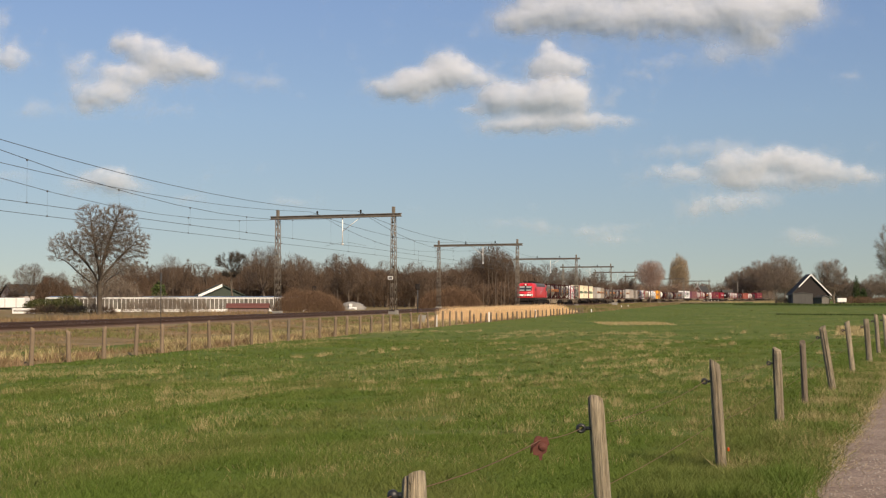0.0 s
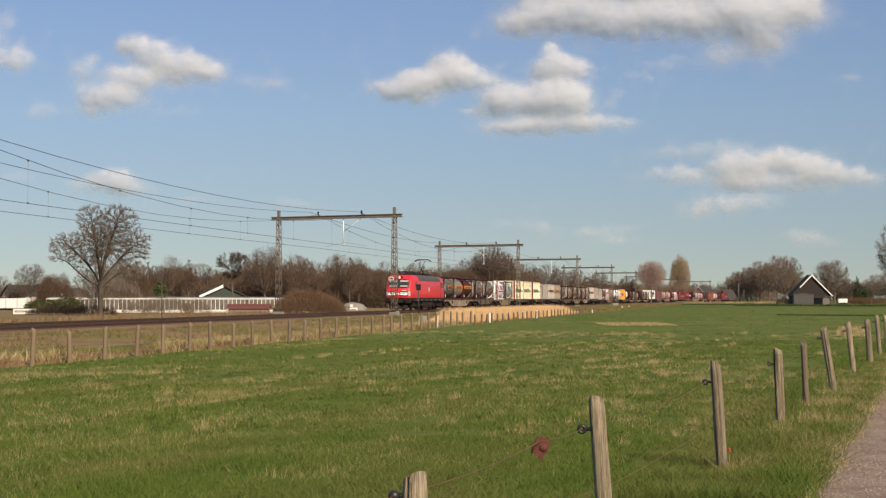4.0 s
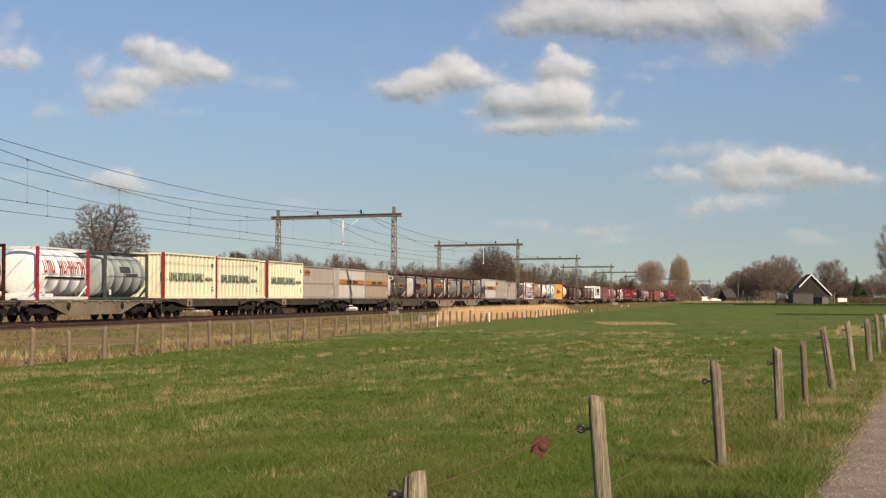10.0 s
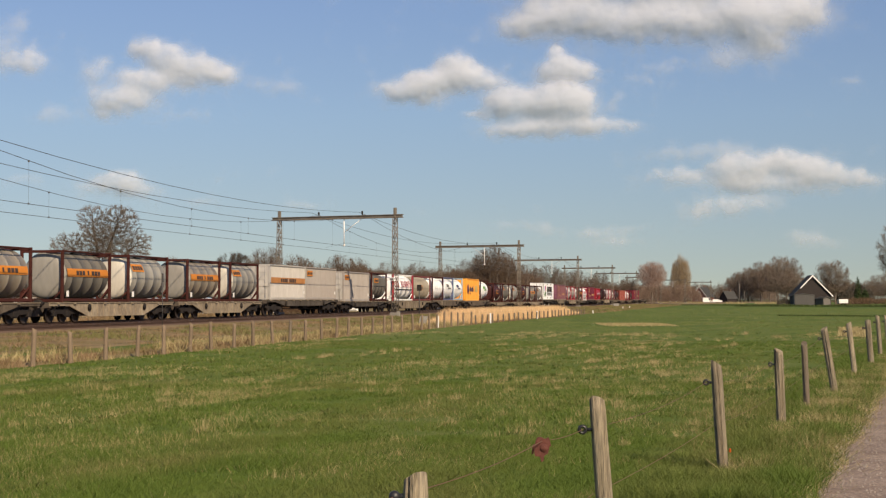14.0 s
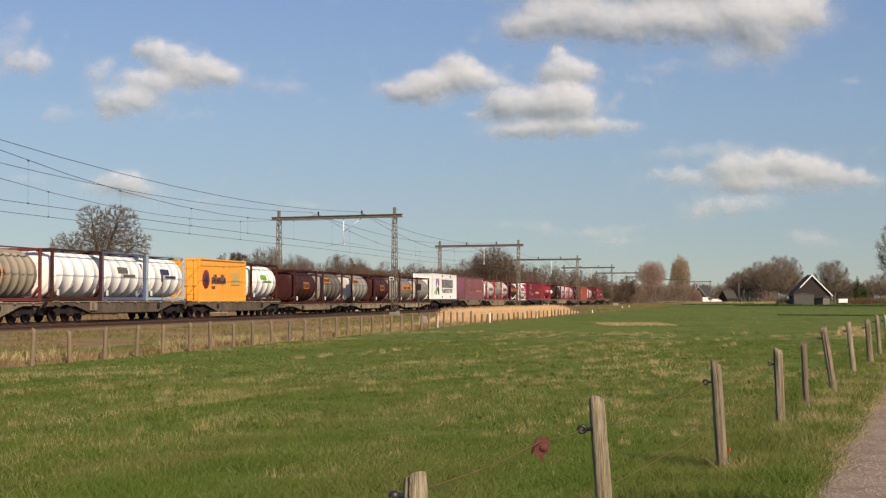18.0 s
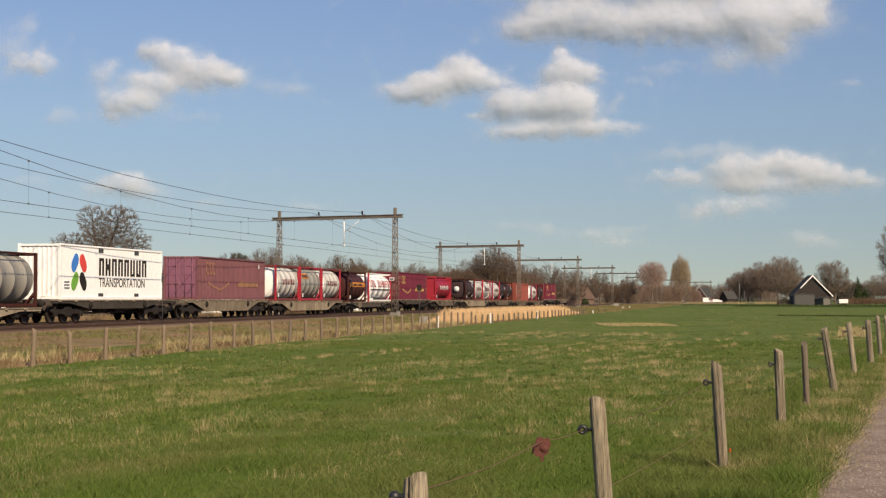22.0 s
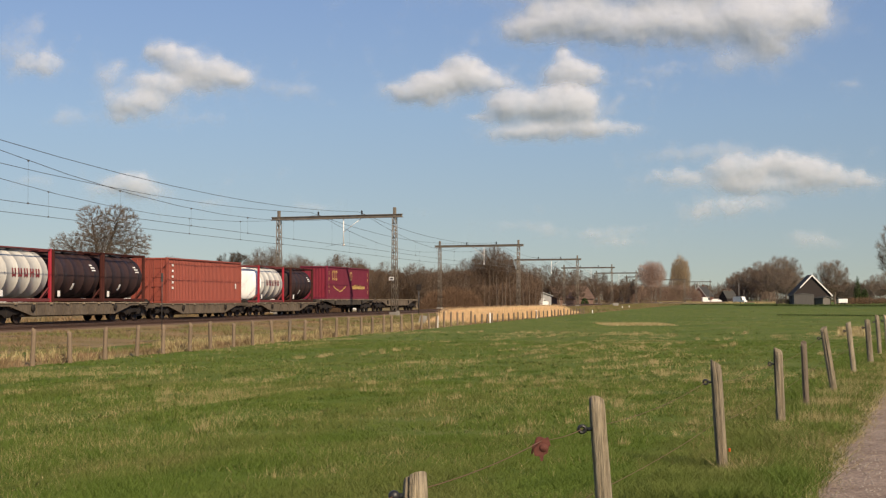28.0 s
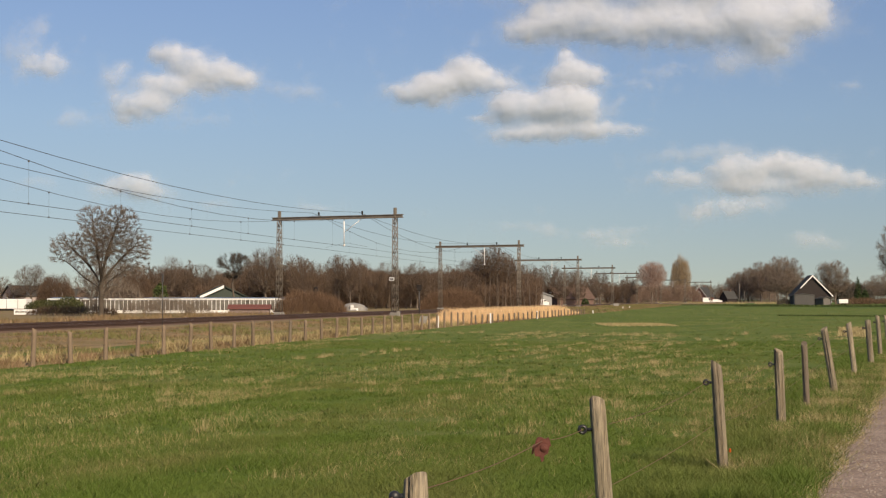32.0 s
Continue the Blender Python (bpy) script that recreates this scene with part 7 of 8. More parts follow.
thicket("undergrowth", "grey-brown undergrowth beneath the grove", "undergrowth", 176.0, 845, 36, 10, 7.4, 9000, 1.6, 0.10, TWIG_HAZED, 14, kind="stuff", power=0.3)
thicket("undergrowth", "dark scrub behind the brown heap", "undergrowth", 139.0, 490, 12, 5, 6.4, 6000, 0.8, 0.08, TWIG_DARK, 15, kind="stuff", power=0.3)
thicket("bush", "dark evergreen bush beside the brick house", "bush", 36.4, 372, 1.9, 1.6, 1.9, 900, 0.25, 0.2, LEAF, 86, leaf=True)
for px, w, h, sd in ((1518, 3.0, 8.2, 61), (1530, 3.0, 5.4, 62)):
    thicket("conifer", "small dark conifer beyond the meadow", "tree", (px - 784) / 2570 * 480, 480, w, w, h, 1500, 0.5, 0.30, LEAF, sd, leaf=True, power=1.6)


def far_wood(px0, px1, d, h, count, seed, material, size=1.0):
    """A distant belt of bare trees: upright twigs under an uneven skyline."""
    g = np.random.default_rng(seed)
    x = g.uniform((px0 - 784) / 2570 * d, (px1 - 784) / 2570 * d, count)
    y = d + g.uniform(0, 22, count)
    crest = np.array([0.74 + 0.26 * noise.noise((a * 0.09, seed, 0)) + 0.22 * noise.noise((a * 0.31, seed, 4)) for a in x])
    z = h * crest * g.uniform(0, 1, count) ** 0.75
    p = np.stack([x, y, z], 1)
    dv = np.stack([g.normal(0, 0.4, count), g.normal(0, 0.4, count), np.abs(g.normal(0.8, 0.35, count))], 1) * size * g.uniform(0.5, 1.4, count)[:, None]
    a = g.uniform(0, 6.28, count)
    e = np.stack([np.cos(a), np.sin(a), np.zeros(count)], 1) * 0.035 * size
    me = fast_mesh("far_wood", np.stack([p - e, p + e, p + dv], 1).reshape(-1, 3), np.arange(3 * count).reshape(-1, 3), material)
    tagged(new("far_wood", me), "distant belt of bare brown winter woodland", "woodland", kind="stuff")


far_wood(270, 960, 300, 9.3, 120000, 3, TWIG_FAR, 1.0)
# slim pale stems standing close together in the wood
k = Kit()
R = random.Random(58)
for i in range(260):
    px, d = R.uniform(300, 960), R.uniform(252, 296)
    x, h = (px - 784) / 2570 * d, R.uniform(3.8, 7.4)
    lean = R.gauss(0, 0.25)
    r = R.uniform(0.035, 0.085)
    k.tube((x, d, -0.1), (x + lean * 0.4, d, h * 0.55), r, r * 0.7, 5, False)
    k.tube((x + lean * 0.4, d, h * 0.55), (x + lean, d, h), r * 0.7, r * 0.25, 5, False)
tagged(new("tree_stems", k.mesh("tree_stems", BARK_PALE)), "slim pale bare stems in the wood", "woodland", kind="stuff")
far_wood(-60, 300, 390, 6.2, 14000, 4, TWIG_FAR, 1.1)
far_wood(930, 1130, 480, 8.2, 14000, 5, TWIG_SCRUB, 1.3)
far_wood(1090, 1500, 960, 13.0, 20000, 6, TWIG_FAR, 2.4)
far_wood(1470, 1660, 640, 9.5, 12000, 7, TWIG_FAR, 1.7)
far_wood(300, 960, 264, 5.2, 90000, 8, TWIG_RED, 0.8)
far_wood(1075, 1218, 668, 8.6, 12000, 9, TWIG_SCRUB, 1.6)
far_wood(235, 960, 284, 7.4, 100000, 12, TWIG_RED, 0.9)

# ---- buildings ----
BOARD = mat("black_tarred_boards", (0.020, 0.014, 0.012), (0.034, 0.024, 0.020), 0.8, s1=1, s2=10, stretch=(6, 6, 0.4), fine=0.3)
TILE = mat("dark_roof_tile", (0.040, 0.040, 0.036), (0.062, 0.056, 0.050), 0.8, s1=1, s2=6, fine=0.3)
BROWNTILE = mat("brown_roof_tile", (0.122, 0.074, 0.054), (0.084, 0.054, 0.041), 0.85, s1=0.7, s2=5, fine=0.3)
BRICK = mat("reddish_brick", (0.17, 0.105, 0.082), (0.12, 0.075, 0.06), 0.9, s1=0.6, s2=9, fine=0.25)
PLASTER = mat("pale_plaster", (0.44, 0.38, 0.35), (0.34, 0.29, 0.27), 0.8)
REDBRICK = mat("red_brown_brick", (0.17, 0.085, 0.066), (0.12, 0.065, 0.052), 0.9, s1=0.6, s2=9, fine=0.25)
PINKBOARD = mat("faded_pinkish_boards", (0.235, 0.170, 0.150), (0.16, 0.118, 0.105), 0.85, s1=1, s2=9, stretch=(5, 5, 0.4))
GREENROOF = mat("dark_green_boards", (0.035, 0.050, 0.038), (0.055, 0.062, 0.048), 0.8, s1=1, s2=8)
REDROOF = mat("rusty_red_sheet", (0.15, 0.050, 0.042), (0.10, 0.038, 0.032), 0.7, s1=1, s2=8)
GREYSHEET = mat("grey_sheet_metal", (0.30, 0.30, 0.29), (0.20, 0.20, 0.19), 0.6)
ANNEXBOARD = mat("slate_grey_boards", (0.085, 0.08, 0.075), (0.055, 0.052, 0.048), 0.85, s1=1, s2=9, stretch=(5, 5, 0.4))
GREYBOARD = mat("grey_boards", (0.15, 0.135, 0.12), (0.10, 0.092, 0.082), 0.85, s1=1, s2=9, stretch=(5, 5, 0.4))
PANE = mat("glasshouse_pane", (0.20, 0.185, 0.16), (0.085, 0.074, 0.06), rough=0.2, s1=0.5, s2=3, amount=0.9, fine=0.25, bump=0.0, rnd=0.25)
TARP = mat("grey_tarpaulin", (0.24, 0.225, 0.20), (0.13, 0.12, 0.105), 0.8, s1=1.5, s2=8, bump=0.4)


def house(name, label, category, m, w, dep, eave, ridge, wall, roof, verge=None, windows=(), door=None, chimney=False, over=0.35, boards=0, verge_left=1.0, verge_right=1.0):
    """A gabled house: local x across the gable, y along the ridge; the front gable stands at y = 0."""
    g = thing(name, label, category, m=m)
    hw = w / 2
    k = Kit()
    k.prism([(-hw, 0), (hw, 0), (hw, eave), (0, ridge), (-hw, eave)], 0, 0.3)
    part("gable_wall", k, wall, g)
    k = Kit()
    k.prism([(-hw, 0), (hw, 0), (hw, eave), (0, ridge), (-hw, eave)], dep - 0.3, dep)
    part("gable_wall", k, wall, g)
    for sx in (-1, 1):
        k = Kit()
        k.box(sx * hw - (0.3 if sx > 0 else 0), sx * hw + (0.3 if sx < 0 else 0), 0.3, dep - 0.3, 0, eave)
        part("side_wall", k, wall, g)
        k = Kit()
        s = (ridge - eave) / hw
        o = over
        t = 0.18
        pts = [(0, ridge + t + 0.02), (sx * (hw + o), eave - s * o + t), (sx * (hw + o), eave - s * o + 0.02), (0, ridge + 0.02)]
        k.prism(pts, -o, dep + o)
        rf = part("roof_slope", k, roof, g)
        n = 7
        k = Kit()
        for i in range(1, n):
            f = i / n
            x, z = sx * (hw + o) * f, ridge + t + 0.02 - (ridge - eave + s * o + 0.02) * f
            k.box(min(x, x + sx * 0.06), max(x, x + sx * 0.06), -o, dep + o, z - 0.02, z + 0.022)
        part("roof_tiling", k, roof, rf)
        f = verge_left if sx < 0 else verge_right
        if verge and f:
            k = Kit()
            fall = (ridge - eave + s * o) * f
            pts = [(0, ridge + t + 0.06), (sx * (hw + o) * f, ridge - fall + t + 0.04), (sx * (hw + o) * f, ridge - fall - 0.22), (0, ridge - 0.26)]
            k.prism(pts, -o - 0.09, -o - 0.004)
            part("verge_board", k, verge, g, "white painted verge board")
    for i, (x, z, ww, hh) in enumerate(windows):
        k = Kit()
        k.box(x - ww / 2 - 0.09, x + ww / 2 + 0.09, -0.05, 0.02, z - 0.09, z + hh + 0.09, 0.01)
        wn_ = part("window", k, WHITEPAINT, g, "white framed window")
        k = Kit()
        k.box(x - ww / 2, x - 0.03, -0.07, -0.03, z, z + hh)
        k.box(x + 0.03, x + ww / 2, -0.07, -0.03, z, z + hh)
        part("pane", k, GLASS, wn_)
    if door:
        x, ww, hh, dm = door
        k = Kit()
        k.box(x - ww / 2, x + ww / 2, -0.08, -0.004, 0, hh, 0.01)
        d = part("door", k, dm, g, "large boarded door")
        k = Kit()
        for i in range(1, 6):
            a = x - ww / 2 + ww * i / 6
            k.box(a - 0.02, a + 0.02, -0.10, -0.07, 0.05, hh - 0.05)
        part("door_battens", k, dm, d)
    if boards:
        k = Kit()
        for i in range(boards):
            x = -hw + w * (i + 0.5) / boards
            top = eave + (ridge - eave) * (1 - abs(x) / hw) - 0.05
            k.box(x - 0.03, x + 0.03, -0.035, -0.002, 0, top)
        part("board_battens", k, wall, g)
    if chimney:
        k = Kit()
        k.box(-0.35, 0.35, dep * 0.6, dep * 0.6 + 0.7, ridge - 0.6, ridge + 0.9, 0.03)
        part("chimney", k, BRICK, g)
    return g


house("barn", "black tarred wooden barn with white verge boards", "barn", pose(111.1, 437, 0, 0, 0, -5.5), 11.0, 9.5, 3.1, 8.8, BOARD, TILE, WHITEPAINT, boards=16, over=0.5, verge_left=0.60)
house("annex", "low grey boarded annex against the barn", "shed", pose(106.7, 429, 0, 0, 0, -4), 5.8, 3.0, 2.9, 3.2, ANNEXBOARD, ANNEXBOARD, boards=9, over=0.12)
house("lean_to", "low grey-green shed beside the barn", "shed", pose(114.66, 434, 0, 0, 0, 24), 2.6, 4, 1.9, 2.4, GREYBOARD, ANNEXBOARD)
k = Kit()
k.box(-1.4, 1.4, -0.9, 0.9, 0.5, 1.75, 0.08)
solid("white_trailer", k, WHITEPAINT, "small white box trailer beside the barn", "trailer", m=pose(121.04, 440, -0.02))
k = Kit()
for x in (-0.5, 0.5):
    k.lathe([(-0.95, 0), (-0.95, 0.3), (-0.8, 0.3), (-0.8, 0)], "y", (x, 0, 0.3), 12)
part("wheel", k, BLACK, bpy.data.objects["white_trailer"])
house("farmhouse", "farmhouse with dark tiled roof beyond the hedge", "house", pose(-98.61, 330, 0, 0, 0, -50), 6.5, 8, 2.6, 4.7, PLASTER, TILE, windows=((-1.2, 1.0, 1.0, 1.1), (1.2, 1.0, 1.0, 1.1)))
house("farmhouse", "low house with dark roof and pale gable", "house", pose(-86.75, 325, 0, 0, 0, -58), 4.8, 5.6, 2.0, 3.9, PLASTER, TILE, WHITEPAINT)
house("garden_house", "small reddish gabled garden house", "shed", pose(-79.94, 322, 0, 0, 0, 8), 2.6, 4, 2.2, 3.6, BRICK, BROWNTILE)
k = Kit()
k.tube((0, 0, 0), (0, 0, 4.0), 0.22, 0.20, 12)
k.tube((0, 0, 4.0), (0, 0, 4.15), 0.27, 0.27, 12)
solid("flue_pipe", k, WHITEPAINT, "upright white flue pipe beside the house", "flue", m=pose(-83.27, 318, 0))
house("green_barn", "dark green boarded barn with white verge behind the glasshouse", "barn", pose(-37.74, 250, 0, 0, 0, 14), 7.4, 9, 2.2, 3.9, GREENROOF, GREENROOF, WHITEPAINT, boards=12, verge_right=0)
house("low_shed", "low shed with rusty red roof beside the line", "shed", pose(-21.92, 149.5, 0, 0, 0, -86), 2.4, 4.1, 0.70, 0.98, PINKBOARD, REDROOF, over=0.15)
house("grey_shed", "grey sheet-metal shed behind a white van", "shed", pose(23.54, 340, 0, 0, 0, 12), 4.0, 6, 2.4, 3.1, GREYSHEET, GREYSHEET)
house("brick_house", "brick house with hipped brown tiled roof beside the line", "house", pose(28.3, 384, 0, 0, 0, -58), 6.4, 12.0, 2.0, 4.9, BRICK, BROWNTILE, windows=((-1.3, 0.9, 0.9, 0.9), (0, 2.8, 0.7, 0.7)), chimney=True)
house("gabled_house", "red-brown gabled house with pale verge and dark roof", "house", pose(129.6, 735, 0, 0, 0, -30), 7.6, 11, 3.2, 7.9, REDBRICK, TILE, PLASTER, windows=((0, 4.4, 1.2, 1.2), (-1.6, 1.2, 1.2, 1.2), (1.6, 1.2, 1.2, 1.2)), chimney=True)
house("dark_roofed_house", "low house with dark roof beyond the bend", "house", pose(143.8, 745, 0, 0, 0, -62), 6.0, 6.4, 2.2, 5.8, BOARD, TILE, chimney=True)

# the glasshouse
GH = thing("glasshouse", "long low glasshouse with white glazing bars", "glasshouse", m=pose(-46.3, 170, 0, 0, 0, 1.6))
GL, BAYS = 30.5, 62
k = Kit()
k.box(0, GL, 0, 0.12, 0, 0.42, 0.01)
part("plinth", k, WHITEPAINT, GH, "pale low plinth")
k = Kit()
k.box(0, GL, 0.0, 0.10, 1.62, 1.74, 0.01)
k.box(0, GL, -0.04, 0.12, 1.74, 1.80, 0.01)
part("gutter", k, WHITEPAINT, GH, "white gutter beam")
k = Kit()
k.box(-0.03, 0.03, 0.0, 0.08, 0.42, 1.62)
bar = k.mesh("glazing_bar", WHITEPAINT)
k = Kit()
k.box(0.035, GL / BAYS - 0.035, 0.03, 0.045, 0.42, 1.62)
pn = k.mesh("pane", PANE)
k = Kit()
k.add([(0.03, 0.06, 1.80), (GL / BAYS - 0.03, 0.06, 1.80), (GL / BAYS - 0.03, 3.0, 1.93), (0.03, 3.0, 1.93), (0.03, 0.06, 1.79), (GL / BAYS - 0.03, 0.06, 1.79), (GL / BAYS - 0.03, 3.0, 1.92), (0.03, 3.0, 1.92)],
      [(0, 1, 2, 3), (7, 6, 5, 4), (0, 4, 5, 1), (2, 6, 7, 3), (1, 5, 6, 2), (3, 7, 4, 0)])
rp = k.mesh("roof_pane", PANE)
for i in range(BAYS):
    x = GL * i / BAYS
    part("glazing_bar", bar, None, GH, m=pose(x, 0, 0))
    part("pane", pn, None, GH, m=pose(x, 0, 0))
    part("roof_pane", rp, None, GH, m=pose(x, 0, 0))
k = Kit()
k.box(0, GL, 5.8, 6.0, 0, 1.8)
for x in (0, GL):
    k.prism([(0.1, 0), (5.8, 0), (5.8, 1.75), (3.0, 1.9), (0.1, 1.75)], x, x + 0.03, "yz")
k.add([(0, 3.0, 1.91), (GL, 3.0, 1.91), (GL, 5.9, 1.78), (0, 5.9, 1.78)], [(0, 1, 2, 3)])
part("rear_glazing", k, PANE, GH)

# the covered heap and small structures beyond the line
k = Kit()
vs, fs = [], []
for i in range(9):
    el = radians(90 * i / 8)
    for j in range(18):
        az = 2 * math.pi * j / 18
        rr = 1.95 * math.cos(el) ** 0.9 * (1 + 0.22 * noise.noise((j * 0.9, i * 0.7, 0)))
        vs.append((rr * math.cos(az), rr * math.sin(az), (1.15 + 0.2 * noise.noise((j * 0.8, 3.0, i * 0.6))) * math.sin(el)))
k.add(vs, [(i * 18 + j, i * 18 + (j + 1) % 18, (i + 1) * 18 + (j + 1) % 18, (i + 1) * 18 + j) for i in range(8) for j in range(18)], True)
solid("covered_heap", k, TARP, "round heap under a grey tarpaulin", "heap", m=pose(-12.3, 200, 0.0))
k = Kit()
k.box(-0.55, 0.55, -0.1, 0.1, 0, 0.5, 0.05)
k.box(-0.5, -0.05, -0.12, -0.09, 0.55, 0.95, 0.02)
solid("white_boards", k, WHITEPAINT, "white boards leaning against the covered heap", "boards", m=pose(-12.11, 198.2, 0.0))

# white trailer box and its sign board on the far side
k = Kit()
k.box(-3.4, 3.4, -1.2, 1.2, 0.35, 1.75, 0.06)
tr = solid("box_trailer", k, WHITEPAINT, "white box trailer parked beyond the line", "trailer", m=pose(-61.74, 205, 0.0, 0, 0, -3))
k = Kit()
k.box(-3.3, 3.3, -1.0, 1.0, 0.0, 0.35, 0.05)
part("chassis", k, BLACK, tr)
k = Kit()
for x in (-1.6, 0.6, 2.2):
    k.box(x, x + 0.06, -1.24, -1.19, 0.4, 1.7)
part("panel_joints", k, GREYSHEET, tr)
sb = thing("sign_board", "white roadside sign board with dark lettering bars", "sign", m=pose(-43.07, 150, 0.05))
k = Kit()
k.box(-1.2, 1.2, -0.03, 0.03, 0.06, 0.62, 0.01)
part("board", k, WHITEPAINT, sb)
for x in (-1.0, 1.0):
    k = Kit()
    k.box(x - 0.04, x + 0.04, 0.03, 0.1, 0, 0.6)
    part("leg", k, GREYBOARD, sb)
for k in lettering(-1.05, 1.05, 0.24, 0.46, 13, -0.032, 1.0, 8):
    part("letter_bar", k, BLACK, sb, "dark painted bars")


# ---- vehicles far off ----
def van(m, label, L=5.2, hgt=2.3, nose=1.2, paint_=None):
    v = thing("van", label, "van", "parked vehicles far off", m=m)
    k = Kit()
    k.prism([(-L / 2, 0.35), (L / 2, 0.35), (L / 2, 1.1), (L / 2 - nose * 0.7, 1.2), (L / 2 - nose * 1.3, hgt), (-L / 2, hgt)], -0.95, 0.95)
    part("body", k, paint_ or WHITEPAINT, v)
    k = Kit()
    k.prism([(L / 2 - nose * 0.85, 1.25), (L / 2 - nose * 1.28, hgt - 0.15), (L / 2 - nose * 1.65, hgt - 0.15), (L / 2 - nose * 1.65, 1.25)], -0.97, 0.97)
    part("windows", k, GLASS, v)
    for x in (-L / 2 + 0.9, L / 2 - 0.9):
        for y in (-0.8, 0.8):
            k = Kit()
            k.lathe([(-0.12, 0), (-0.12, 0.34), (0.12, 0.34), (0.12, 0)], "y", (x, y, 0.34), 12)
            part("wheel", k, BLACK, v)
    return v


van(pose(22.48, 332, 0, 0, 0, 5), "white delivery van beside a grey shed", 3.2, 1.75, 0.7)
van(pose(129.92, 715, 0, 0, 0, 10), "white van parked by the houses beyond the bend", 4.8, 2.5)
van(pose(135.2, 716, 0, 0, 0, -6), "white low car parked by the houses beyond the bend", 4.6, 1.7)

LANE_VAN = van(pose(110.6, 690, 0.3), "white delivery van driving along the lane behind the barn", 6.5, 2.6, 1.1)

# poles, markers and cabinets along the line
for px, d, h, r_ in ((1308, 800, 10.5, 0.28), (1317, 820, 6.5, 0.22)):
    k = Kit()
    k.tube((0, 0, 0), (0, 0, h), r_, r_ * 0.7, 8)
    k.tube((0, 0, h * 0.93), (0.9, 0, h * 0.97), 0.09, 0.07, 6)
    solid("pole", k, GREYBOARD, "tall grey pole beyond the meadow", "pole", m=pose((px - 784) / 2570 * d, d, 0))
k = Kit()
k.tube((0, 0, 0), (0, 0, 2.75), 0.020, 0.020, 8)
sp = solid("sign_post", k, DARKGREY, "thin dark lineside post with narrow plate", "post", m=track_pose(64.8, -27, 0.15))
k = Kit()
k.box(-0.02, 0.02, -0.05, 0.05, 2.36, 2.78, 0.01)
part("plate", k, DARKGREY, sp, "narrow dark plate seen from behind")
for s_, q_, top_, head_ in ((146.7, -44.0, 2.3, 0.9), (129.4, -29.0, 2.55, 0.55)):
    sg = thing("line_signal", "small dark signal post beside the line", "signal", m=track_pose(s_, q_, 0.15))
    k = Kit()
    k.tube((0, 0, 0), (0, 0, top_), 0.05, 0.045, 8)
    part("mast", k, DARKGREY, sg)
    k = Kit()
    k.box(-0.10, 0.10, -0.20, 0.20, top_ - head_ * 0.4, top_ + head_ * 0.6, 0.03)
    part("signal_head", k, BLACK, sg, "black signal head")
k = Kit()
k.prism([(-0.45, 0), (0.45, 0), (0.62, 0.85), (-0.62, 0.85)], -0.4, 0.4)
solid("concrete_bin", k, CONCRETE, "pale tapered concrete box beside the line", "box", m=pose(35.72, 300, 0.0))
for i, (px, q, h) in enumerate(((775, -17.6, 0.72), (868, -17.6, 0.72), (950, -17.6, 0.7), (1049, -17.6, 0.4), (1102, -20, 0.5), (1114, -20, 0.5))):
    th = math.atan(532 / 2570)
    a = (px - 784) / 2570
    s = (-q * math.cos(th) - a * q * math.sin(th)) / (math.sin(th) - a * math.cos(th))
    k = Kit()
    k.box(-0.05, 0.05, -0.05, 0.05, -0.1, h, 0.012)
    solid("white_stake", k, WHITEPAINT, "white painted marker stake in the ditch bank", "stake", "white stakes", m=track_pose(s, q, 0.0, 7 * i))
k = Kit()
k.prism([(-0.35, -0.05), (0.12, -0.05), (0.30, 0.62), (-0.18, 0.66)], -0.1, 0.1)
solid("concrete_slab", k, CONCRETE, "pale concrete slab leaning in the grass", "slab", m=pose(-1.25, 92, 0.0))
k = Kit()
k.box(-0.16, 0.16, -0.12, 0.12, 0, 0.55, 0.02)
solid("kilometre_stone", k, CONCRETE, "pale concrete marker stone beside the line", "marker", m=track_pose(118.28, -28.3, 0.15))


# ---- fences ----
def post_mesh(base_r, top_r, h, lean, seed, material, name="fence_post", n=12, crack=0.0):
    """A round hewn post with a worn, slanting top."""
    r = random.Random(seed)
    k = Kit()
    rings = 9 if n < 20 else 16
    vs = []
    for i in range(rings + 1):
        f = i / rings
        rad = base_r + (top_r - base_r) * f
        cx, cy = lean[0] * f, lean[1] * f
        for j in range(n):
            a = 2 * math.pi * j / n
            q = rad * (1 + 0.06 * noise.noise((math.cos(a) * 2 + seed, math.sin(a) * 2, f * 3)))
            q *= 1 - crack * max(0.0, noise.noise((a * 5.0, seed * 3.1, f * 0.9)) - 0.12) * 1.6 - (0.10 * crack if i == rings else 0)
            z = -0.2 + (h + 0.2) * f + (0.03 * math.cos(a + seed) if i == rings else 0)
            vs.append((cx + q * math.cos(a), cy + q * math.sin(a), z))
    k.add(vs, [(i * n + j, i * n + (j + 1) % n, (i + 1) * n + (j + 1) % n, (i + 1) * n + j) for i in range(rings) for j in range(n)], True)
    o = rings * n
    c = len(k.v)
    k.v.append((lean[0], lean[1], h - 0.02))
    k.f += [(o + j, o + (j + 1) % n, c) for j in range(n)]
    k.sm += [False] * n
    return k.mesh(name, material)


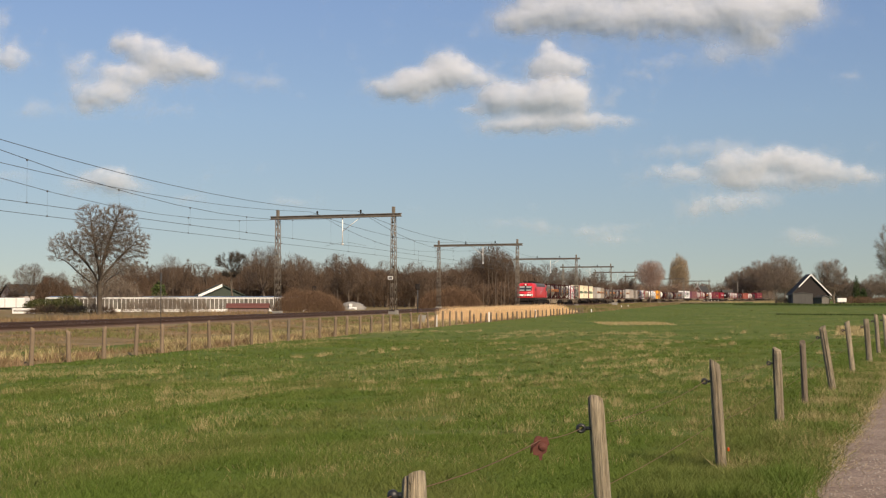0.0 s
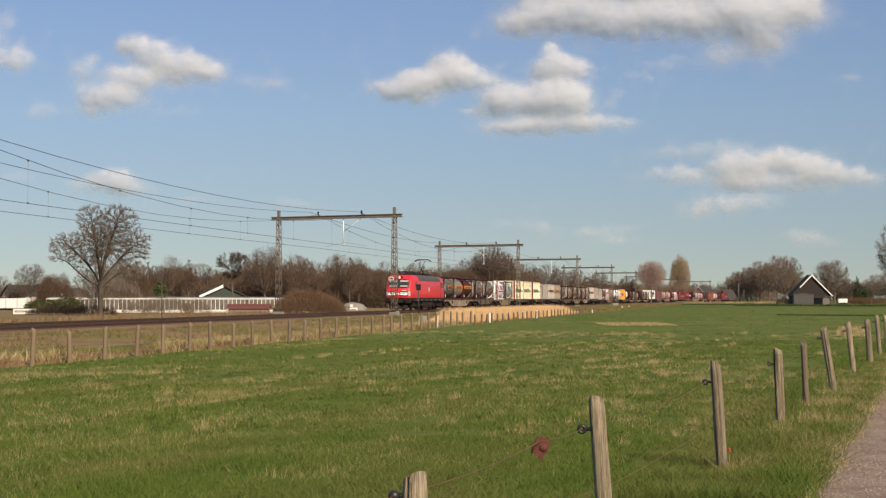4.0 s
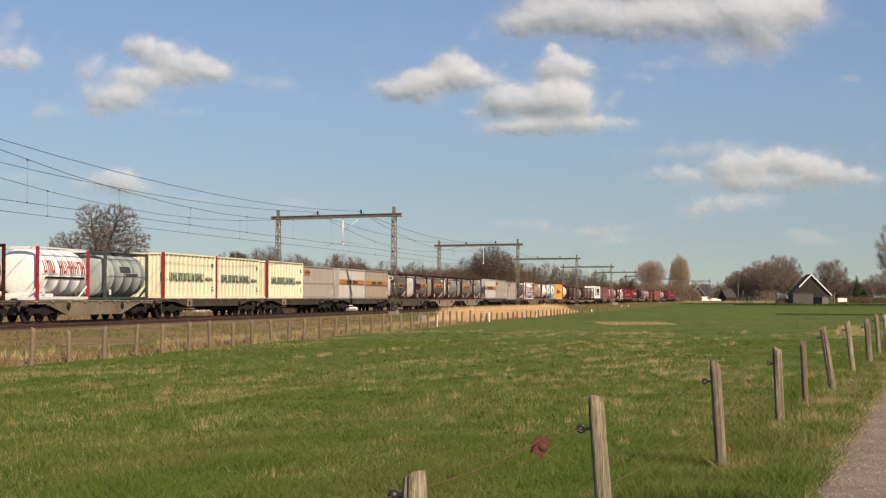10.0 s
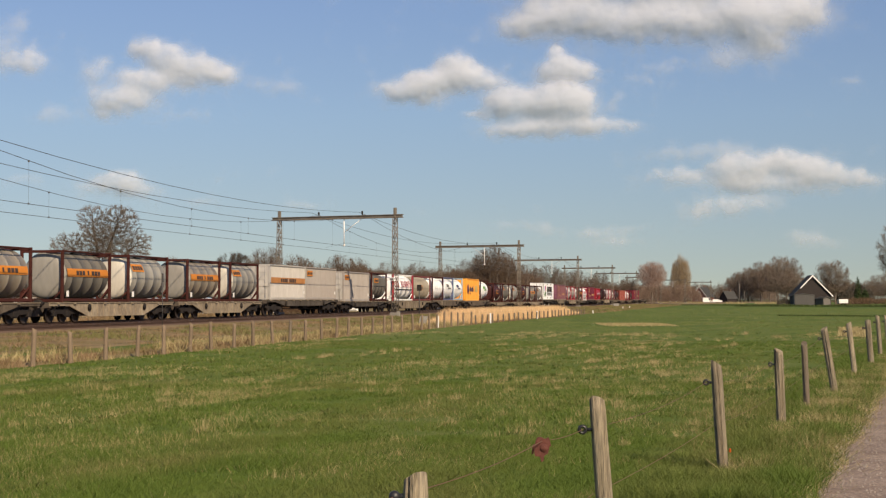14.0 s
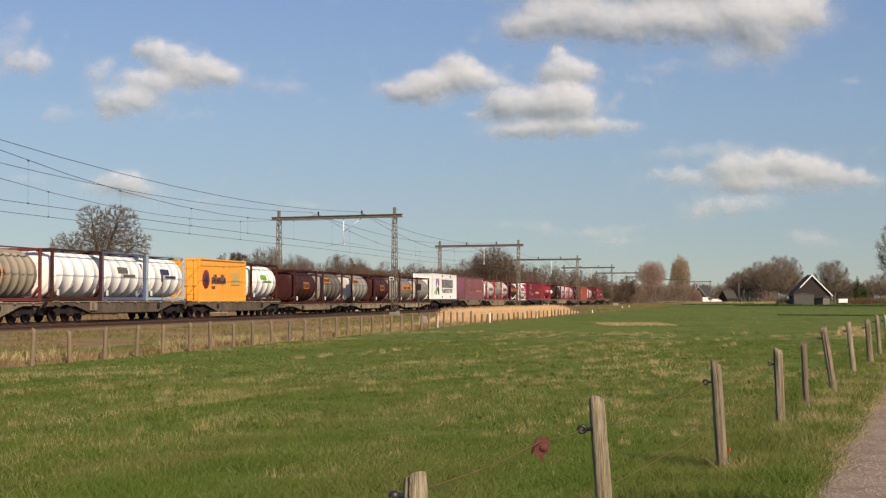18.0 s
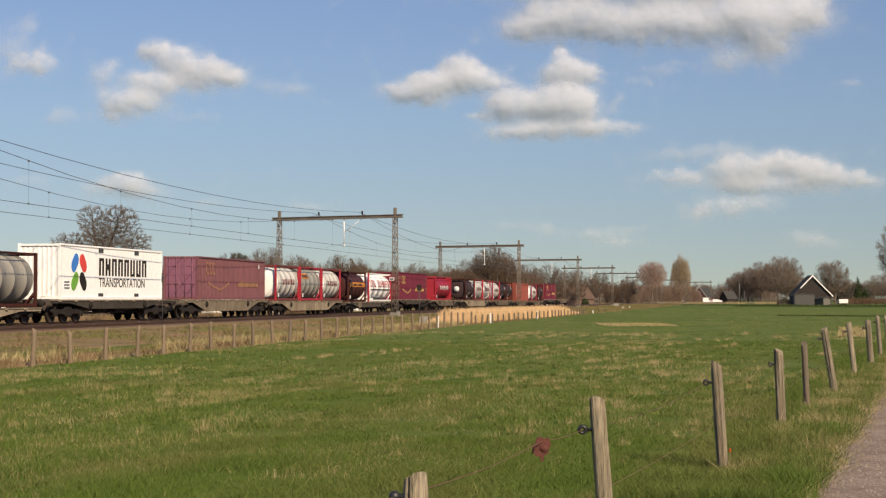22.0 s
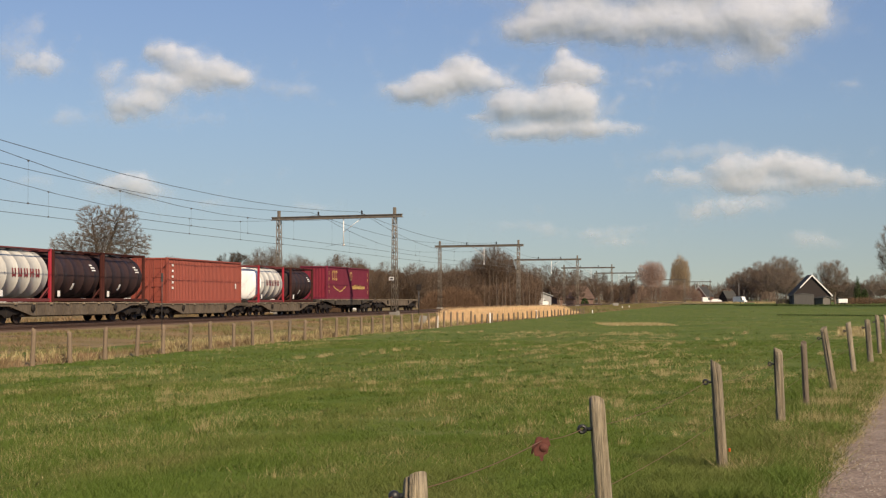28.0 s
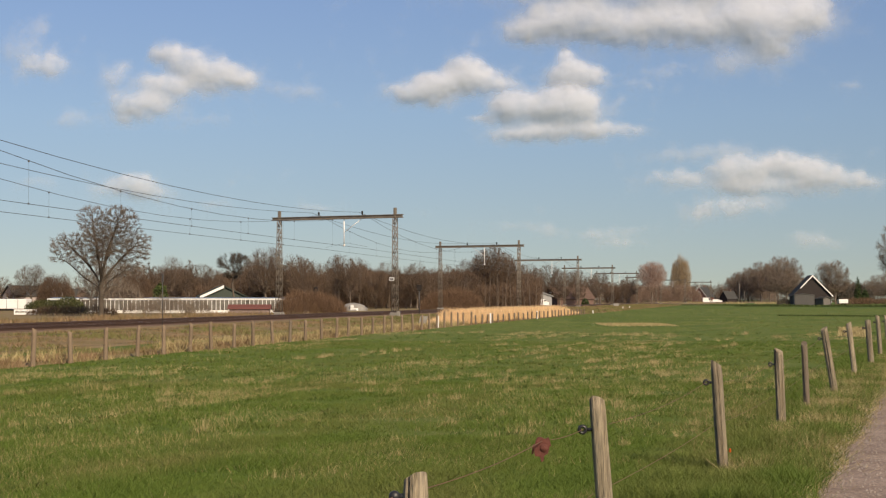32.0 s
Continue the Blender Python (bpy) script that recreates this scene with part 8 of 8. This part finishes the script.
NEAR_POSTS = [(-0.103, 6.0, 0.967, (-0.01, 0.0), 0.064, 0), (1.084, 9.44, 1.047, (-0.085, 0.0), 0.066, 0), (2.738, 14.2, 1.08, (-0.075, 0.0), 0.066, 0),
              (4.58, 19.7, 1.01, (-0.035, 0.02), 0.075, 0), (5.69, 22.75, 1.02, (-0.045, 0.0), 0.058, 1), (7.08, 26.2, 1.18, (-0.22, 0.0), 0.078, 0),
              (9.38, 33.1, 1.16, (-0.15, 0.0), 0.076, 0), (11.2, 38.0, 1.14, (-0.10, 0.0), 0.095, 0), (13.15, 43.7, 1.2, (-0.09, 0.0), 0.08, 0), (14.9, 48.6, 1.15, (-0.1, 0), 0.08, 0),
              (16.9, 54.4, 1.15, (0.05, 0), 0.08, 0), (19.0, 60.5, 1.15, (-0.05, 0), 0.08, 1), (21.3, 67, 1.15, (0.04, 0), 0.08, 0)]
INSUL = []
for i, (x, y, h, lean, rad, dark) in enumerate(NEAR_POSTS):
    ob = solid("fence_post", post_mesh(rad * 0.86, rad * 0.8, h, lean, i + 1, DARKWOOD if dark else POSTWOOD, n=40 if i < 6 else 16, crack=0.75 if i < 6 else 0.3), None, ("dark" if dark else "grey-brown") + " weathered round wooden fence post in the verge", "fence post", "posts of the meadow fence", m=pose(x, y, 0))
    if i not in (4,):
        zi = h - (0.19 if i else 0.077)
        f = zi / h
        k = Kit()
        cx = lean[0] * f - rad * 0.8
        k.tube((cx + 0.03, lean[1] * f, zi), (cx - 0.028, lean[1] * f, zi), 0.013, n=8)
        stem = part("insulator_stem", k, BLACKPLASTIC, ob, "black plastic insulator")
        k = Kit()
        if i == 0:
            # a closed cap instead of the ring
            k.lathe([(-0.022, 0.0), (-0.020, 0.015), (-0.010, 0.023), (0.006, 0.024), (0.018, 0.017), (0.022, 0.0)], "y", (cx - 0.036, 0, zi), 18)
            part("cap", k, BLACKPLASTIC, stem)
            INSUL.append(Vector((x + cx - 0.036, y, zi)))
            continue
        k.lathe([(-0.012, 0.021), (-0.009, 0.030), (0.0, 0.033), (0.009, 0.030), (0.012, 0.021), (0.009, 0.014), (0.0, 0.011), (-0.009, 0.014), (-0.012, 0.021)], "y", (cx - 0.058, lean[1] * f, zi), 16)
        part("ring", k, BLACKPLASTIC, stem)
        INSUL.append(Vector((x + cx - 0.058, y + lean[1] * f, zi)))
k = Kit()
h, f = 1.08, 0.26
k.box(0.045, 0.065, -0.018, 0.018, 0.21, 0.25, 0.006)
part("reflector", k, mat("orange_reflector", (0.55, 0.10, 0.02), rough=0.25, bump=0), bpy.data.objects["fence_post.002"], "small orange reflector")
OLDWIRE = mat("old_fence_wire", (0.17, 0.085, 0.05), (0.10, 0.055, 0.038), 0.8)
wire = thing("fence_wire", "thin rusty fence wire strung along the posts", "wire")
k = Kit()
TAG = Vector((0.57, 8.35, 0.89))
LINE = [INSUL[0] + (INSUL[0] - INSUL[1]) * 1.2, INSUL[0], TAG] + INSUL[1:]
for a, b in zip(LINE, LINE[1:]):
    n = 8
    sag = 0.012 * (b - a).length
    ps = [a.lerp(b, i / n) - Vector((0, 0, 4 * sag * (i / n) * (1 - i / n))) for i in range(n + 1)]
    for p, q in zip(ps, ps[1:]):
        k.tube(p, q, 0.0024, n=4, cap=False)
part("upper_wire", k, OLDWIRE, wire)
k = Kit()
low = [p - Vector((-0.06, 0, 0.42)) for p in INSUL]
for a, b in zip(low, low[1:]):
    n = 6
    ps = [a.lerp(b, i / n) - Vector((0, 0, 0.1 * (i / n) * (1 - i / n))) for i in range(n + 1)]
    for p, q in zip(ps, ps[1:]):
        k.tube(p, q, 0.0022, n=4, cap=False)
part("lower_wire", k, OLDWIRE, wire)
tag = thing("wire_tensioner", "rusty red-brown iron wire tensioner hanging on the wire", "tensioner", m=pose(TAG.x, TAG.y, TAG.z))
k = Kit()
k.prism([(-0.04, 0.0), (-0.05, -0.05), (-0.045, -0.085), (-0.015, -0.09), (-0.008, -0.118), (0.004, -0.115), (0.008, -0.085), (0.03, -0.07), (0.045, -0.01), (0.035, 0.02), (0.015, 0.012), (-0.01, 0.022), (-0.03, 0.02)], -0.012, 0.012)
part("plate", k, RUST, tag)
k = Kit()
k.lathe([(-0.022, 0.0), (-0.022, 0.018), (-0.014, 0.026), (0.014, 0.026), (0.022, 0.018), (0.022, 0.0)], "y", (0.008, 0, -0.04), 9)
part("ratchet_wheel", k, RUST, tag)
k = Kit()
k.tube((0.03, 0, 0.01), (0.045, 0, -0.03), 0.006, n=6)
part("lever", k, RUST, tag)
k = Kit()
k.tube((-0.05, 0, -0.02), (-0.058, 0, -0.075), 0.006, n=6)
part("hook", k, RUST, tag)

# the fence along the railway bank
stock = [post_mesh(0.066, 0.058, 0.92, (0.03 * a, 0.02), 40 + i, DARKWOOD if i in (3, 5) else BANKPOST) for i, a in enumerate((0.5, -1, 1.2, 0, -0.4, 0.6))]
R = random.Random(77)
s = 21.1
i = 0
ends = []
while s < REED_S1:
    p = track(s, -17.6 + R.uniform(-0.06, 0.06), 0)[0]
    kind = 3 if abs(s - 55.3) < 1.0 else (5 if s > REED_S0 + 1 else R.choice((0, 1, 2, 4)))
    o = solid("fence_post", stock[kind], None, "weathered wooden fence post on the railway bank", "fence post", "posts of the bank fence", m=pose(p.x, p.y, -0.02, R.uniform(-2, 2), R.uniform(-2, 2), R.uniform(0, 360)))
    o.scale = (1, 1, R.uniform(0.9, 1.06) * (1.06 if kind == 3 else 0.74 if kind == 5 else 1))
    ends.append(Vector((p.x, p.y, 0.78)))
    s += R.uniform(2.05, 2.21) if s < 104 else R.uniform(2.4, 2.7)
w2 = thing("fence_wire", "thin wire along the bank fence", "wire")
for dz in (0, -0.35):
    k = Kit()
    for a, b in zip(ends, ends[1:]):
        k.tube(a + Vector((0, 0, dz)), b + Vector((0, 0, dz)), 0.004, n=3, cap=False)
    part("wire", k, WIRE, w2)


# dark rushy ditches across the meadow
def ditch(px0, px1, d0, d1, h, count, seed):
    g = np.random.default_rng(seed)
    f = g.uniform(0, 1, count)
    d = d0 + (d1 - d0) * f + g.normal(0, 0.5, count)
    x = (px0 + (px1 - px0) * f - 784) / 2570 * d
    pts = np.stack([x, d, np.zeros(count)], 1)
    tagged(new("rushes", blades("rushes", pts, h * g.uniform(0.5, 1.2, count), 0.12, 0.3, HEDGE, g)), "dark green rushes in a meadow ditch", "rushes", kind="stuff")


ditch(1375, 1640, 150, 140, 0.14, 2600, 4)
ditch(1300, 1640, 345, 330, 0.5, 4200, 5)
ditch(1150, 1420, 420, 380, 0.42, 3000, 6)

# ---- clouds ----
CLOUD_Y, CLOUDS = 3300.0, []


def cloud_mat():
    """Sun-lit vapour that thins out at its edges."""
    m = bpy.data.materials.new("cloud_vapour")
    m.use_nodes = True
    n, l = m.node_tree.nodes, m.node_tree.links
    out = n["Material Output"]
    n.remove(n["Principled BSDF"])
    at = n.new("ShaderNodeAttribute")
    at.attribute_name = "vapour_amount"
    tc = n.new("ShaderNodeTexCoord")
    t1, t2 = n.new("ShaderNodeTexNoise"), n.new("ShaderNodeTexNoise")
    for t, s, d in ((t1, 0.013, 6), (t2, 0.05, 6)):
        t.inputs["Scale"].default_value, t.inputs["Detail"].default_value, t.inputs["Roughness"].default_value = s, d, 0.6
        l.new(tc.outputs["Object"], t.inputs["Vector"])
    a = n.new("ShaderNodeMath")
    a.operation = "MULTIPLY_ADD"
    a.inputs[1].default_value, a.inputs[2].default_value = 0.95, -0.5
    l.new(t1.outputs["Fac"], a.inputs[0])
    b = n.new("ShaderNodeMath")
    b.operation = "ADD"
    l.new(at.outputs["Fac"], b.inputs[0])
    l.new(a.outputs[0], b.inputs[1])
    r = n.new("ShaderNodeMapRange")
    r.interpolation_type = "SMOOTHSTEP"
    r.inputs["From Min"].default_value, r.inputs["From Max"].default_value = 0.0, 1.18
    r.inputs["To Max"].default_value = 0.84
    c = n.new("ShaderNodeMath")
    c.operation = "MULTIPLY_ADD"
    c.inputs[1].default_value = 0.30
    l.new(t2.outputs["Fac"], c.inputs[0])
    l.new(b.outputs[0], c.inputs[2])
    c2 = n.new("ShaderNodeMath")
    c2.operation = "SUBTRACT"
    c2.inputs[1].default_value = 0.15
    l.new(c.outputs[0], c2.inputs[0])
    l.new(c2.outputs[0], r.inputs["Value"])
    bp2 = n.new("ShaderNodeBump")
    bp2.inputs["Strength"].default_value, bp2.inputs["Distance"].default_value = 0.08, 14.0
    l.new(t1.outputs["Fac"], bp2.inputs["Height"])
    df, tr, mx = n.new("ShaderNodeBsdfDiffuse"), n.new("ShaderNodeBsdfTransparent"), n.new("ShaderNodeMixShader")
    tl, both = n.new("ShaderNodeBsdfTranslucent"), n.new("ShaderNodeMixShader")
    tl.inputs["Color"].default_value = (0.69, 0.70, 0.75, 1)
    both.inputs["Fac"].default_value = 0.25
    l.new(df.outputs[0], both.inputs[1])
    l.new(tl.outputs[0], both.inputs[2])
    df.inputs["Color"].default_value = (0.595, 0.622, 0.695, 1)
    l.new(bp2.outputs[0], df.inputs["Normal"])
    l.new(r.outputs[0], mx.inputs["Fac"])
    l.new(tr.outputs[0], mx.inputs[1])
    l.new(both.outputs[0], mx.inputs[2])
    l.new(mx.outputs[0], out.inputs["Surface"])
    return m


VAPOUR = cloud_mat()
PX = CLOUD_Y / 2570


def cloud(puffs, dx, dz, label, seed, thin=1.0, step=3.0, grow=1.12):
    """A billowing body of vapour; puffs are (across, down, half width, half height, thickness) in thousandths of a turn of the eye."""
    g_ = np.random.default_rng(seed)
    puffs = [(a, b, c * grow, d * grow, e * thin) for a, b, c, d, e in puffs]
    x0, x1 = min(p[0] - p[2] * 2.1 for p in puffs), max(p[0] + p[2] * 2.1 for p in puffs)
    y0, y1 = min(p[1] - p[3] * 2.1 for p in puffs), max(p[1] + p[3] * 2.1 for p in puffs)
    cx, cy = (x0 + x1) / 2, (y0 + y1) / 2
    nx, ny = int((x1 - x0) / step) + 2, int((y1 - y0) / step) + 2
    gx, gy = np.meshgrid(np.linspace(x0, x1, nx), np.linspace(y0, y1, ny))
    wx, wy = np.empty_like(gx), np.empty_like(gx)
    for j in range(ny):
        for i in range(nx):
            a, b = gx[j, i], gy[j, i]
            wx[j, i] = 6.5 * noise.fractal((a * 0.03, b * 0.03, seed), 0.9, 2.1, 5)
            wy[j, i] = 5.0 * noise.fractal((a * 0.03, b * 0.03, seed + 40), 0.9, 2.1, 5)
    X, Y = gx + wx, gy + wy
    clear, body, knobs = np.ones_like(gx), np.zeros_like(gx), np.zeros_like(gx)
    for px, py, rx, ry, th in puffs:
        e = ((X - px) / rx) ** 2 + ((Y - py) / ry) ** 2
        clear = clear * (1 - np.clip(0.78 * th * np.exp(-0.85 * np.where(Y < py, e ** 1.25, e ** 0.9)), 0, 0.98))
        eb = ((gx + 0.45 * wx - px) / rx) ** 2 + ((gy + 0.45 * wy - py) / ry) ** 2
        body = body + (np.exp(-0.6 * eb) * min(rx, ry * 1.4) * 0.64 * th) ** 3
        # small round knobs crowd the upper rim of each puff
        for _ in range(int(np.clip(rx * ry / 45, 3, 22)) if th > 0.55 else 2):
            a, r = g_.uniform(0, 2 * np.pi), math.sqrt(g_.uniform(0.05, 0.95))
            kx, ky, kr = px + rx * r * math.cos(a), py + ry * r * math.sin(a) * 0.9, min(rx, ry) * g_.uniform(0.24, 0.55)
            e = ((X - kx) / kr) ** 2 + ((Y - ky) / (kr * 0.8)) ** 2
            clear = clear * (1 - np.clip(0.30 * th * np.exp(-e), 0, 0.98))
            knobs = np.maximum(knobs, np.exp(-0.8 * e) * kr * 0.08)
    den, bulge = np.clip(1.12 * (1 - clear), 0, 1.15), body ** (1 / 3) + knobs
    edge = np.minimum(np.minimum(gx - x0, x1 - gx) / 8, np.minimum(gy - y0, y1 - gy) / 8)
    den = den * np.clip(edge, 0, 1) - 0.35 * (1 - np.clip(edge, 0, 1))
    vs = np.stack([(gx - cx) * PX, -bulge * PX, -(gy - cy) * PX], -1).reshape(-1, 3)
    idx = np.arange(nx * ny).reshape(ny, nx)
    fs = np.stack([idx[1:, :-1], idx[1:, 1:], idx[:-1, 1:], idx[:-1, :-1]], -1).reshape(-1, 4)
    me = fast_mesh("cloud", vs, fs, VAPOUR)
    at = me.attributes.new("vapour_amount", "FLOAT", "POINT")
    at.data.foreach_set("value", den.astype(np.float32).ravel())
    me.polygons.foreach_set("use_smooth", [True] * len(fs))
    ob = tagged(new("cloud", me), label, "cloud", "clouds in the sky")
    CLOUDS.append((ob, (cx - 784) * PX, 1.7 + (530 - cy) * PX, dx * PX, -dz * PX))
    ob.matrix_basis = pose((cx - 784) * PX, CLOUD_Y, 1.7 + (530 - cy) * PX)
    return ob


cloud([(244, 81, 26, 17, 1), (222, 85, 14, 12, .8), (276, 97, 36, 24, 1), (322, 115, 48, 22, 1), (368, 129, 30, 15, .9), (285, 134, 86, 15, .9), (189, 171, 44, 21, .95), (221, 171, 24, 16, .9), (179, 194, 36, 13, .7), (242, 144, 46, 22, .9)],
      54, 13, "white cumulus cloud with grey base", 3, 0.86)
cloud([(153, 127, 26, 20, .5), (171, 104, 14, 12, .45), (84, 201, 30, 16, .5), (443, 148, 22, 12, .5), (493, 150, 24, 12, .5), (320, 200, 40, 10, .35), (545, 178, 16, 8, .25)], 50, 12, "thin torn wisps of cloud", 5)
cloud([(27, 108, 32, 20, .9), (40, 90, 16, 16, .8), (0, 115, 24, 12, .6), (-30, 75, 36, 30, .62), (5, 50, 24, 20, .42), (15, 32, 14, 16, .45)], 54, 9, "pale ragged cumulus cloud", 7, 0.68)
cloud([(717, 159, 45, 19, 1), (745, 146, 36, 20, 1), (798, 117, 30, 24, 1), (822, 138, 38, 20, .95), (772, 140, 40, 18, 1), (700, 166, 26, 13, .9), (882, 146, 40, 10, .36), (852, 142, 26, 12, .5)], 25, 5, "bright white cumulus cloud with shaded base", 9)
cloud([(978, 80, 8, 9, .6), (979, 95, 17, 17, .95), (987, 118, 40, 24, 1), (960, 128, 22, 13, .85), (1018, 127, 28, 15, .85), (995, 139, 40, 8, .7)], 24, 11, "upright pale cumulus tower", 11, 0.8)
cloud([(880, 186, 24, 20, .95), (902, 178, 36, 26, 1), (950, 180, 34, 24, .95), (993, 174, 46, 32, 1), (1028, 186, 22, 22, .8), (965, 223, 78, 15, .95), (900, 228, 40, 11, .8), (1030, 218, 50, 13, .8), (1100, 219, 45, 9, .5), (833, 200, 22, 7, .6)],
      13, 11, "heaped white cumulus cloud with grey flat base", 13)
cloud([(925, 45, 36, 20, 1), (965, 28, 48, 28, 1), (1030, 22, 60, 32, 1), (1100, 40, 60, 28, 1), (1165, 28, 60, 34, 1), (1225, 40, 50, 28, 1), (1280, 20, 56, 34, 1), (1340, 30, 56, 38, 1), (1400, 16, 44, 32, 1), (1432, 6, 24, 24, 1), (1150, -35, 260, 42, 1), (1308, 92, 54, 24, .5), (1345, 66, 36, 26, .85), (1280, 102, 28, 14, .4)],
      12, 12, "broad white cumulus bank with grey underside", 15)
cloud([(1166, 117, 36, 9, .45), (1200, 103, 26, 8, .42), (1130, 135, 22, 8, .38), (1095, 170, 16, 14, .42), (1082, 186, 12, 10, .38), (840, 58, 10, 12, .3), (1508, 138, 18, 7, .3)], -2, 12, "thin grey wisps of cloud", 17)
cloud([(1190, 310, 48, 14, .8), (1240, 312, 30, 10, .5), (1285, 298, 32, 24, .95), (1325, 292, 36, 24, 1), (1388, 286, 40, 22, 1), (1440, 302, 46, 24, 1), (1500, 312, 44, 16, .9), (1545, 318, 24, 9, .6), (1370, 324, 110, 14, .9), (1310, 322, 40, 16, .8)],
      -1, 6, "long low white cumulus cloud", 19, 0.78)
cloud([(1233, 269, 70, 13, .6), (1290, 258, 40, 11, .5), (1180, 276, 34, 10, .5), (1288, 364, 66, 16, .8), (1240, 380, 36, 12, .6), (1345, 352, 40, 12, .6)], 2, 4, "flat grey veil of cloud", 21, 0.7)
cloud([(205, 322, 36, 18, .95), (160, 330, 36, 16, .5), (235, 336, 30, 13, .6), (520, 362, 32, 11, .5), (30, 318, 30, 11, .4), (345, 356, 30, 8, .35), (160, 310, 18, 8, .3)], 34, 7, "small white cloud low in the sky", 23)
cloud([(1045, 414, 40, 11, .7), (1412, 420, 34, 12, .62), (900, 398, 46, 9, .5), (735, 372, 20, 8, .3), (1110, 405, 40, 8, .45), (960, 405, 34, 9, .5), (1085, 428, 46, 8, .5), (1460, 428, 30, 8, .4)], 8, 3, "faint low band of cloud", 25, 0.7)

# ---- a small insect close to the lens ----
FLY_Y = 1.6


def FLY(px):
    """Its place across, at that bearing."""
    return (px - 784) / 2570 * FLY_Y


insect = thing("flying_insect", "small dark flying insect in mid-air", "insect", m=pose(2.2, FLY_Y, 1.75))
k = Kit()
k.lathe([(-0.0046, 0.0002), (-0.0036, 0.0009), (-0.001, 0.0012), (0.002, 0.0010), (0.0046, 0.0002)], "x", n=10)
part("body", k, BLACK, insect)
for sy in (-1, 1):
    k = Kit()
    k.add([(-0.001, sy * 0.001, 0.001), (0.002, sy * 0.001, 0.001), (0.003, sy * 0.0032, 0.0012), (0.0005, sy * 0.004, 0.0013), (-0.001, sy * 0.001, 0.0012), (0.002, sy * 0.001, 0.0012), (0.003, sy * 0.0032, 0.0014), (0.0005, sy * 0.004, 0.0015)],
          [(0, 1, 2, 3), (7, 6, 5, 4), (0, 4, 5, 1), (1, 5, 6, 2), (2, 6, 7, 3), (3, 7, 4, 0)])
    part("wing", k, DARKGREY, insect)


# ---- what moves ----
def motions():
    times = [0, 0.1] + [1.0 * i for i in range(1, 32)] + [31.9, 32.0]
    for ob, p, z in TRAIN:
        walk(ob, [(t, track_pose(FRONT - SPEED * t + p, FAR_Q, RAIL + z)) for t in times])
    for ob, x, z, dx, dz in CLOUDS:
        walk(ob, [(t, pose(x + dx * (t - 6) / 26, CLOUD_Y, z + dz * (t - 6) / 26)) for t in (0, 0.1, 8, 16, 24, 31.9, 32.0)])
    # the van comes over the crossing and along the lane, then behind the barn
    rows = [(t, (b - 784) / 2570 * d, d) for t, b, d in ((0, 1194, 690), (20, 1194.2, 689.5), (22, 1203, 685), (24, 1224, 668), (25, 1240, 648), (25.5, 1249, 636), (26.5, 1270, 617), (27.5, 1295, 605),
                                                         (28, 1310, 600), (28.5, 1326, 596), (29, 1341, 592), (29.5, 1357, 588), (30, 1373, 584), (31, 1410, 576), (32, 1457, 566))]
    keys = []
    for i, (t, x, y) in enumerate(rows):
        a, b = rows[max(i - 1, 1)], rows[min(max(i + 1, 2), len(rows) - 1)]
        keys.append((t, pose(x, y, 0.3 if t < 26 else 0.24 if t < 27 else 0.06, 0, 0, math.degrees(math.atan2(b[2] - a[2], b[1] - a[1])))))
    walk(LANE_VAN, keys)
    # the insect darts across close to the lens
    rows = [(0, 2.2, 0.05), (12.6, 1.6, 0.05), (12.7, 1.45, 0.09), (12.8, FLY(2074), 0.158), (12.9, FLY(1300), 0.222), (13.0, FLY(526), 0.286), (13.1, FLY(-248), 0.35), (13.2, FLY(-1022), 0.41), (13.3, -1.6, 0.46), (32, -2.4, 0.1)]
    walk(insect, [(t, pose(x, FLY_Y, 1.7 + z, 0, -8, 0)) for t, x, z in rows])


motions()
